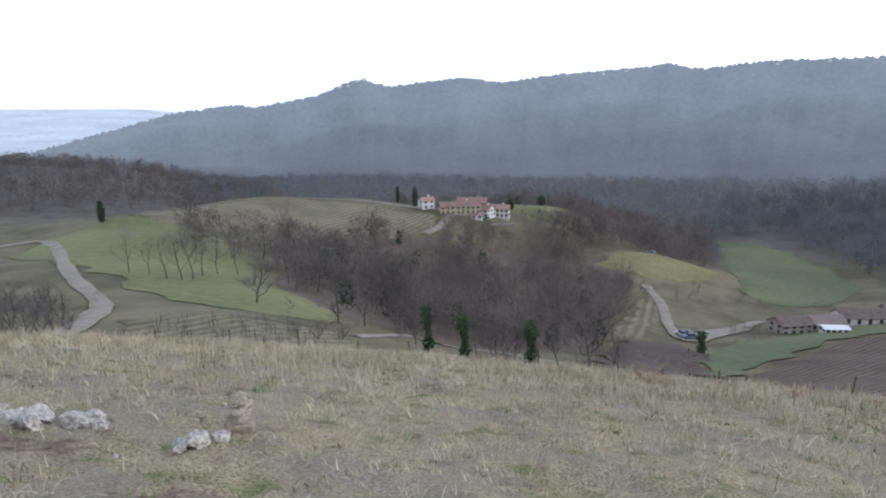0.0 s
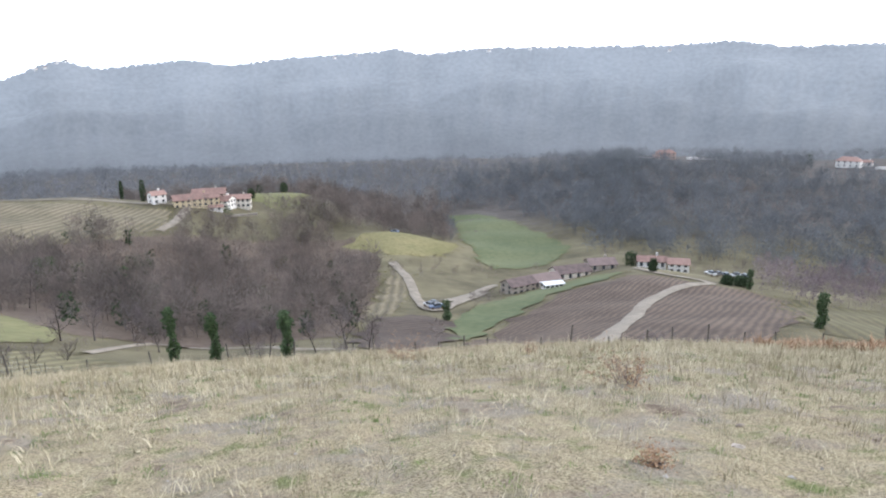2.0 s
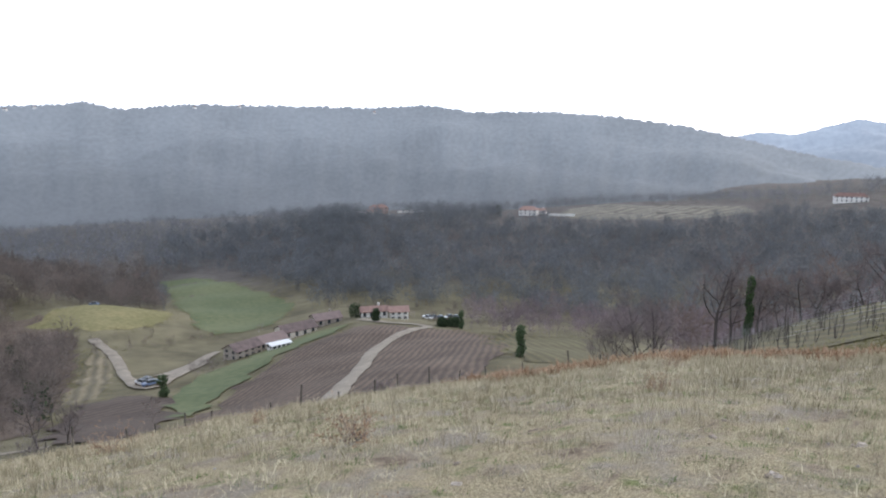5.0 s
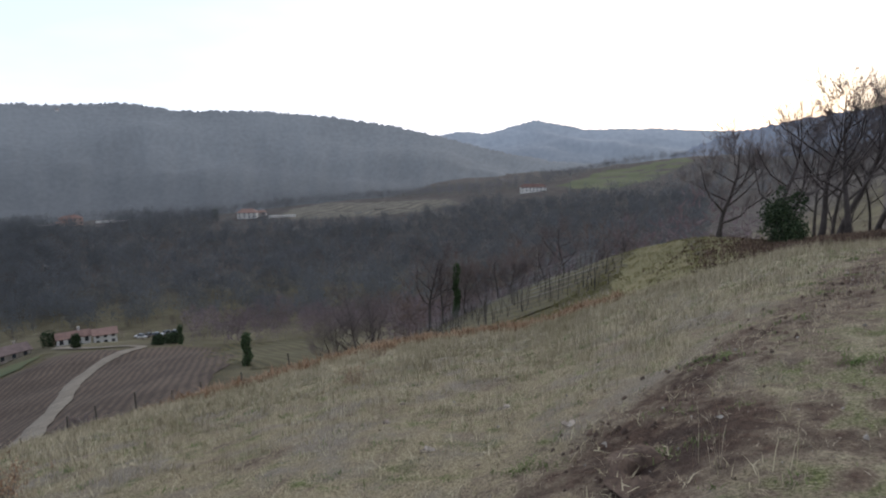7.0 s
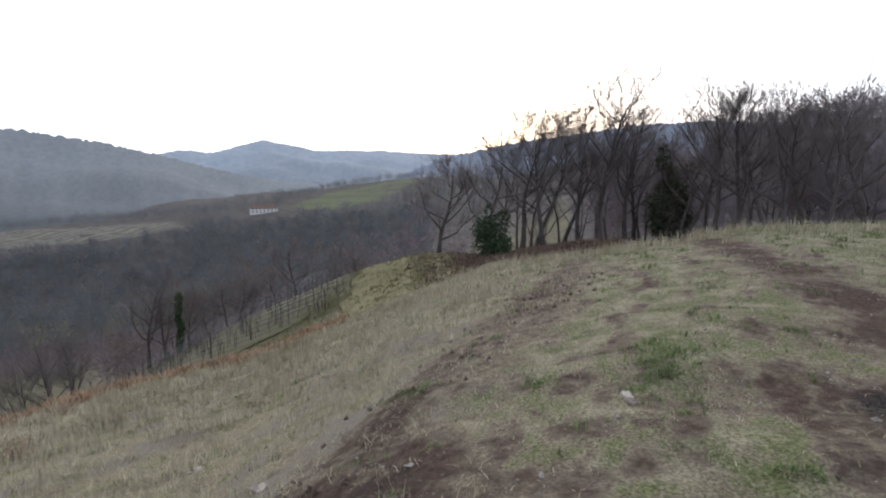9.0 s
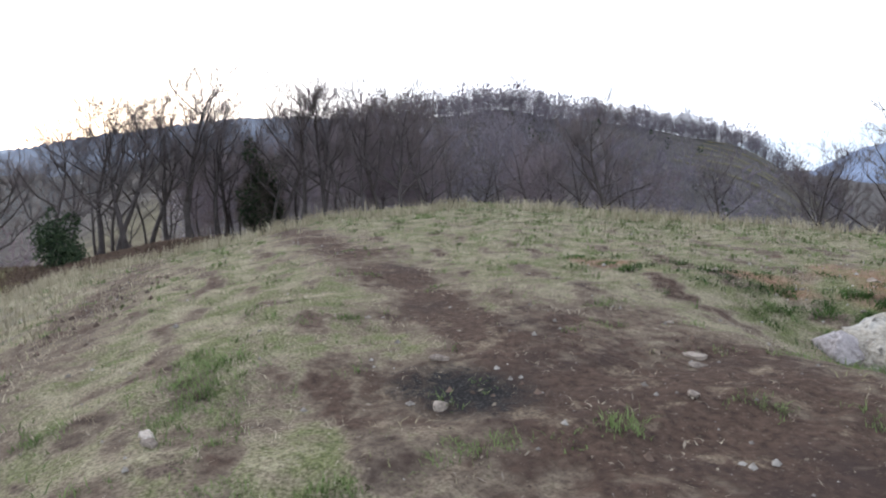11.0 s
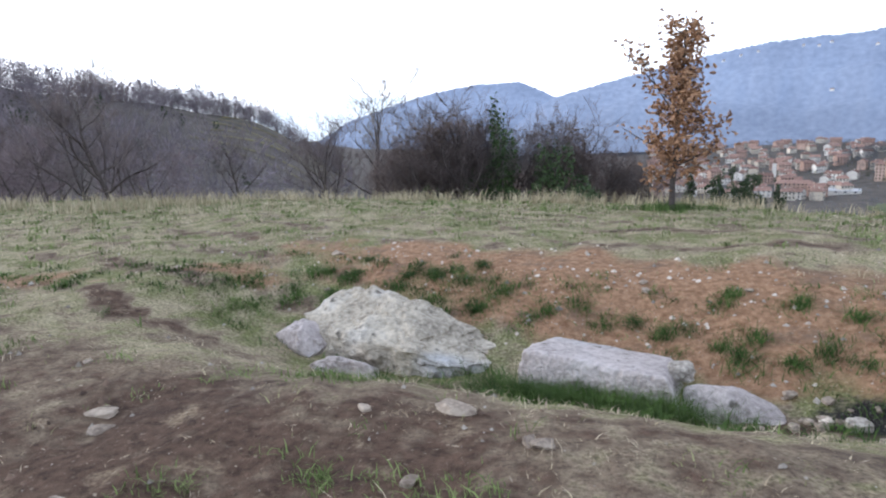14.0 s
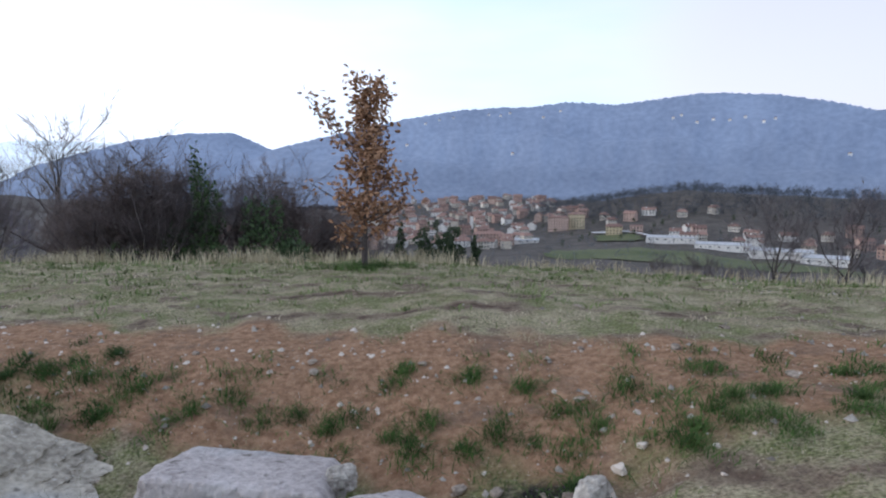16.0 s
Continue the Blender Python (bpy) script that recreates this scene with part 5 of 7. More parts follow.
def north_trees():
    g = random.Random(12)
    tree_of("lone_oak", OAKS[0], spot(343.6, 113), "lone bare oak on the green meadow", 10, 0.86)
    for b, r, h, k in ((333.9, 150, 9, 3), (335.4, 148, 8, 1), (336.6, 140, 10, 3), (337.8, 140, 11, 2), (338.6, 142, 11, 1), (339.4, 150, 11, 3), (340.6, 160, 11, 5), (342.2, 165, 10, 1), (344.4, 200, 14, 2), (346.4, 165, 11, 3), (348.8, 160, 12, 5),
                       (350.5, 108, 8, 3), (352.8, 112, 6.5, 1), (355.6, 118, 7, 5), (357.4, 105, 6, 2), (4.8, 84, 6.5, 5), (6.4, 86, 6, 3), (10.4, 88, 6, 4), (13.2, 92, 7.5, 2), (15.2, 92, 6.5, 3), (40.6, 36, 3.0, 2), (27.2, 36, 2.6, 3), (29.0, 35, 2.8, 5), (13.2, 40, 3.6, 2), (20.4, 36, 2.4, 4), (33.0, 37, 2.4, 4), (48.6, 38, 2.4, 4), (5.4, 42, 3.0, 3),
                       (73.6, 118, 7.0, 3), (67.4, 110, 6.0, 3)):
        tree_of("bare_tree", (OAKS if r < 130 else SLIM)[k if r < 130 else k % 3], spot(b, r, -0.1), "bare winter tree on the slope below the hill", g.uniform(0, 360), h / 10, "slope trees")
    for b, r, h, k in ((325.0, 74, 3.4, 0), (326.2, 78, 3.8, 1), (327.4, 80, 4.0, 2), (328.2, 88, 3.8, 0), (328.8, 96, 3.4, 1), (325.6, 90, 4.4, 2), (327.0, 98, 4.6, 0), (326.0, 110, 4.4, 1), (328.4, 108, 3.8, 2), (324.4, 84, 4.2, 1), (329.2, 84, 2.6, 0), (346.5, 78, 2.4, 1), (348.5, 80, 2.8, 2), (350.6, 84, 2.6, 0)):
        tree_of("thorn_bush", BUSHES[k], spot(b, r, -0.1), "dense brown bush beside the gravel lane", g.uniform(0, 360), h / 4.6, "bushes by the lane")
    # trees rising beside the vineyard, by the height that their tops reach
    for b, r, el, k in ((64.2, 42, -12.2, 5), (65.0, 41, -13.0, 3), (62.0, 43, -13.8, 5), (69.4, 80, -8.9, 1), (70.6, 82, -10.2, 3), (72.6, 82, -10.9, 2), (74.2, 84, -10.6, 5), (75.5, 82, -9.5, 3), (76.4, 84, -9.9, 0), (77.3, 84, -10.0, 3), (81.2, 86, -6.7, 0), (79.6, 88, -8.8, 3), (86.3, 82, -7.5, 0), (84.0, 86, -8.6, 3)):
        p = spot(b, r, -0.1)
        tree_of("bare_tree", OAKS[k], p, "dark bare tree beside the vineyard", g.uniform(0, 360), max(3.0, 1.7 + r * math.tan(radians(el)) - p.z) / 9.6, "trees by the vineyard")
    # trunks wrapped in ivy
    for b, r, h, w in ((358.5, 86, 7.4, 0.8), (1.8, 84, 6.6, 0.85), (7.9, 82, 6.4, 1.0), (22.4, 150, 5.2, 1.2), (53.3, 118, 6.0, 1.1), (71.8, 80, 6.8, 0.5), (349.8, 190, 9, 2.0), (350.6, 196, 9, 1.8), (48.0, 205, 6.0, 1.0)):
        t = thing("ivy_tree", spot(b, r, -0.1), "slender trunk thickly wrapped in dark ivy", "tree", "ivy-clad trunks")
        balls = [(0.15 * math.sin(k), 0.15 * math.cos(k * 2), h * (0.12 + 0.8 * k / 5), w * (0.8 + 0.3 * math.sin(k * 1.9)), w * 0.8, h * 0.13) for k in range(6)]
        part("ivy", leaf_cloud(np.random.RandomState(int(b * 7)), balls, 1500, 0.22), M_IVY, t)
        part("trunk", cone_trunk(h, 0.18), M_BARK, t)
    # cypresses and garden evergreens
    for b, r, h, w in ((332.4, 272, 7.6, 1.4), (356.1, 345, 8.4, 1.0), (357.6, 338, 9.6, 1.6), (5.9, 352, 5, 2.2), (40.4, 222, 4.6, 1.6), (38.6, 250, 5.4, 3.0), (47.3, 210, 3.4, 2.6), (8.6, 395, 6, 2.6), (46.3, 206, 3, 2.0), (51.2, 640, 9, 3)):
        t = thing("cypress_tree", spot(b, r, -0.1), "dark green evergreen standing in the open", "tree", "dark evergreens")
        balls = [(0, 0, h * (0.12 + 0.8 * k / 5), w * (0.55 + 0.45 * math.sin(0.6 + 2.2 * k / 5)), w * (0.55 + 0.45 * math.sin(0.6 + 2.2 * k / 5)), h * 0.14) for k in range(6)]
        part("foliage", leaf_cloud(np.random.RandomState(int(b * 3)), balls, 1500, 0.3), M_EVERGREEN, t)
        part("trunk", cone_trunk(h * 0.8, 0.2), M_BARK, t)


north_trees()


# ---- buildings ----
M_ROOF_DULL = surface("weathered_tile_roof", (0.13, 0.1, 0.095), (0.25, 0.19, 0.175), 0.5, 3, bump=0.4, dist=0.05, each=1.0)

def gable(w, d, rise, over=0.5, thick=0.22, hip=0.0):
    """A pitched roof with eaves; its ridge along x."""
    V, F = [], []
    x, y = w / 2 + over, d / 2 + over
    drop = rise * over / (d / 2)
    for s in (0, -thick):
        V += [(-x, -y, -drop + s), (x, -y, -drop + s), (x, y, -drop + s), (-x, y, -drop + s), (-x + hip, 0, rise + s), (x - hip, 0, rise + s)]
    F = [(0, 1, 5, 4), (2, 3, 4, 5), (1, 2, 5), (3, 0, 4), (7, 6, 10, 11), (9, 8, 11, 10), (8, 7, 11), (6, 9, 10),
         (0, 6, 7, 1), (1, 7, 8, 2), (2, 8, 9, 3), (3, 9, 6, 0)]
    if not hip:
        F = [f for f in F if f not in ((1, 2, 5), (3, 0, 4), (8, 7, 11), (6, 9, 10))] + [(1, 7, 11, 5), (2, 5, 11, 8), (0, 4, 10, 6), (3, 9, 10, 4)]
        F = [f for f in F if f not in ((1, 7, 8, 2), (3, 9, 6, 0))]
    return V, F


def walls(w, d, h, rise, hip):
    x, y = w / 2, d / 2
    V = [(-x, -y, -4), (x, -y, -4), (x, y, -4), (-x, y, -4), (-x, -y, h), (x, -y, h), (x, y, h), (-x, y, h)]
    F = [(0, 1, 5, 4), (2, 3, 7, 6)]
    if hip:
        F += [(1, 2, 6, 5), (3, 0, 4, 7), (4, 5, 6, 7)]
    else:
        V += [(-x, 0, h + rise * 0.97), (x, 0, h + rise * 0.97)]
        F += [(1, 2, 6, 9, 5), (3, 0, 4, 8, 7)]
    return V, F


WINDOW_MESH = {}


def window_mesh(w, h):
    if (w, h) not in WINDOW_MESH:
        bm = box(bmesh.new(), w, 0.12, h)
        me = bpy.data.meshes.new("window")
        bm.to_mesh(me)
        bm.free()
        me.materials.append(M_PANE)
        WINDOW_MESH[(w, h)] = me
    return WINDOW_MESH[(w, h)]


def house(name, place, turn, w, d, h, rise, wall, label, floors=2, cols=4, hip=0.0, group="", chimney=True, shutters=False, roof=None, category="house", sides="fblr"):
    t = thing(name, place, label, category, group, turn)
    part("wall", walls(w, d, h, rise, hip), wall, t)
    V, F = gable(w, d, rise, hip=hip)
    r = part("roof", ([(x, y, z + h) for x, y, z in V], F), roof or M_ROOF, t)
    if chimney:
        c = bmesh.new()
        box(c, 0.7, 0.7, 1.3, (w * 0.2, d * 0.12, h + rise * 0.6))
        box(c, 0.9, 0.9, 0.15, (w * 0.2, d * 0.12, h + rise * 0.6 + 1.3))
        part("chimney", c, wall, r)
    fh = h / floors
    ww, wh = 1.1, min(1.5, fh * 0.5)
    for f in range(floors):
        for side in sides:
            n = cols if side in "fb" else max(1, int(cols * d / w))
            span = w if side in "fb" else d
            for k in range(n):
                u = -span / 2 + span * (k + 0.5) / n
                at, rz = {"f": ((u, -d / 2, 0), 0), "b": ((u, d / 2, 0), 0), "l": ((-w / 2, u, 0), 90), "r": ((w / 2, u, 0), 90)}[side]
                o = part("window", window_mesh(ww, wh), None, t)
                o.matrix_basis = pose(at[0], at[1], f * fh + fh * 0.32, 0, 0, rz)
    return t


def facing(bearing):
    """The turn that makes a house's front look back along a bearing."""
    return -bearing


# the farm on its knoll
FARM = "farm buildings"
house("farm_cottage", spot(358.6, 331, 0.0), facing(358.6) + 25, 6.5, 5.5, 4.4, 1.4, M_WALL_PALE, "small pale cottage with a tiled roof by the farm", 2, 2, group=FARM)
house("farmhouse", spot(1.5, 326, -0.2), facing(2) + 8, 20, 8, 3.9, 2.0, M_WALL_YELLOW, "long ochre farmhouse under a terracotta roof", 2, 8, group=FARM)
house("farmhouse", spot(2.6, 337, 0.2), facing(2) - 6, 15, 9, 4.4, 2.2, M_WALL, "rear farm wing with a broad red tile roof", 2, 5, group=FARM)
house("farmhouse", spot(3.7, 331, -0.4), facing(4) - 30, 8, 8, 4.0, 1.8, M_WALL_PALE, "pale gable-fronted wing of the farm", 2, 3, group=FARM)
house("farmhouse", spot(4.9, 336, -0.4), facing(5) - 8, 11, 7, 4.8, 1.6, M_WALL, "cream farm wing with a row of windows", 2, 5, group=FARM)
house("farm_shed", spot(3.0, 323, -0.4), facing(3), 6, 4, 2.2, 0.8, M_WALL_PALE, "low white lean-to below the farm", 1, 2, group=FARM, chimney=False)
def stone_parapet():
    t = thing("garden_wall", spot(4.2, 318), "low grey stone wall below the farm", "wall", turn=facing(4))
    bm = bmesh.new()
    for k in range(24):
        box(bm, 1.0, 0.6, 1.1 + 0.15 * math.sin(k * 2.3), (k - 12, 0.2 * math.sin(k), 0), bevel=0.08)
    part("masonry", bm, M_STONEWALL, t)


stone_parapet()

# the barns in the valley
BARN = "valley barns"
house("stone_barn", spot(28.9, 214, 0.0), facing(29) + 38, 10, 6.5, 3.3, 1.7, M_STONEWALL, "grey stone barn with a dull tile roof", 2, 4, group=BARN, chimney=False, roof=M_ROOF_DULL)
house("stone_barn", spot(31.0, 222, 0.0), facing(31) + 34, 11, 6.5, 2.8, 1.6, M_STONEWALL, "long low barn with a brown tile roof", 1, 4, group=BARN, chimney=False, roof=M_ROOF_DULL)
house("stone_barn", spot(33.4, 234, 0.0), facing(34) + 30, 13, 7, 3.2, 1.8, M_WALL, "barn wing with a brown tiled roof", 1, 4, group=BARN, chimney=False, roof=M_ROOF_DULL)
house("stone_barn", spot(36.0, 243, 0.2), facing(36) + 22, 10, 6.5, 3.0, 1.6, M_STONEWALL, "stone wing of the barns", 1, 3, group=BARN, roof=M_ROOF_DULL)
house("farmhouse", spot(40.2, 250, 0.4), facing(40) + 6, 10, 6.5, 3.0, 1.3, M_WALL_PALE, "whitewashed farmhouse with red roof", 1, 4, group=BARN)
house("farmhouse", spot(42.4, 248, 0.3), facing(42) + 4, 7, 6.5, 3.6, 1.3, M_WALL_PALE, "pale two-storey house with dark openings", 2, 3, group=BARN, chimney=False)
house("white_shed", spot(31.9, 212, 0.1), facing(32) + 28, 6.5, 3.4, 1.8, 0.4, M_WALL_PALE, "low shed with a white sheet roof", 1, 4, group=BARN, chimney=False, roof=M_WHITE, category="shed")

# villas on the far slope
house("villa", spot(40.8, 655, 0.5), facing(41) + 15, 16, 11, 6.0, 2.2, M_WALL_WARM, "warm-toned villa with a terracotta hip roof", 2, 4, 3.0)
house("villa", spot(40.1, 650, -1.0), facing(41) + 15, 9, 8, 3.2, 1.4, M_WALL, "low annex beside the villa", 1, 3, 2.0)
house("villa", spot(53.8, 628, 0.5), facing(54) - 10, 17, 11, 5.2, 2.8, M_WALL_PALE, "white villa with a red hip roof on the slope", 2, 4, 4.0)
house("villa", spot(54.9, 640, 0.0), facing(54) - 10, 9, 8, 3.2, 1.6, M_WALL_PALE, "small white annex with a red roof", 1, 2, 2.0)
house("villa", spot(78.1, 715, 0.5), facing(78) + 8, 27, 11, 5.6, 3.0, M_WALL_PALE, "long pale house with red roof on the hillside", 2, 7, 4.0)
for b, r, w, lab in ((39.2, 648, 30, "pale retaining wall below the villa"), (43.6, 640, 26, "pale retaining wall on the slope"), (56.6, 612, 24, "pale garden wall below the white villa")):
    t = thing("retaining_wall", spot(b, r), lab, "wall", turn=facing(b))
    bm = bmesh.new()
    for k in range(10):
        box(bm, w / 10 - 0.05, 0.8, 2.0 + 0.2 * math.sin(k), ((k - 4.5) * w / 10, 0, 0), bevel=0.1)
    part("masonry", bm, M_WALL_PALE, t)


def town():
    g = random.Random(31)
    forms = []
    mats = [M_WALL_PALE, M_WALL, M_WALL_WARM, M_WALL, M_WALL_PALE]
    labs = ["white town house with a red tile roof", "cream town house with a red tile roof", "salmon town house with a tiled roof", "sand-coloured town house with a tiled roof", "pale modern town house"]
    for k in range(5):
        w, d, h = (13, 10, 7.5, 9, 6)[k] * 1.0, (9, 8, 8, 9, 8)[k], (6.5, 5.5, 8.4, 7, 5.5)[k]
        w = (11, 10, 13, 10, 15)[k]
        o = house("town_house", (0, 0, 0), 0, w, d, h, 2.4, mats[k], labs[k], 3 if h > 8 else 2, 4, 3.0 if k % 2 else 0.0, "houses of the town", sides="bl")
        forms.append(o)
    used = [False] * 5
    spots = []
    for _ in range(5200):
        b = g.uniform(171, 226)
        r = g.uniform(480, 1260)
        want = 0.0
        if 184 < b < 203 and 560 < r < 880:
            want = 1.0
        elif 184 < b < 200 and 900 < r < 1250:
            want = 0.8
        elif 170 < b < 179 and 470 < r < 950:
            want = 1.0
        elif 200 < b < 212 and 640 < r < 800:
            want = 0.6
        elif 214 < b < 226 and 600 < r < 720:
            want = 0.5
        elif 207 < b < 213 and 780 < r < 830:
            want = 0.5
        if g.random() > want:
            continue
        x, y = polar(b, r)
        if any((x - p) ** 2 + (y - q) ** 2 < 16 ** 2 for p, q, _, _ in spots) or (200 < b < 209 and 560 < r < 720) or (198.5 < b < 203 and r < 800):
            continue
        spots.append((x, y, b, r))
        if len(spots) >= 250:
            break
    for x, y, b, r in spots:
        k = g.randrange(5)
        m = pose(x, y, gz(x, y) + 0.5, 0, 0, facing(b) + 180 + g.choice((-25, -10, 0, 12, 30, 80)))
        if used[k]:
            copy_thing(forms[k], m)
        else:
            forms[k].matrix_basis = m
            used[k] = True
    # larger buildings
    house("apartment_block", spot(200.4, 735, 0.5), facing(201) + 178, 22, 12, 15, 1.6, M_WALL_WARM, "tall salmon apartment block", 5, 8, 4.0)
    house("apartment_block", spot(201.9, 742, 0.5), facing(201) + 178, 18, 12, 15.5, 1.6, M_WALL_YELLOW, "tall ochre apartment block", 5, 6, 4.0)
    house("town_hall", spot(205.0, 690, 0.5), facing(205) + 180, 16, 12, 9, 2.4, M_WALL_YELLOW, "big yellow house in the town", 3, 5, 3.0)
    house("brick_house", spot(206.8, 695, 0.5), facing(206) + 180, 12, 10, 7.5, 1.0, M_WALL_WARM, "brick-red flat block beside the pitch", 2, 4, 0.0, chimney=False)
    house("long_school", spot(194.4, 660, 0.5), facing(194) + 176, 30, 12, 8, 2.6, M_WALL_WARM, "long red-roofed block in the town", 3, 9, 4.0)
    for b0, r0, w, h, lab in ((197.6, 640, 26, 5.0, "white flat-roofed hall in the town"), (209.5, 640, 42, 6.5, "pale workshop hall with flat roof"), (213.5, 600, 44, 7.0, "long white warehouse in the valley"), (217.6, 560, 44, 7.5, "long white warehouse wall"), (220.6, 540, 30, 7.5, "white end of the warehouse row")):
        t = thing("warehouse", spot(b0, r0, 0), lab, "warehouse", "white sheds of the town", facing(b0) + 178)
        bm = bmesh.new()
        box(bm, w, 20, h, (0, 0, -2))
        part("wall", bm, M_WALL_PALE, t)
        for k in range(6):
            part("roof_panel", box(bmesh.new(), w / 6 - 0.2, 20.6, 0.5, ((k - 2.5) * w / 6, 0, h - 1.95), bevel=0.1), M_METAL, t)
        for k in range(int(w / 7)):
            bm = bmesh.new()
            box(bm, 2.0, 0.15, 0.9, (-w / 2 + 4 + k * 7, 10.05, h * 0.4))
            part("window", bm, M_PANE, t)
    # church tower
    t = thing("church_tower", spot(193.0, 800), "slim pale church tower with a pointed roof", "tower", turn=facing(193))
    part("wall", box(bmesh.new(), 4, 4, 15), M_WALL_PALE, t)
    bm = bmesh.new()
    bmesh.ops.create_cone(bm, cap_ends=True, segments=4, radius1=3.2, radius2=0.1, depth=5, matrix=Matrix.Translation((0, 0, 17.5)) @ Matrix.Rotation(0.785, 4, 'Z'))
    part("roof", bm, M_ROOF, t)


town()


def hamlet(flank, group, spots):
    """A few pale houses high on a mountain flank."""
    g = random.Random(len(spots))
    first = None
    for b, el in spots:
        d = heading(b, el)
        hit, p, _, _ = flank.ray_cast(Vector((0, 0, 1.5)) + d * 600, d)
        if not hit:
            continue
        m = pose(p.x, p.y, p.z + 1.0, 0, 0, facing(b) + 180 + g.uniform(-40, 40))
        if first:
            copy_thing(first, m)
        else:
            first = house("hill_house", (0, 0, 0), 0, 14, 10, 7, 3, M_WALL_PALE, "pale house high on the wooded mountain", 2, 4, 3.0, group, sides="b")
            first.matrix_basis = m @ Matrix.Scale(0.62, 4)


hamlet(bpy.data.objects["backdrop_mountain"], "mountain hamlet", [(189.2, 3.6), (190.4, 3.9), (191.6, 4.1), (194.6, 4.3), (195.6, 4.2), (196.4, 4.4), (199.2, 4.0), (200.6, 4.5), (209.6, 3.7), (210.2, 3.9), (211.4, 3.3), (212.6, 3.5), (213.8, 3.4), (214.9, 3.6), (216.2, 3.2), (217.0, 3.4), (196.6, 1.0), (187.6, 1.8), (222.0, 0.6)])
hamlet(bpy.data.objects["backdrop_ridge"], "ridge hamlet", [(353.0, 1.9), (353.6, 2.0), (352.2, 1.5), (351.6, 1.4), (13.4, 2.2), (15.2, 2.4), (26.2, 2.6), (29.6, 2.7), (40.6, 2.3)])
patch("sports_pitch", [(203.6, 640), (203.4, 690), (206.8, 690), (207.6, 650), (206.5, 628)], M_GREENER, "green sports pitch beside the town", "pitch", lift=1.0)
patch("meadow_town", [(199, 500), (200, 560), (207, 590), (214, 540), (222, 500), (226, 470), (216, 455), (206, 470)], M_GREENER, "dull green meadow before the town", "meadow", step=10, lift=0.6)
ribbon("pitch_wall", [(203.2, 698), (205.5, 696), (207.4, 680), (208.2, 655), (208.4, 630)], 5, M_WHITE, "white curved stand along the pitch", "wall", lift=2.6)
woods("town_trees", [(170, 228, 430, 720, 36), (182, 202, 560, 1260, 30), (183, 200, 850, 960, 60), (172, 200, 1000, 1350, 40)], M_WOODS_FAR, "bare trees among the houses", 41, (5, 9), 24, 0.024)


def evergreens_far():
    g = np.random.RandomState(14)
    balls = []
    for b0, b1, r0, r1, n in ((183, 203, 560, 1000, 60), (203, 228, 620, 980, 46), (356, 372, 300, 520, 26), (351, 374, 130, 270, 70), (110, 150, 150, 330, 26)):
        for _ in range(n):
            p = spot(g.uniform(b0, b1), g.uniform(r0, r1))
            h = g.uniform(3, 7)
            balls.append((p.x, p.y, p.z + h * 0.5, h * 0.32, h * 0.32, h * 0.55))
    v, f = leaf_cloud(g, balls, 16000, 0.55)
    return tagged(new("garden_evergreens", mesh_from("garden_evergreens", v, f, M_EVERGREEN)), "dark evergreens scattered through gardens and woods", "evergreens", kind="stuff")


evergreens_far()


def parked_cars():
    g = random.Random(6)
    paints = [surface("car_white", (0.6, 0.6, 0.6), (0.75, 0.75, 0.75), 1, 4, 0.3, 0), surface("car_grey", (0.2, 0.21, 0.23), (0.3, 0.31, 0.33), 1, 4, 0.3, 0), surface("car_blue", (0.1, 0.14, 0.22), (0.16, 0.2, 0.3), 1, 4, 0.3, 0)]
    names = ["white", "grey", "dull blue"]
    for i, (b, r) in enumerate(((20.9, 172), (21.3, 175), (21.5, 170), (45.0, 238), (45.6, 240), (46.2, 238), (46.9, 241), (47.6, 239), (17.9, 318))):
        k = i % 3
        t = thing("parked_car", spot(b, r, 0.6), names[k] + " car parked on the gravel", "car", "parked cars", g.uniform(0, 360))
        bm = bmesh.new()
        box(bm, 4.2, 1.75, 0.65, (0, 0, 0.3), bevel=0.15)
        part("body", bm, paints[k], t)
        bm = bmesh.new()
        r_ = bmesh.ops.create_cube(bm, size=1, matrix=Matrix.Translation((-0.2, 0, 1.2)) @ Matrix.Diagonal((2.3, 1.55, 0.6, 1)))
        for v in r_["verts"]:
            if v.co.z > 1.2:
                v.co.x *= 0.72
                v.co.y *= 0.85
        part("cabin", bm, M_PANE, t)
        for x in (-1.3, 1.3):
            for y in (-0.85, 0.85):
                bm = bmesh.new()
                bmesh.ops.create_cone(bm, cap_ends=True, segments=12, radius1=0.32, radius2=0.32, depth=0.2, matrix=Matrix.Translation((x, y, 0.32)) @ Matrix.Rotation(1.571, 4, 'X'))
                part("wheel", bm, M_SHUTTER, t)


parked_cars()


# ---- posts ----
def post_mesh(h, r, seed):
    g = random.Random(seed)
    V, F = [], []
    tube(V, F, [Vector((0, 0, -0.5)), Vector((g.gauss(0, .02), g.gauss(0, .02), h * 0.5)), Vector((g.gauss(0, .05), g.gauss(0, .05), h))], [r, r * 0.95, r * 0.85], 6)
    F.append(tuple(range(12, 18)))
    return mesh_from("post", V, F, M_POST)


POSTS = [post_mesh(2.3, 0.05, k) for k in range(3)]


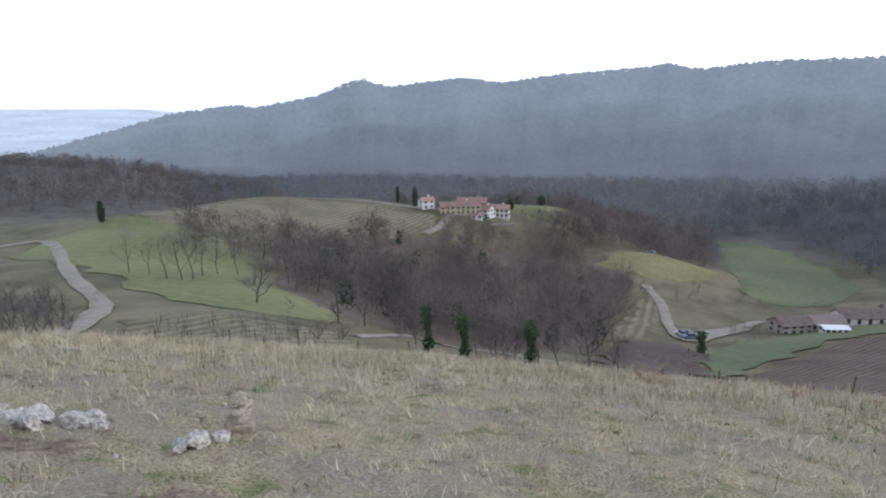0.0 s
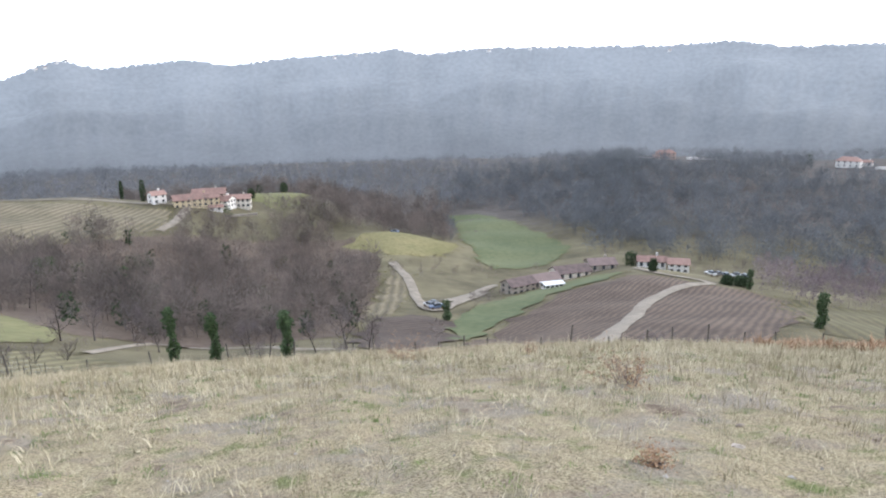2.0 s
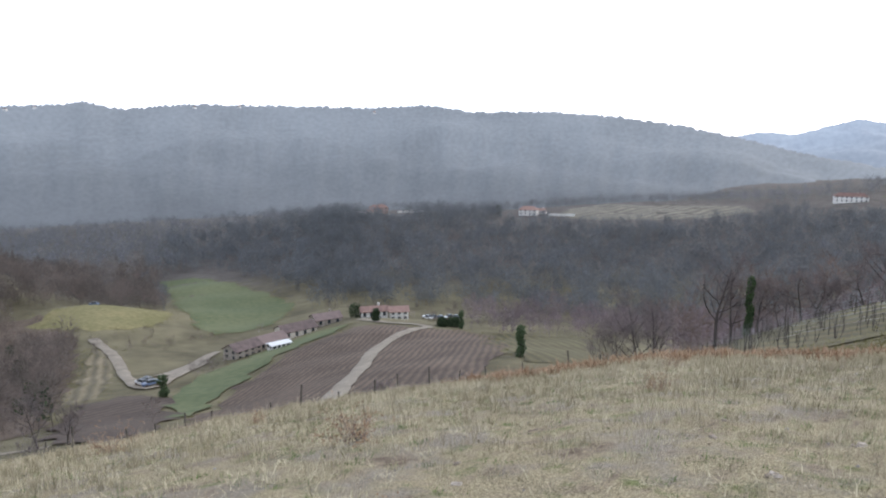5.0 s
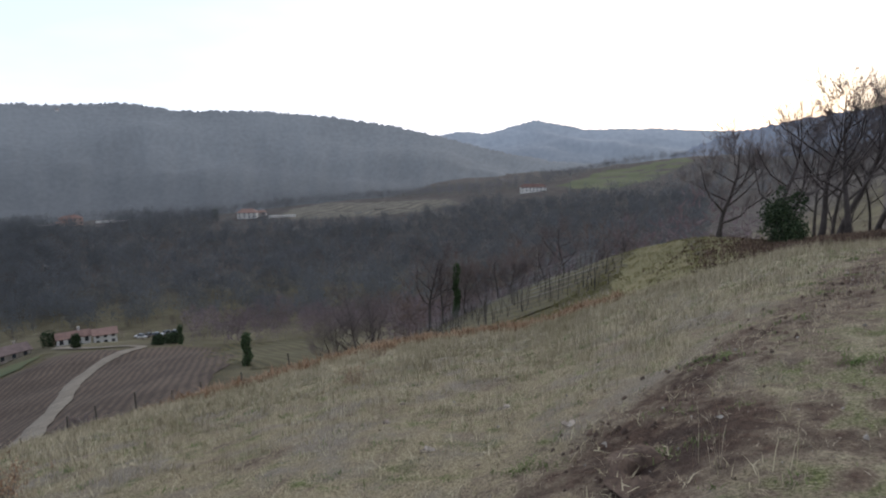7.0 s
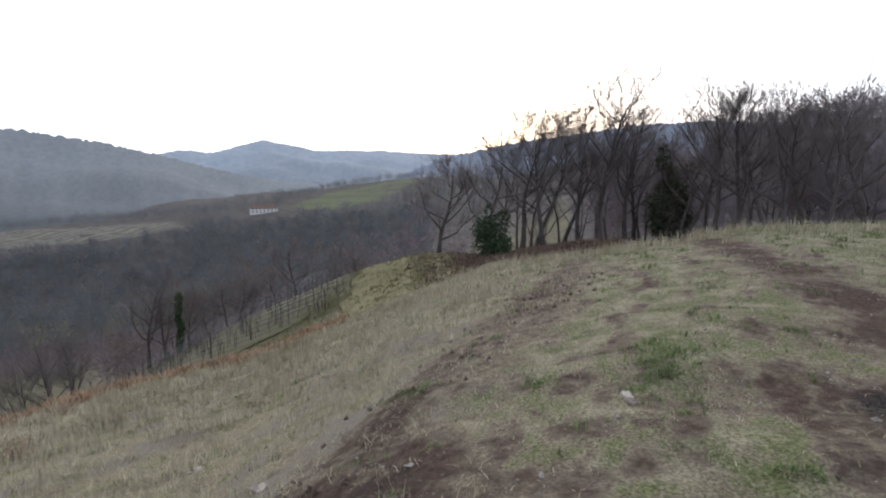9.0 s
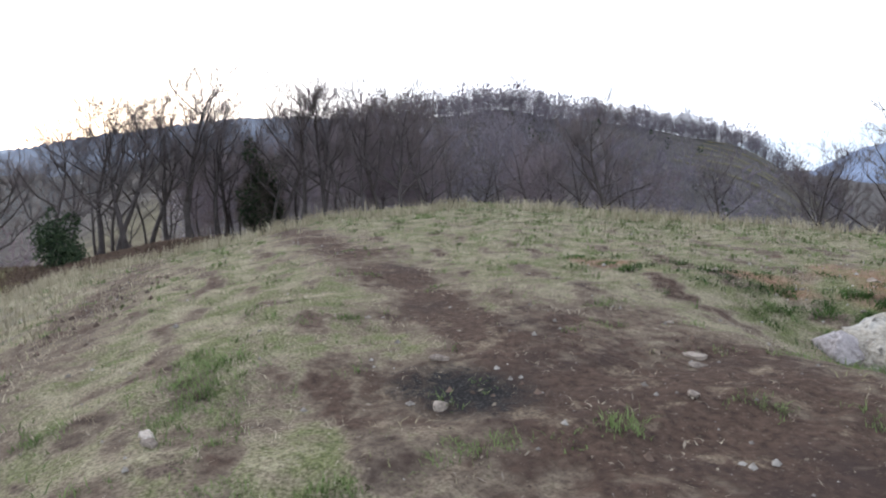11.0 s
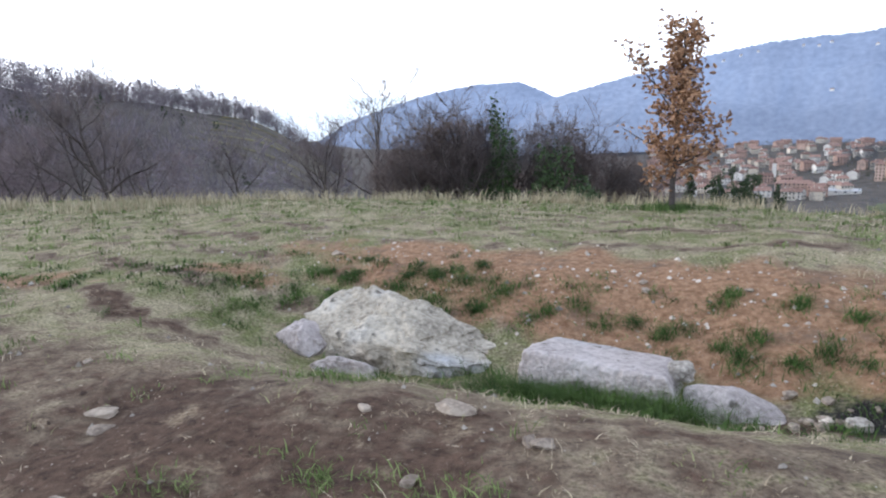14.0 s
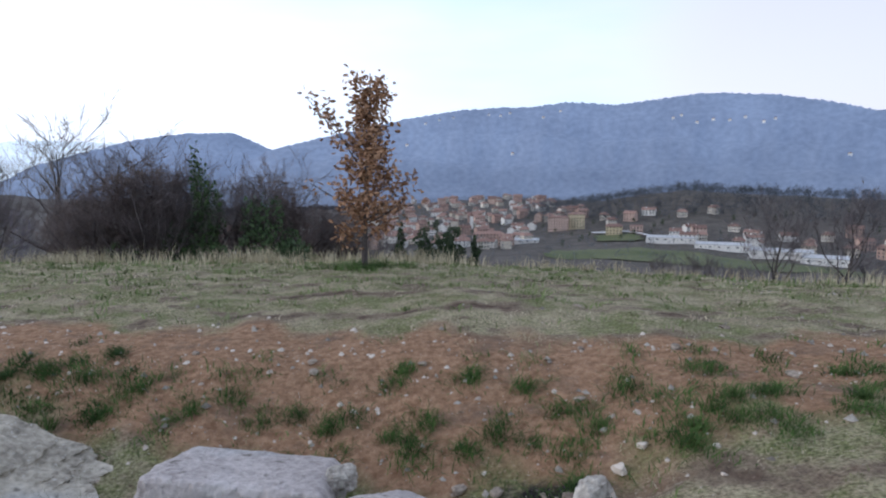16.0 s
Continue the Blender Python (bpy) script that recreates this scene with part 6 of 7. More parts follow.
def fences():
    g = random.Random(2)
    for b, r in ((333, 34), (335.5, 33), (338, 35), (341, 34), (344, 36), (347, 35), (352, 36), (357, 35), (3.0, 34), (8.4, 35), (13.6, 34), (15.4, 33), (19.5, 34), (21.6, 35), (23.8, 33), (26.0, 33), (30.9, 33), (33.4, 32), (36.8, 34), (40.0, 33), (42.2, 32), (45.0, 34), (47.6, 34), (50.2, 34), (53.4, 35), (57.6, 36), (60.2, 36)):
        ob = new("vine_post", POSTS[g.randrange(3)])
        ob.matrix_basis = pose(*spot(b, r), g.uniform(-4, 4), g.uniform(-4, 4), 0) @ Matrix.Scale(g.uniform(0.85, 1.12), 4)
        tagged(ob, "weathered grey wooden vine post on the slope", "post", "posts on the slope")
    for k in range(8):
        vine_row(g, 78, 46 + k * 4.6, 68.5 + k * 0.4, 85.2 - k * 0.1, 2.5)
    # and on the terraces below the lane
    for k in range(7):
        vine_row(g, 342, 56 + k * 5.6, 334.0 + 0.3 * k, 351.5 - 0.6 * k, 3.2)


def vine_row(g, middle, r0, b, b1, step):
    """Posts along one distance, two wires and the bare vines between them."""
    t = thing("vine_row", spot(middle, r0), "row of grey posts and wires with bare vines", "vine row", "vine rows")
    org = t.matrix_basis.translation
    prev = []
    while b < b1:
        p = spot(b, r0 + 2 * math.sin(b * 0.5)) - org
        o = part("post", POSTS[g.randrange(3)], None, t)
        o.matrix_basis = pose(*p, g.uniform(-3, 3), g.uniform(-3, 3), 0) @ Matrix.Scale(0.7, 4)
        prev.append(p)
        b += math.degrees(step / r0)
    for h in (0.9, 1.5):
        V, F = [], []
        tube(V, F, [q + Vector((0, 0, h)) for q in prev], [0.005] * len(prev), 3)
        part("wire", (V, F), M_METAL, t)
    V, F = [], []
    for q in prev:
        for _ in range(5):
            a = q + Vector((g.uniform(-1.2, 1.2), g.uniform(-1.2, 1.2), 0))
            a.z = gz(a.x + org.x, a.y + org.y) - org.z
            tube(V, F, [a, a + Vector((g.gauss(0, .1), g.gauss(0, .1), 0.7)), a + Vector((g.gauss(0, .4), g.gauss(0, .4), 1.3))], [0.025, 0.02, 0.008], 4)
    part("vine", (V, F), M_BARK, t)


fences()


# ---- rocks and stones ----
M_PALE_PEBBLE = surface("pale_pebble", (0.4, 0.33, 0.27), (0.7, 0.62, 0.54), 4, 40, bump=0.3, dist=0.01, island=1.0)
M_DULL_STONE = surface("dull_tan_stone", (0.2, 0.16, 0.13), (0.46, 0.39, 0.32), 6, 45, bump=0.6, dist=0.01, each=0.8)


def two_tone_rock(name, dark_a, light_a, dark_b, light_b):
    """Limestone that changes from warm tan to cool grey over a hand's width, with lichen specks."""
    m = surface(name, dark_a, light_a, 2.6, 24, rough=0.88, bump=1.0, dist=0.03)
    n, l = m.node_tree.nodes, m.node_tree.links
    b = n["Principled BSDF"]
    warm = b.inputs["Base Color"].links[0].from_node
    cool = n.new("ShaderNodeMix")
    cool.data_type = 'RGBA'
    cool.inputs["A"].default_value, cool.inputs["B"].default_value = (*dark_b, 1), (*light_b, 1)
    l.new(warm.inputs["Factor"].links[0].from_socket, cool.inputs["Factor"])
    tc = n.new("ShaderNodeTexCoord")

    def spread(scale, lo, hi):
        t, r = n.new("ShaderNodeTexNoise"), n.new("ShaderNodeMapRange")
        t.inputs["Scale"].default_value, t.inputs["Detail"].default_value = scale, 5.0
        r.inputs[1].default_value, r.inputs[2].default_value = lo, hi
        l.new(tc.outputs["Object"], t.inputs["Vector"])
        l.new(t.outputs[0], r.inputs[0])
        return r.outputs[0]

    def blend(f, a, c):
        q = n.new("ShaderNodeMix")
        q.data_type = 'RGBA'
        l.new(f, q.inputs["Factor"])
        l.new(a, q.inputs["A"])
        if isinstance(c, tuple):
            q.inputs["B"].default_value = (*c, 1)
        else:
            l.new(c, q.inputs["B"])
        return q.outputs["Result"]

    col = blend(spread(1.3, 0.5, 0.66), warm.outputs["Result"], cool.outputs["Result"])
    col = blend(spread(9.0, 0.6, 0.72), col, (0.13, 0.115, 0.1))
    col = blend(spread(55.0, 0.62, 0.72), col, (0.62, 0.6, 0.56))
    l.new(col, b.inputs["Base Color"])
    return m


def rock_mesh(seed, sx, sy, sz, sub=5, rough=0.16, flat=0.0, material=None, cuts=0, name="rock"):
    """A weathered limestone block: a rounded box, chipped by planes and roughened."""
    g = random.Random(seed)
    bm = bmesh.new()
    bmesh.ops.create_icosphere(bm, subdivisions=sub, radius=1)
    planes = []
    for _ in range(cuts):
        n = Vector((g.gauss(0, 1), g.gauss(0, 1), g.gauss(0.2, 0.8))).normalized()
        planes.append((n, g.uniform(0.55, 0.88)))
    off = Vector((seed * 3.1, seed * 1.7, 0))
    for v in bm.verts:
        p = v.co
        e = 4.5
        k = (abs(p.x) ** e + abs(p.y) ** e + abs(p.z) ** e) ** (-1 / e)
        p = p * k
        for n, d in planes:
            s = p.dot(n) - d
            if s > 0:
                p = p - n * s * 0.98
        q = noise.fractal(p * 1.7 + off, 1.0, 2.1, 6) * rough + noise.fractal(p * 6 + off, 0.9, 2.0, 4) * rough * 0.3
        crack = abs(noise.noise(p * 2.3 + off)) 
        if crack < 0.05:
            q -= (0.05 - crack) * 1.1
        p = p * (1 + q)
        if flat and p.z > 0:
            p.z = p.z * (1 - flat) + min(p.z, 0.6) * flat
        v.co = Vector((p.x * sx / 2, p.y * sy / 2, p.z * sz / 2))
    me = bpy.data.meshes.new(name)
    bm.to_mesh(me)
    bm.free()
    me.materials.append(material or M_ROCK)
    return me


def rock(name, x, y, z, size, turn, label, seed, tilt=(0, 0), sub=5, **kw):
    ob = new(name, rock_mesh(seed, *size, sub=sub, name=name, **kw))
    ob.matrix_basis = pose(x, y, z, tilt[0], tilt[1], turn)
    for q in ob.data.polygons:
        q.use_smooth = False
    return tagged(ob, label, "rock")


M_CRAG = two_tone_rock("craggy_limestone", (0.26, 0.23, 0.19), (0.68, 0.615, 0.51), (0.2, 0.205, 0.215), (0.52, 0.53, 0.545))
M_SLAB = two_tone_rock("pinkish_limestone", (0.33, 0.29, 0.283), (0.66, 0.6, 0.59), (0.24, 0.24, 0.245), (0.52, 0.52, 0.53))


def crag_mesh(seed, length, depth, height, profile, sub=6, edge=3.2, rough=0.2, name="rock", material=None, facets=9):
    """A craggy block: its height follows a profile along its length, with facets, ledges, pits and cracks."""
    g = random.Random(seed)
    bm = bmesh.new()
    bmesh.ops.create_icosphere(bm, subdivisions=sub, radius=1)
    us, hs = [p[0] for p in profile], [p[1] for p in profile]
    planes = [(Vector((g.gauss(0, 1), g.gauss(-0.3, 0.9), g.gauss(0.5, 0.6))).normalized(), g.uniform(0.78, 0.97)) for _ in range(facets)]
    off = Vector((seed * 2.7, seed * 1.3, seed * 0.7))
    asp = Vector((length / height, depth / height, 1.0)) * 0.8
    for v in bm.verts:
        p = v.co
        p = p * (abs(p.x) ** edge + abs(p.y) ** edge + abs(p.z) ** edge) ** (-1 / edge)
        for n, d in planes:
            k = p.dot(n) - d
            if k > 0:
                p = p - n * k * 0.9
        q = Vector((p.x * asp.x, p.y * asp.y, p.z * asp.z))
        big = noise.fractal(q * 0.75 + off, 1.0, 2.1, 5)
        fine = noise.fractal(q * 3.1 + off, 0.8, 2.1, 5)
        dist = noise.voronoi(q * 1.15 + off + Vector((big, fine, 0)) * 0.25)[0]
        crack = min(1.0, (dist[1] - dist[0]) * 5)
        ledge = math.sin((q.z * 1.5 + q.x * 0.35 + big * 1.2) * 5.5)
        lump = rough * (0.8 * big + 0.26 * fine + 0.14 * ledge * (0.4 + fine) - 0.22 * (1 - crack))
        p = p + p.normalized() * lump
        h = float(np.interp(p.x, us, hs))
        z = p.z * height / 2
        if z > 0:
            z = z * h
        v.co = Vector((p.x * length / 2, p.y * depth / 2 * (0.75 + 0.25 * h), z))
    me = bpy.data.meshes.new(name)
    bm.to_mesh(me)
    bm.free()
    me.materials.append(material)
    return me


def crag(name, place, size, turn, label, seed, profile, tilt=(0, 0), **kw):
    ob = new(name, crag_mesh(seed, *size, profile, name=name, **kw))
    ob.matrix_basis = pose(*place, tilt[0], tilt[1], turn)
    return tagged(ob, label, "rock")


EVEN = ((-1, 1), (1, 1))
crag("rock_outcrop", (3.36, -8.06, -0.19), (1.84, 0.86, 0.76), -23, "pale grey craggy limestone outcrop in the hollow", 4, ((-1.0, 0.3), (-0.6, 0.5), (-0.25, 0.74), (0.05, 0.9), (0.3, 0.97), (0.62, 1.06), (0.85, 1.12), (1.0, 1.0)), material=M_CRAG, rough=0.25, edge=3.6)
crag("rock_slab", (3.68, -7.6, -0.26), (0.62, 0.34, 0.2), -16, "flat pinkish slab leaning at the outcrop's foot", 5, EVEN, (24, -4), sub=4, edge=5, rough=0.13, material=M_SLAB)
crag("rock_slab", (4.2, -7.98, -0.14), (0.5, 0.36, 0.26), -30, "low grey slab beside the outcrop", 6, EVEN, (20, -10), sub=4, edge=4, rough=0.16, material=M_SLAB)
crag("rock_slab", (1.68, -7.55, -0.27), (1.2, 0.66, 0.46), -17, "flat-topped pinkish limestone slab set in the bank", 12, EVEN, (9, -3), sub=6, edge=16, rough=0.06, material=M_SLAB, facets=1)
crag("rock_slab", (0.93, -7.24, -0.28), (0.62, 0.42, 0.34), -26, "lower cracked limestone slab beside the first", 15, ((-1, 0.5), (0, 1), (1, 1)), (14, -6), sub=5, edge=7, rough=0.12, material=M_SLAB, facets=4)
rock("stone", 1.24, -7.46, -0.09, (0.17, 0.14, 0.12), 0, "small grey stone lying on the slab", 16, sub=4)
rock("white_stone", 0.02, -6.84, gz(0.02, -6.84) + 0.03, (0.26, 0.2, 0.18), 24, "pale white stone by the ash patch", 19, (0, 18), sub=4, cuts=4)
rock("white_stone", 0.34, -6.92, gz(0.34, -6.92) + 0.03, (0.13, 0.1, 0.08), 0, "small white stone by the ash patch", 20, sub=3)
def rubble():
    g = random.Random(17)
    for k in range(26):
        x, y = 0.35 + g.gauss(0, 0.32), -7.0 + g.gauss(0, 0.16)
        q = g.uniform(0.03, 0.1)
        rock("rubble_stone", x, y, gz(x, y) + q * 0.2, (q, q * 0.8, q * 0.6), g.uniform(0, 360), "grey stone of the rubble round the ash patch", 200 + k, sub=2, cuts=3, material=M_PALE_PEBBLE if k % 4 == 0 else M_DULL_STONE)


rubble()
for k, (x, y, sz, lab) in enumerate(((5.46, -2.27, (0.2, 0.11, 0.07), "flat white stone on bare earth"), (5.38, -4.21, (0.19, 0.13, 0.07), "pale flat stone at the fire scar"), (4.24, -5.66, (0.2, 0.14, 0.06), "flat tan stone on trodden earth"), (2.46, -5.98, (0.28, 0.2, 0.08), "flat pinkish stone on trodden earth"),
                                     (4.37, -5.82, (0.24, 0.18, 0.06), "flat tan stone on trodden earth"), (2.06, -5.64, (0.13, 0.09, 0.06), "small pale stone on trodden earth"), (3.5, -7.5, (0.11, 0.09, 0.08), "small pale stone below the outcrop"), (6.21, 0.42, (0.17, 0.12, 0.08), "white stone in the slope grass"),
                                     (7.86, 1.45, (0.2, 0.14, 0.09), "white stone in the slope grass"), (6.05, 1.76, (0.18, 0.13, 0.09), "white stone in the slope grass"), (4.42, 4.08, (0.15, 0.1, 0.06), "white stone in the slope grass"), (4.66, -9.87, (0.2, 0.15, 0.09), "pale stone on the clay bank"), (1.39, -8.74, (0.12, 0.09, 0.08), "pale stone on the clay bank"))):
    sz = [0.72 * q for q in sz]
    rock("flat_stone" if sz[2] < 0.058 else "stone", x, y, gz(x, y) + sz[2] * 0.1, sz, 47 * k, lab, 140 + k, sub=3, cuts=5, material=M_PALE_PEBBLE if "white" in lab else M_DULL_STONE)


# the stacked stones and the stone ring on the slope
def cairn():
    x, y = -1.64, 4.85
    z = gz(x, y)
    t = thing("cairn", (x, y, z), "small stack of flat stones topped with dry grass", "cairn", size=0.82)
    M_TAN = surface("tan_stone", (0.24, 0.2, 0.15), (0.48, 0.42, 0.33), 5, 40, bump=0.6, dist=0.02)
    for k, (dx, h, s) in enumerate(((0.0, 0.06, (0.26, 0.2, 0.17)), (0.01, 0.17, (0.24, 0.19, 0.13)), (0.0, 0.26, (0.3, 0.22, 0.07)), (0.0, 0.335, (0.2, 0.17, 0.1)), (-0.03, 0.42, (0.15, 0.12, 0.09)))):
        o = part("stone", rock_mesh(40 + k, *s, sub=3, material=M_TAN, cuts=4, rough=0.12, name="stone"), None, t)
        o.matrix_basis = pose(dx, 0, h, 4 * k - 8, 3 - 2 * k, 37 * k)
    g = np.random.RandomState(4)
    n = 60
    a, r = g.uniform(0, 6.28, n), g.uniform(0, .08, n)
    b = np.stack([r * np.cos(a), r * np.sin(a), np.full(n, .44)], -1)
    tip = b + np.stack([g.normal(0, .08, n), g.normal(0, .08, n), g.uniform(-.02, .12, n)], -1)
    sd = g.normal(0, .004, (n, 3))
    v = np.stack([b - sd, b + sd, tip], 1).reshape(-1, 3)
    part("straw", (v, np.arange(len(v)).reshape(-1, 3)), M_STRAW, t)["kind"] = "stuff"
    for k, (dx, dy, s, lab) in enumerate(((-0.05, -0.28, 0.13, "tan round stone"), (-0.2, -0.42, 0.2, "pale grey stone"), (-0.32, -0.36, 0.14, "pale grey stone"), (-0.28, -0.5, 0.12, "white stone"))):
        px, py = x + dx, y + dy
        rock("stone", px, py, gz(px, py) + s * 0.25, (s, s * 0.75, s * 0.6), 40 * k, lab + " in front of the cairn", 60 + k, sub=3, cuts=3)
    for k, (px, py, s) in enumerate(((-3.75, 5.05, 0.24), (-3.58, 4.92, 0.2), (-3.4, 4.78, 0.26), (-3.22, 4.72, 0.22), (-3.3, 4.92, 0.26), (-3.0, 4.92, 0.22), (-2.9, 4.98, 0.2), (-2.72, 4.82, 0.12), (-3.8, 4.85, 0.22), (-2.95, 5.12, 0.2))):
        rock("stone", px, py, gz(px, py) + s * 0.22, (s, s * 0.8, s * 0.66), 50 * k, "pale limestone chunk in a heap of stones" if k % 3 else "tan limestone chunk in a heap of stones", 70 + k, sub=3, cuts=4)


cairn()
for k, (x, y, s) in enumerate(((5.0, 4.6, 0.16), (7.26, 2.76, 0.2), (8.5, 3.1, 0.15), (7.8, 1.5, 0.19), (6.2, 0.45, 0.2), (6.0, 1.8, 0.17), (4.6, -0.15, 0.22), (4.4, 0.3, 0.14), (4.76, -3.76, 0.22), (5.35, -2.25, 0.2), (4.99, -6.43, 0.12),
                               (3.82, -4.93, 0.18), (2.68, -4.34, 0.12), (2.5, -5.3, 0.16), (2.9, -5.9, 0.14), (2.0, -5.6, 0.18), (1.6, -5.1, 0.1), (-1.1, -9.8, 0.14), (-0.3, -7.8, 0.14), (-1.2, -8.2, 0.18), (0.6, -8.6, 0.12), (1.4, -8.9, 0.14), (-0.6, -8.5, 0.12),
                               (2.3, -9.2, 0.12), (4.4, -8.9, 0.14), (5.1, -9.1, 0.12), (-2.0, -8.8, 0.16), (-2.4, -7.9, 0.14), (-1.7, -7.6, 0.2), (-2.9, -8.3, 0.12))):
    rock("stone", x, y, gz(x, y) + s * 0.05, (s * 0.56, s * 0.4, s * 0.24), 61 * k, "small pale limestone lying on bare earth", 100 + k, sub=2, cuts=3, material=M_DULL_STONE)


def scatter(n, seed, weight, box_):
    """Places on the hilltop, more where weight is high."""
    g = np.random.RandomState(seed)
    x, y = g.uniform(box_[0], box_[1], n), g.uniform(box_[2], box_[3], n)
    k = g.uniform(0, 1, n) < weight(x, y)
    return x[k], y[k], g


def pebbles():
    x, y, g = scatter(40000, 50, lambda x, y: np.clip(np.maximum(worn(x, y) * 0.3 * np.clip(waves(x, y, 0.9, 65) + 0.4, 0.1, 1), clay(x, y) * 0.55) + 0.10 * char(x, y) + 0.05, 0, 1) * np.clip(14 / (np.hypot(x - 1, y + 3) + 4), 0, 1), (-9, 16, -14, 9))
    n = len(x)
    s = 0.005 + 0.028 * g.uniform(0, 1, n) ** 5.0
    c = np.stack([x, y, ground_z(x, y) + s * 0.25], -1)
    d = np.array([(1, 0, -.2), (.2, 1, -.2), (-1, .1, -.2), (-.1, -1, -.2), (.1, .1, .8)])
    rot = g.uniform(0, 6.28, n)
    R = np.stack([np.stack([np.cos(rot), -np.sin(rot)], -1), np.stack([np.sin(rot), np.cos(rot)], -1)], -2)
    dd = d[None] * g.uniform(0.6, 1.3, (n, 5, 3))
    dxy = np.einsum('nij,nkj->nki', R, dd[:, :, :2])
    v = c[:, None] + np.concatenate([dxy, dd[:, :, 2:]], -1) * s[:, None, None]
    idx = np.arange(n)[:, None, None] * 5
    f = (idx + np.array([[0, 1, 4], [1, 2, 4], [2, 3, 4], [3, 0, 4]])[None]).reshape(-1, 3)
    return tagged(new("pebbles", mesh_from("pebbles", v.reshape(-1, 3), f, M_PEBBLE)), "pale pebbles strewn over bare earth", "pebbles", kind="stuff")


def litter():
    """Flat straw, dead leaves and chips."""
    x, y, g = scatter(90000, 51, lambda x, y: np.clip(0.16 + 0.3 * worn(x, y), 0, 1) * np.clip(1.1 * waves(x, y, 0.55, 64) + 0.35, 0.06, 1) * np.clip(9 / (np.hypot(x - 1.5, y + 2) + 2), 0, 1), (-9, 14, -12, 11))
    n = len(x)
    a = g.uniform(0, 6.28, n)
    ln, wd = g.uniform(0.008, 0.03, n) * g.uniform(0.5, 1.3, n), g.uniform(0.002, 0.008, n)
    c = np.stack([x, y, ground_z(x, y) + 0.008 + g.uniform(0, .012, n)], -1)
    u = np.stack([np.cos(a), np.sin(a), g.normal(0, .25, n)], -1) * ln[:, None]
    w = np.stack([-np.sin(a), np.cos(a), g.normal(0, .35, n)], -1) * wd[:, None]
    v = np.stack([c - u, c + w, c + u, c - w], 1).reshape(-1, 3)
    return tagged(new("leaf_litter", mesh_from("leaf_litter", v, np.arange(len(v)).reshape(-1, 4), M_LITTER)), "dead leaves and straw lying on the ground", "litter", kind="stuff")


pebbles()
litter()


def clods():
    """Crumbled brown earth along the bank and round the burrow."""
    x, y, g = scatter(30000, 53, lambda x, y: np.clip(near_line(x, y, BANK, 0.55) + 0.7 * blob(x, y, 5.0, -0.4, 1.0, 0.7) + 0.25 * blob(x, y, 3.6, -4.9, 2.6, 1.6), 0, 1) * 0.4 * np.clip(waves(x, y, 0.8, 61) + 0.35, 0, 1), (2, 14, -8, 3))
    n = len(x)
    s = 0.008 + 0.034 * g.uniform(0, 1, n) ** 3
    c = np.stack([x, y, ground_z(x, y) + s * 0.2], -1)
    d = np.array([(1, 0, -.3), (.3, 1, -.3), (-.8, .6, -.3), (-.7, -.7, -.3), (.4, -.9, -.3), (.1, .1, .9)])
    v = c[:, None] + d[None] * g.uniform(0.6, 1.4, (n, 6, 3)) * s[:, None, None]
    i = np.arange(n)[:, None, None] * 6
    f = (i + np.array([[0, 1, 5], [1, 2, 5], [2, 3, 5], [3, 4, 5], [4, 0, 5]])[None]).reshape(-1, 3)
    return tagged(new("earth_clods", mesh_from("earth_clods", v.reshape(-1, 3), f, M_CLOD)), "crumbled reddish-brown earth clods", "earth", kind="stuff")


def clay_pebbles():
    """Pale pebbles washed out of the clay bank."""
    x, y, g = scatter(22000, 57, lambda x, y: np.clip(clay(x, y), 0, 1) * 0.3 * np.clip(waves(x, y, 0.7, 63) + 0.6, 0, 1), (-6, 7, -11, -5))
    n = len(x)
    s = 0.005 + 0.026 * g.uniform(0, 1, n) ** 4
    c = np.stack([x, y, ground_z(x, y) + s * 0.1], -1)
    d = np.array([(1, 0, -.3), (.3, 1, -.3), (-.8, .6, -.3), (-.7, -.7, -.3), (.4, -.9, -.3), (.3, .1, .5), (-.3, -.1, .45)])
    v = c[:, None] + d[None] * g.uniform(0.6, 1.4, (n, 7, 3)) * s[:, None, None]
    i = np.arange(n)[:, None, None] * 7
    f = (i + np.array([[0, 1, 5], [1, 2, 6], [1, 6, 5], [2, 3, 6], [3, 4, 6], [4, 5, 6], [4, 0, 5]])[None]).reshape(-1, 3)
    return tagged(new("clay_pebbles", mesh_from("clay_pebbles", v.reshape(-1, 3), f, M_PALE_PEBBLE)), "pale pebbles washed out of the clay bank", "pebbles", kind="stuff")


clay_pebbles()
M_CLOD = surface("earth_clod", (0.07, 0.048, 0.038), (0.2, 0.14, 0.105), 3, 30, bump=0.4, dist=0.01, island=1.2)
clods()


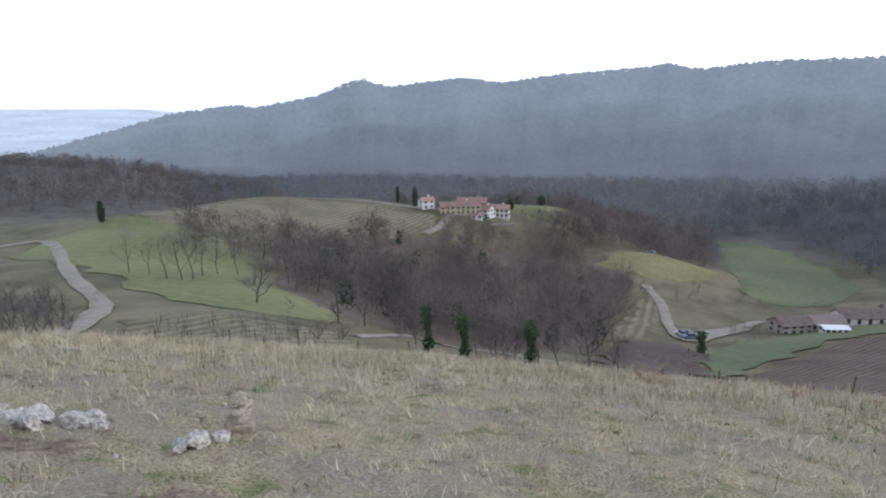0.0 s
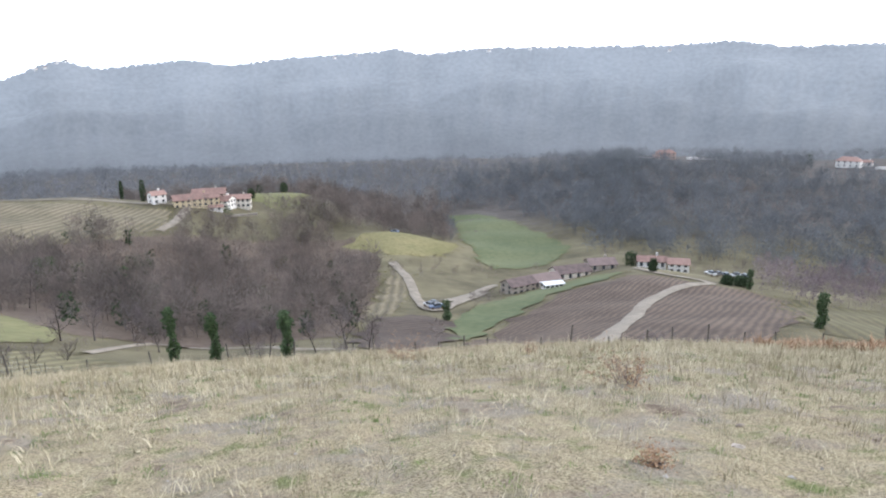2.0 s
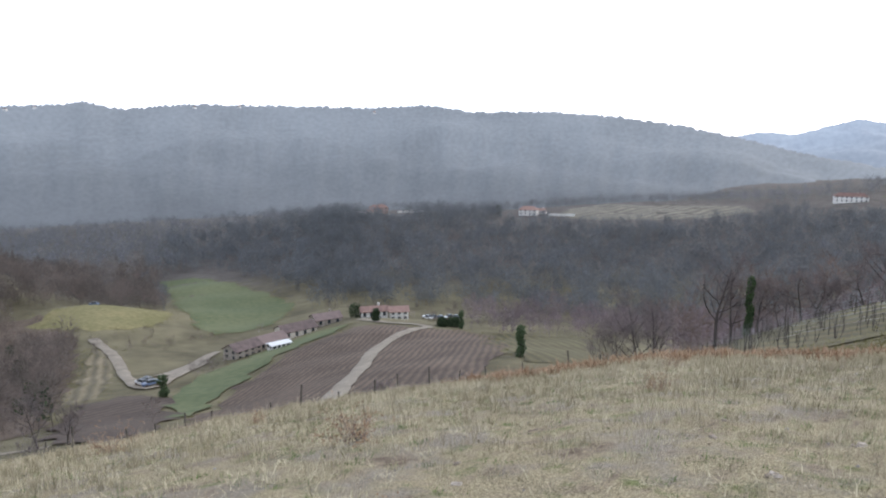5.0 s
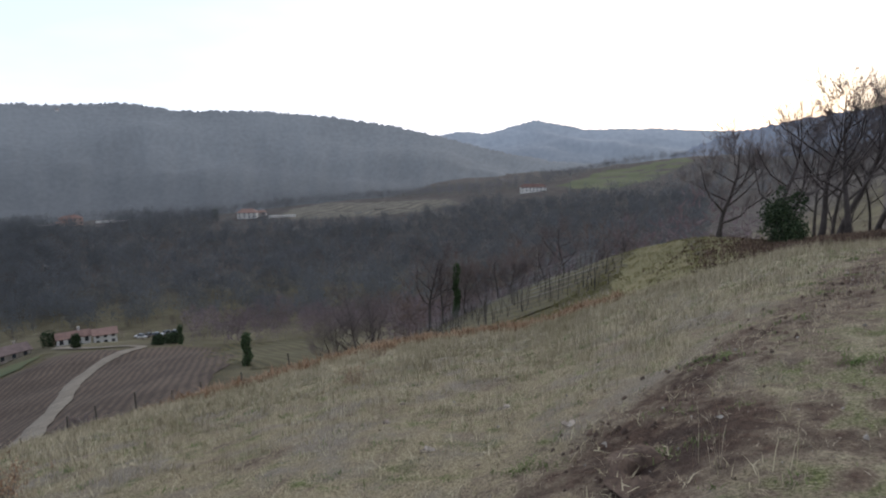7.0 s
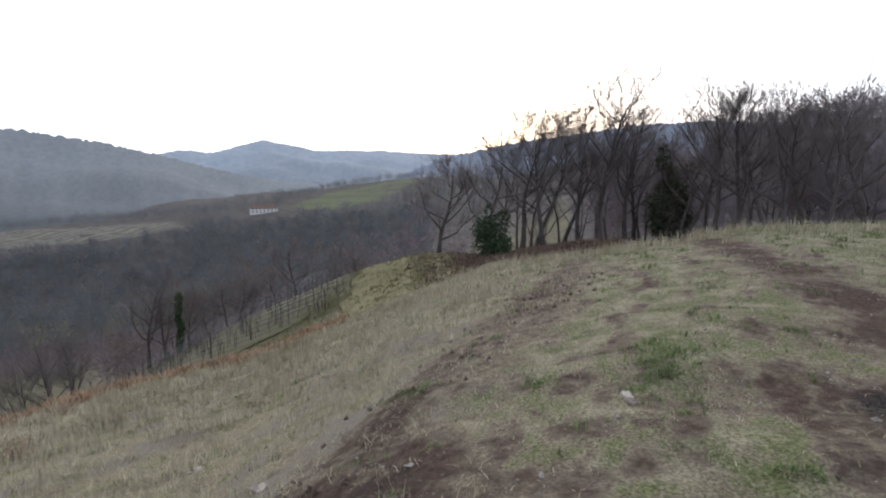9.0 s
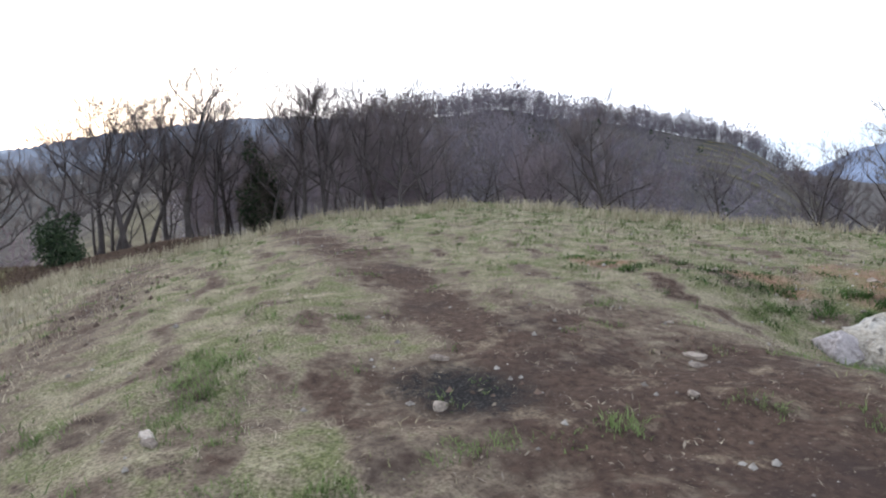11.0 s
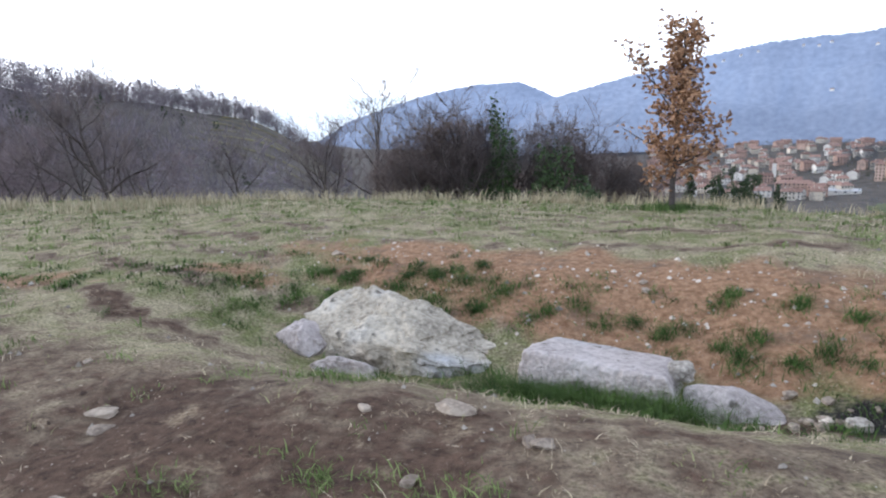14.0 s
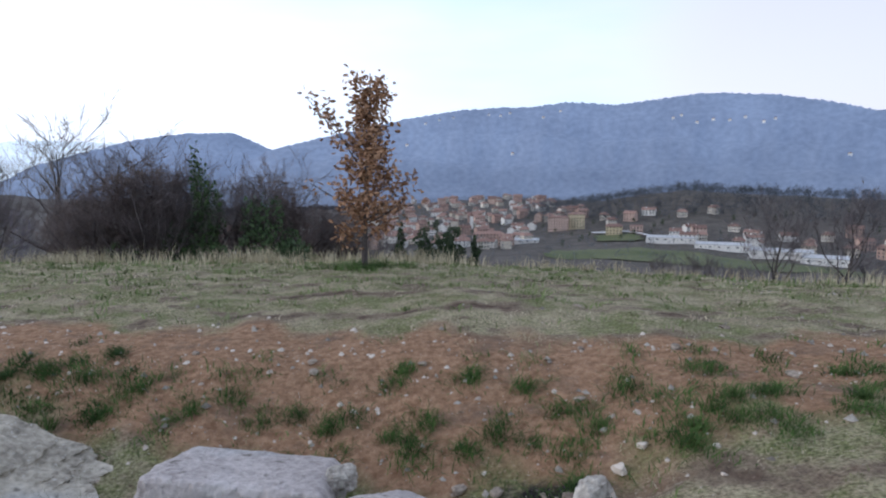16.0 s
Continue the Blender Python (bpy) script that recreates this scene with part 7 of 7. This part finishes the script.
def burrow():
    """A dark animal hole dug into the bank, with thrown-up earth."""
    x, y = 4.58, -0.32
    t = thing("burrow", (x, y, gz(x, y)), "dark burrow hole ringed with dug earth and straw", "burrow")
    V, F = [], []
    n = 20
    prof = ((0.3, 0.0), (0.22, 0.035), (0.16, 0.045), (0.12, 0.01), (0.1, -0.06), (0.07, -0.16), (0.0, -0.2))
    for k, (r, h) in enumerate(prof):
        for i in range(n):
            a = 6.2832 * i / n
            q = 1 + 0.14 * math.sin(a * 3 + k) + 0.08 * math.sin(a * 7)
            V.append((r * q * math.cos(a) * 1.15, r * q * math.sin(a), h + 0.03 * math.sin(a * 4 + k) * (h > 0) + 0.004))
    for k in range(len(prof) - 1):
        for i in range(n):
            F.append((k * n + i, k * n + (i + 1) % n, (k + 1) * n + (i + 1) % n, (k + 1) * n + i))
    part("mound", mesh_from("mound", V, F, M_CLOD, True), None, t)
    g = np.random.RandomState(6)
    m = 90
    a, r = g.uniform(0, 6.28, m), g.uniform(.16, .4, m)
    b = np.stack([r * np.cos(a), r * np.sin(a), np.full(m, .04)], -1)
    tip = b + np.stack([g.normal(0, .07, m), g.normal(0, .07, m), g.uniform(-.03, .06, m)], -1)
    sd = g.normal(0, .004, (m, 3))
    v = np.stack([b - sd, b + sd, tip], 1).reshape(-1, 3)
    part("straw", (v, np.arange(len(v)).reshape(-1, 3)), M_STRAW, t)["kind"] = "stuff"


burrow()


# ---- grass ----
def blades(x, y, g, per, height, spread, width, droop=0.35):
    """Tufts of grass at the places given, each of several bent blades."""
    n = len(x) * per
    h = np.repeat(height, per) * g.uniform(0.55, 1.1, n)
    bx = np.repeat(x, per) + g.normal(0, 1, n) * np.repeat(spread, per)
    by = np.repeat(y, per) + g.normal(0, 1, n) * np.repeat(spread, per)
    z = ground_z(bx, by) - 0.01
    a = g.uniform(0, 6.283, n)
    lean = np.minimum(np.abs(g.normal(0.0, droop, n)) + 0.08, 1.35)
    base = np.stack([bx, by, z], -1)
    d = np.stack([np.cos(a) * lean, np.sin(a) * lean, np.ones(n)], -1)
    mid = base + d * (h * 0.55)[:, None]
    tip = mid + np.stack([np.cos(a) * lean * 2.2, np.sin(a) * lean * 2.2, 0.85 - lean * 0.5], -1) * (h * 0.5)[:, None]
    w = np.stack([-np.sin(a + g.normal(0, .8, n)), np.cos(a), np.zeros(n)], -1) * (width * g.uniform(0.6, 1.4, n))[:, None]
    v = np.stack([base - w, base + w, mid + w * 0.7, mid - w * 0.7, tip], 1).reshape(-1, 3)
    i = np.arange(n)[:, None] * 5
    quad = np.concatenate([i + np.array([[0, 1, 2]]), i + np.array([[0, 2, 3]]), i + np.array([[3, 2, 4]])], 0)
    return v, quad


def grass(name, n, seed, weight, area, per, height, spread, width, material, label, droop=0.35):
    x, y, g = scatter(n, seed, weight, area)
    far = np.hypot(x - 1, y + 1.5)
    h = height * g.uniform(0.6, 1.25, len(x)) * (1 + 0.25 * waves(x, y, 1.7, seed))
    v, f = blades(x, y, g, per, h, np.full(len(x), spread), width * np.repeat(np.clip(far / 9, 0.7, 2.6), per), droop)
    return tagged(new(name, mesh_from(name, v, f, material)), label, "grass", kind="stuff")


def bare(x, y):
    return np.clip(1 - 1.1 * np.maximum(worn(x, y), clay(x, y)) - char(x, y), 0, 1)


def ring_r(x, y):
    return np.hypot(x, y)


ROCKY = lambda x, y: 1 - np.clip(blob(x, y, 3.4, -8.06, 1.15, 0.48, -0.4, 3) + blob(x, y, 1.82, -7.6, 0.68, 0.38, -0.3, 3) + blob(x, y, 0.97, -7.24, 0.43, 0.28, -0.45, 3), 0, 1)
N_AREA = (-16, 34, -7, 27)
patchy = lambda x, y, s, k: np.clip(0.5 + 0.55 * waves(x, y, s, k), 0.05, 1)
grass("tall_dry_grass", 50000, 61, lambda x, y: slope_side(x, y) * bare(x, y) * patchy(x, y, 2.4, 31) * np.clip((ring_r(x, y) - 5) / 8, 0.05, 1) * (ring_r(x, y) < 27), N_AREA, 7, 0.27, 0.09, 0.0034, M_STRAW, "tall pale dry grass on the slope", 0.22)
grass("short_dry_grass", 24000, 62, lambda x, y: slope_side(x, y) * bare(x, y) * (0.25 + 0.6 * patchy(x, y, 1.3, 32)) * (ring_r(x, y) < 20), (-12, 20, -6, 20), 6, 0.10, 0.05, 0.0055, M_STRAW, "short matted dry grass on the slope", 0.8)
grass("slope_green_grass", 30000, 63, lambda x, y: slope_side(x, y) * bare(x, y) * np.clip(waves(x, y, 0.62, 33) * 1.9 - 0.55, 0, 1) * (ring_r(x, y) < 18), (-12, 18, -6, 18), 8, 0.07, 0.05, 0.004, M_GRASS, "green tufts among the dry grass", 0.6)
top = lambda x, y: (1 - slope_side(x, y)) * bare(x, y) * ROCKY(x, y)
S_AREA = (-24, 26, -30, 0)
grass("turf", 26000, 64, lambda x, y: top(x, y) * (0.35 + 0.65 * patchy(x, y, 1.2, 34)) * np.clip(16 / (np.hypot(x - 1, y + 3) + 3), 0, 1) * (ring_r(x, y) < 28), S_AREA, 6, 0.05, 0.07, 0.005, M_TURF, "short winter turf on the hilltop", 0.7)
grass("turf_straw", 20000, 65, lambda x, y: top(x, y) * patchy(x, y, 0.9, 35) * np.clip(14 / (np.hypot(x - 1, y + 3) + 3), 0, 1) * (ring_r(x, y) < 28), S_AREA, 5, 0.05, 0.06, 0.004, M_STRAW, "straw-coloured blades in the turf", 0.9)
grass("top_green", 34000, 75, lambda x, y: top(x, y) * np.clip(waves(x, y, 0.8, 43) * 2.2 - 0.5 + 0.9 * np.clip((-y - 7.5) / 3, 0, 1), 0, 1) * np.clip(13 / (np.hypot(x - 1, y + 3) + 3), 0, 1) * (ring_r(x, y) < 26), S_AREA, 7, 0.085, 0.06, 0.0055, M_GRASS, "green patches in the winter turf", 0.6)
grass("edge_grass", 30000, 66, lambda x, y: (1 - slope_side(x, y)) * np.exp(-((ring_r(x, y) - 18.5 - 2.8 * np.clip(x / 10, 0, 1) - 1.5 * waves(x, y, 6, 36)) / 1.8) ** 2) * patchy(x, y, 2.2, 37), (-24, 26, -26, 2), 9, 0.34, 0.1, 0.0035, M_STRAW, "tall pale grass along the hilltop edge", 0.22)
grass("bank_green", 15000, 67, lambda x, y: np.clip(clay(x, y) + blob(x, y, 1.6, -7.9, 4.5, 1.0, -0.2) + blob(x, y, 3.6, -8.8, 1.8, 0.4, -0.1), 0, 1) * ROCKY(x, y) * np.clip(waves(x, y, 0.34, 38) * 3 - 1.1 + 0.7 * np.clip((y + 0.28 * x + 8.0) / 0.5, 0, 1) + blob(x, y, 3.6, -8.8, 1.8, 0.4, -0.1), 0, 1) * np.clip((y + 0.28 * x + 8.6) / 0.5, 0.03, 1) * 0.6, (-6, 8, -11, -5), 30, 0.085, 0.06, 0.0045, M_LUSH, "lush green tufts on the clay bank", 0.9)
grass("worn_green", 22000, 68, lambda x, y: worn(x, y) * np.clip(waves(x, y, 0.7, 39) * 1.4 - 0.75, 0, 1), (-6, 12, -9, 4), 12, 0.07, 0.04, 0.005, M_GRASS, "small green tufts on the trodden earth", 0.6)
grass("worn_straw", 26000, 69, lambda x, y: worn(x, y) * np.clip(waves(x, y, 0.6, 40) * 1.2 - 0.1, 0, 1) * 0.6, (-6, 14, -9, 4), 6, 0.028, 0.05, 0.004, M_MAT, "flattened straw on the trodden earth", 1.4)
grass("straw_mats", 22000, 76, lambda x, y: np.maximum(top(x, y), 0.9 * np.clip(near_line(x, y, BANK, 1.3), 0, 1)) * np.clip(waves(x, y, 0.55, 44) * 2.4 - 0.5, 0, 1) * np.clip(12 / (np.hypot(x - 1, y + 3) + 3), 0, 1) * (ring_r(x, y) < 22), (-16, 22, -22, 3), 14, 0.055, 0.08, 0.0034, M_MAT, "bleached mats of flattened grass", 1.3)
CLUMPS = [(6.12, -2.72, 0.55), (5.7, -2.6, 0.4), (6.6, -3.0, 0.35), (5.1, -2.56, 0.22), (4.57, -2.29, 0.2), (7.12, -0.78, 0.3), (4.17, -3.57, 0.22), (6.28, -1.77, 0.18), (4.27, -2.75, 0.16), (5.29, 0.63, 0.25), (7.04, -0.81, 0.28), (3.51, -5.09, 0.2),
          (2.93, -5.3, 0.2), (2.51, -5.21, 0.18), (5.0, -8.25, 0.4), (2.88, -7.6, 0.3), (6.9, -4.3, 0.2), (3.9, -6.4, 0.2), (3.3, -6.5, 0.25), (0.9, -6.75, 0.3), (0.3, -6.95, 0.2)]
grass("green_clumps", 60000, 78, lambda x, y: np.clip(sum(blob(x, y, cx, cy, r * 0.72, r * 0.5, cx, 1) for cx, cy, r in CLUMPS), 0, 1) * np.clip(waves(x, y, 0.35, 45) + 0.75, 0, 1) * ROCKY(x, y) * 0.6, (2, 8, -9, 2), 8, 0.065, 0.03, 0.004, M_GRASS, "bright green clumps of new grass on worn earth", 0.6)
def bank_clumps():
    """Dense rounded tufts that hold to the lower half of the clay bank."""
    g = np.random.RandomState(79)
    at = [(1.95, -8.53), (0.75, -8.54), (-0.02, -8.07), (-0.29, -7.47), (0.66, -7.95), (-0.92, -7.07), (1.3, -8.1), (0.3, -8.3), (-0.6, -7.75), (2.2, -8.4), (2.6, -8.75), (3.0, -8.95), (3.6, -9.1), (4.2, -9.2), (2.9, -9.3), (-1.3, -7.3), (-1.7, -7.05), (-1.1, -6.8), (-0.6, -7.0), (0.1, -7.55), (0.5, -7.65), (1.5, -8.3), (-2.1, -6.7)]
    for k in range(26):
        u = g.uniform(-3.2, 4.8)
        at.append((u, -8.05 - 0.42 * (u - 1.4) + g.normal(0, 0.28)))
    x, y = np.array(at).T
    keep = ROCKY(x, y) > 0.7
    x, y = x[keep], y[keep]
    v, f = blades(x, y, g, 150, g.uniform(0.06, 0.11, len(x)), g.uniform(0.03, 0.06, len(x)), np.full(len(x) * 150, 0.003), 0.8)
    tagged(new("bank_tufts", mesh_from("bank_tufts", v, f, M_LUSH)), "dense dark green tufts holding to the clay bank", "grass", kind="stuff")


bank_clumps()
grass("tree_foot_grass", 700, 70, lambda x, y: blob(x, y, 0.62, -14.6, 0.55, 0.45, 0, 1), (-1, 2, -16, -13), 14, 0.17, 0.04, 0.0035, M_LUSH, "green grass round the young oak", 0.45)
grass("slab_grass", 2200, 71, lambda x, y: np.clip(blob(x, y, 1.85, -7.2, 0.72, 0.14, -0.28, 2), 0, 1), (0.8, 3, -7.6, -6.7), 14, 0.17, 0.04, 0.0028, M_LUSH, "thick grass hanging before the slab", 0.7)
grass("seed_heads", 2600, 80, lambda x, y: slope_side(x, y) * bare(x, y) * patchy(x, y, 1.9, 46) * (ring_r(x, y) > 3.5) * (ring_r(x, y) < 22), (-14, 26, -5, 24), 9, 0.42, 0.06, 0.0022, M_MAT, "thin pale seed heads standing over the slope", 0.1)
grass("red_weeds", 22000, 72, lambda x, y: np.clip(near_line(x, y, [(18, 14), (21, 11), (25, 7.5), (27, 3)], 1.4), 0, 1) * patchy(x, y, 3, 41), (4, 34, 0, 26), 11, 0.42, 0.12, 0.009, M_RUST, "rust-brown dry weeds at the slope's edge", 0.3)
grass("bracken", 14000, 73, lambda x, y: blob(x, y, 46, -8, 12, 4, -0.1, 1), (30, 62, -16, 2), 6, 0.3, 0.2, 0.012, M_BRACKEN, "dark brown leaf litter and bracken under the oaks", 0.8)
grass("meadow_grass", 4500, 74, lambda x, y: (np.hypot(x, y) > 27) * blob(x, y, 44, 1.5, 20, 8, 0.0, 2), (26, 66, -10, 14), 6, 0.2, 0.2, 0.011, M_OLIVEBLADE, "olive grass of the shoulder below the oaks", 0.6)


def verges():
    """Rough grass along the edges of the fields."""
    g = np.random.RandomState(77)
    e = np.array([p for p in EDGES if 30 < math.hypot(*p) < 420])
    x = np.repeat(e[:, 0], 7) + g.normal(0, 1.6, len(e) * 7)
    y = np.repeat(e[:, 1], 7) + g.normal(0, 1.6, len(e) * 7)
    r = np.hypot(x, y)
    v, f = blades(x, y, g, 6, np.clip(r / 320, 0.25, 0.8) * g.uniform(0.5, 1.2, len(x)), np.clip(r / 300, 0.2, 0.9), 0.02 * np.repeat(np.clip(r / 120, 0.6, 2.6), 6), 0.6)
    tagged(new("verge_grass", mesh_from("verge_grass", v, f, M_OLIVEBLADE)), "rough olive grass along the field edges", "grass", kind="stuff")


verges()


def weed(x, y, size, seed, label):
    t = thing("weed_bush", (x, y, gz(x, y)), label, "bush", "dry bushes on the slope")
    g = random.Random(seed)
    V, F = [], []
    LV, LF = [], []
    for _ in range(26):
        a = g.uniform(0, 6.28)
        d = Vector((math.cos(a) * g.uniform(.3, 1.6), math.sin(a) * g.uniform(.3, 1.6), 0.8)).normalized()
        pts, e = limb(g, Vector((g.gauss(0, .12 * size), g.gauss(0, .12 * size), 0)), d, size * g.uniform(.5, 1.0), .2, 4, 0)
        tube(V, F, pts, [.005, .004, .003, .002, .001], 3)
        for p in pts[1:]:
            for _ in range(5):
                c = p + Vector((g.gauss(0, .04), g.gauss(0, .04), g.gauss(0, .04)))
                u = Vector((g.gauss(0, 1), g.gauss(0, 1), g.gauss(0, 1))).normalized() * .012 * (1 + size)
                w = u.orthogonal().normalized() * .006 * (1 + size)
                b = len(LV)
                LV.extend((c - u, c + w, c + u, c - w))
                LF.append((b, b + 1, b + 2, b + 3))
    part("stem_tangle", (V, F), M_TWIG, t)
    part("foliage", (LV, LF), M_RUST, t)


weed(5.35, 6.75, 0.7, 1, "low rusty-brown dry bush on the slope")
weed(4.75, 14.2, 0.85, 2, "rusty dry sapling at the slope's edge")
weed(11.5, 5.4, 0.55, 3, "low tawny bush in the dry grass")
weed(16.8, 7.4, 0.6, 4, "tawny dry bush near the slope's edge")
weed(3.22, 3.75, 0.2, 5, "small reddish dead weed")
weed(7.2, 12.6, 0.4, 6, "small dry weed in pale grass")
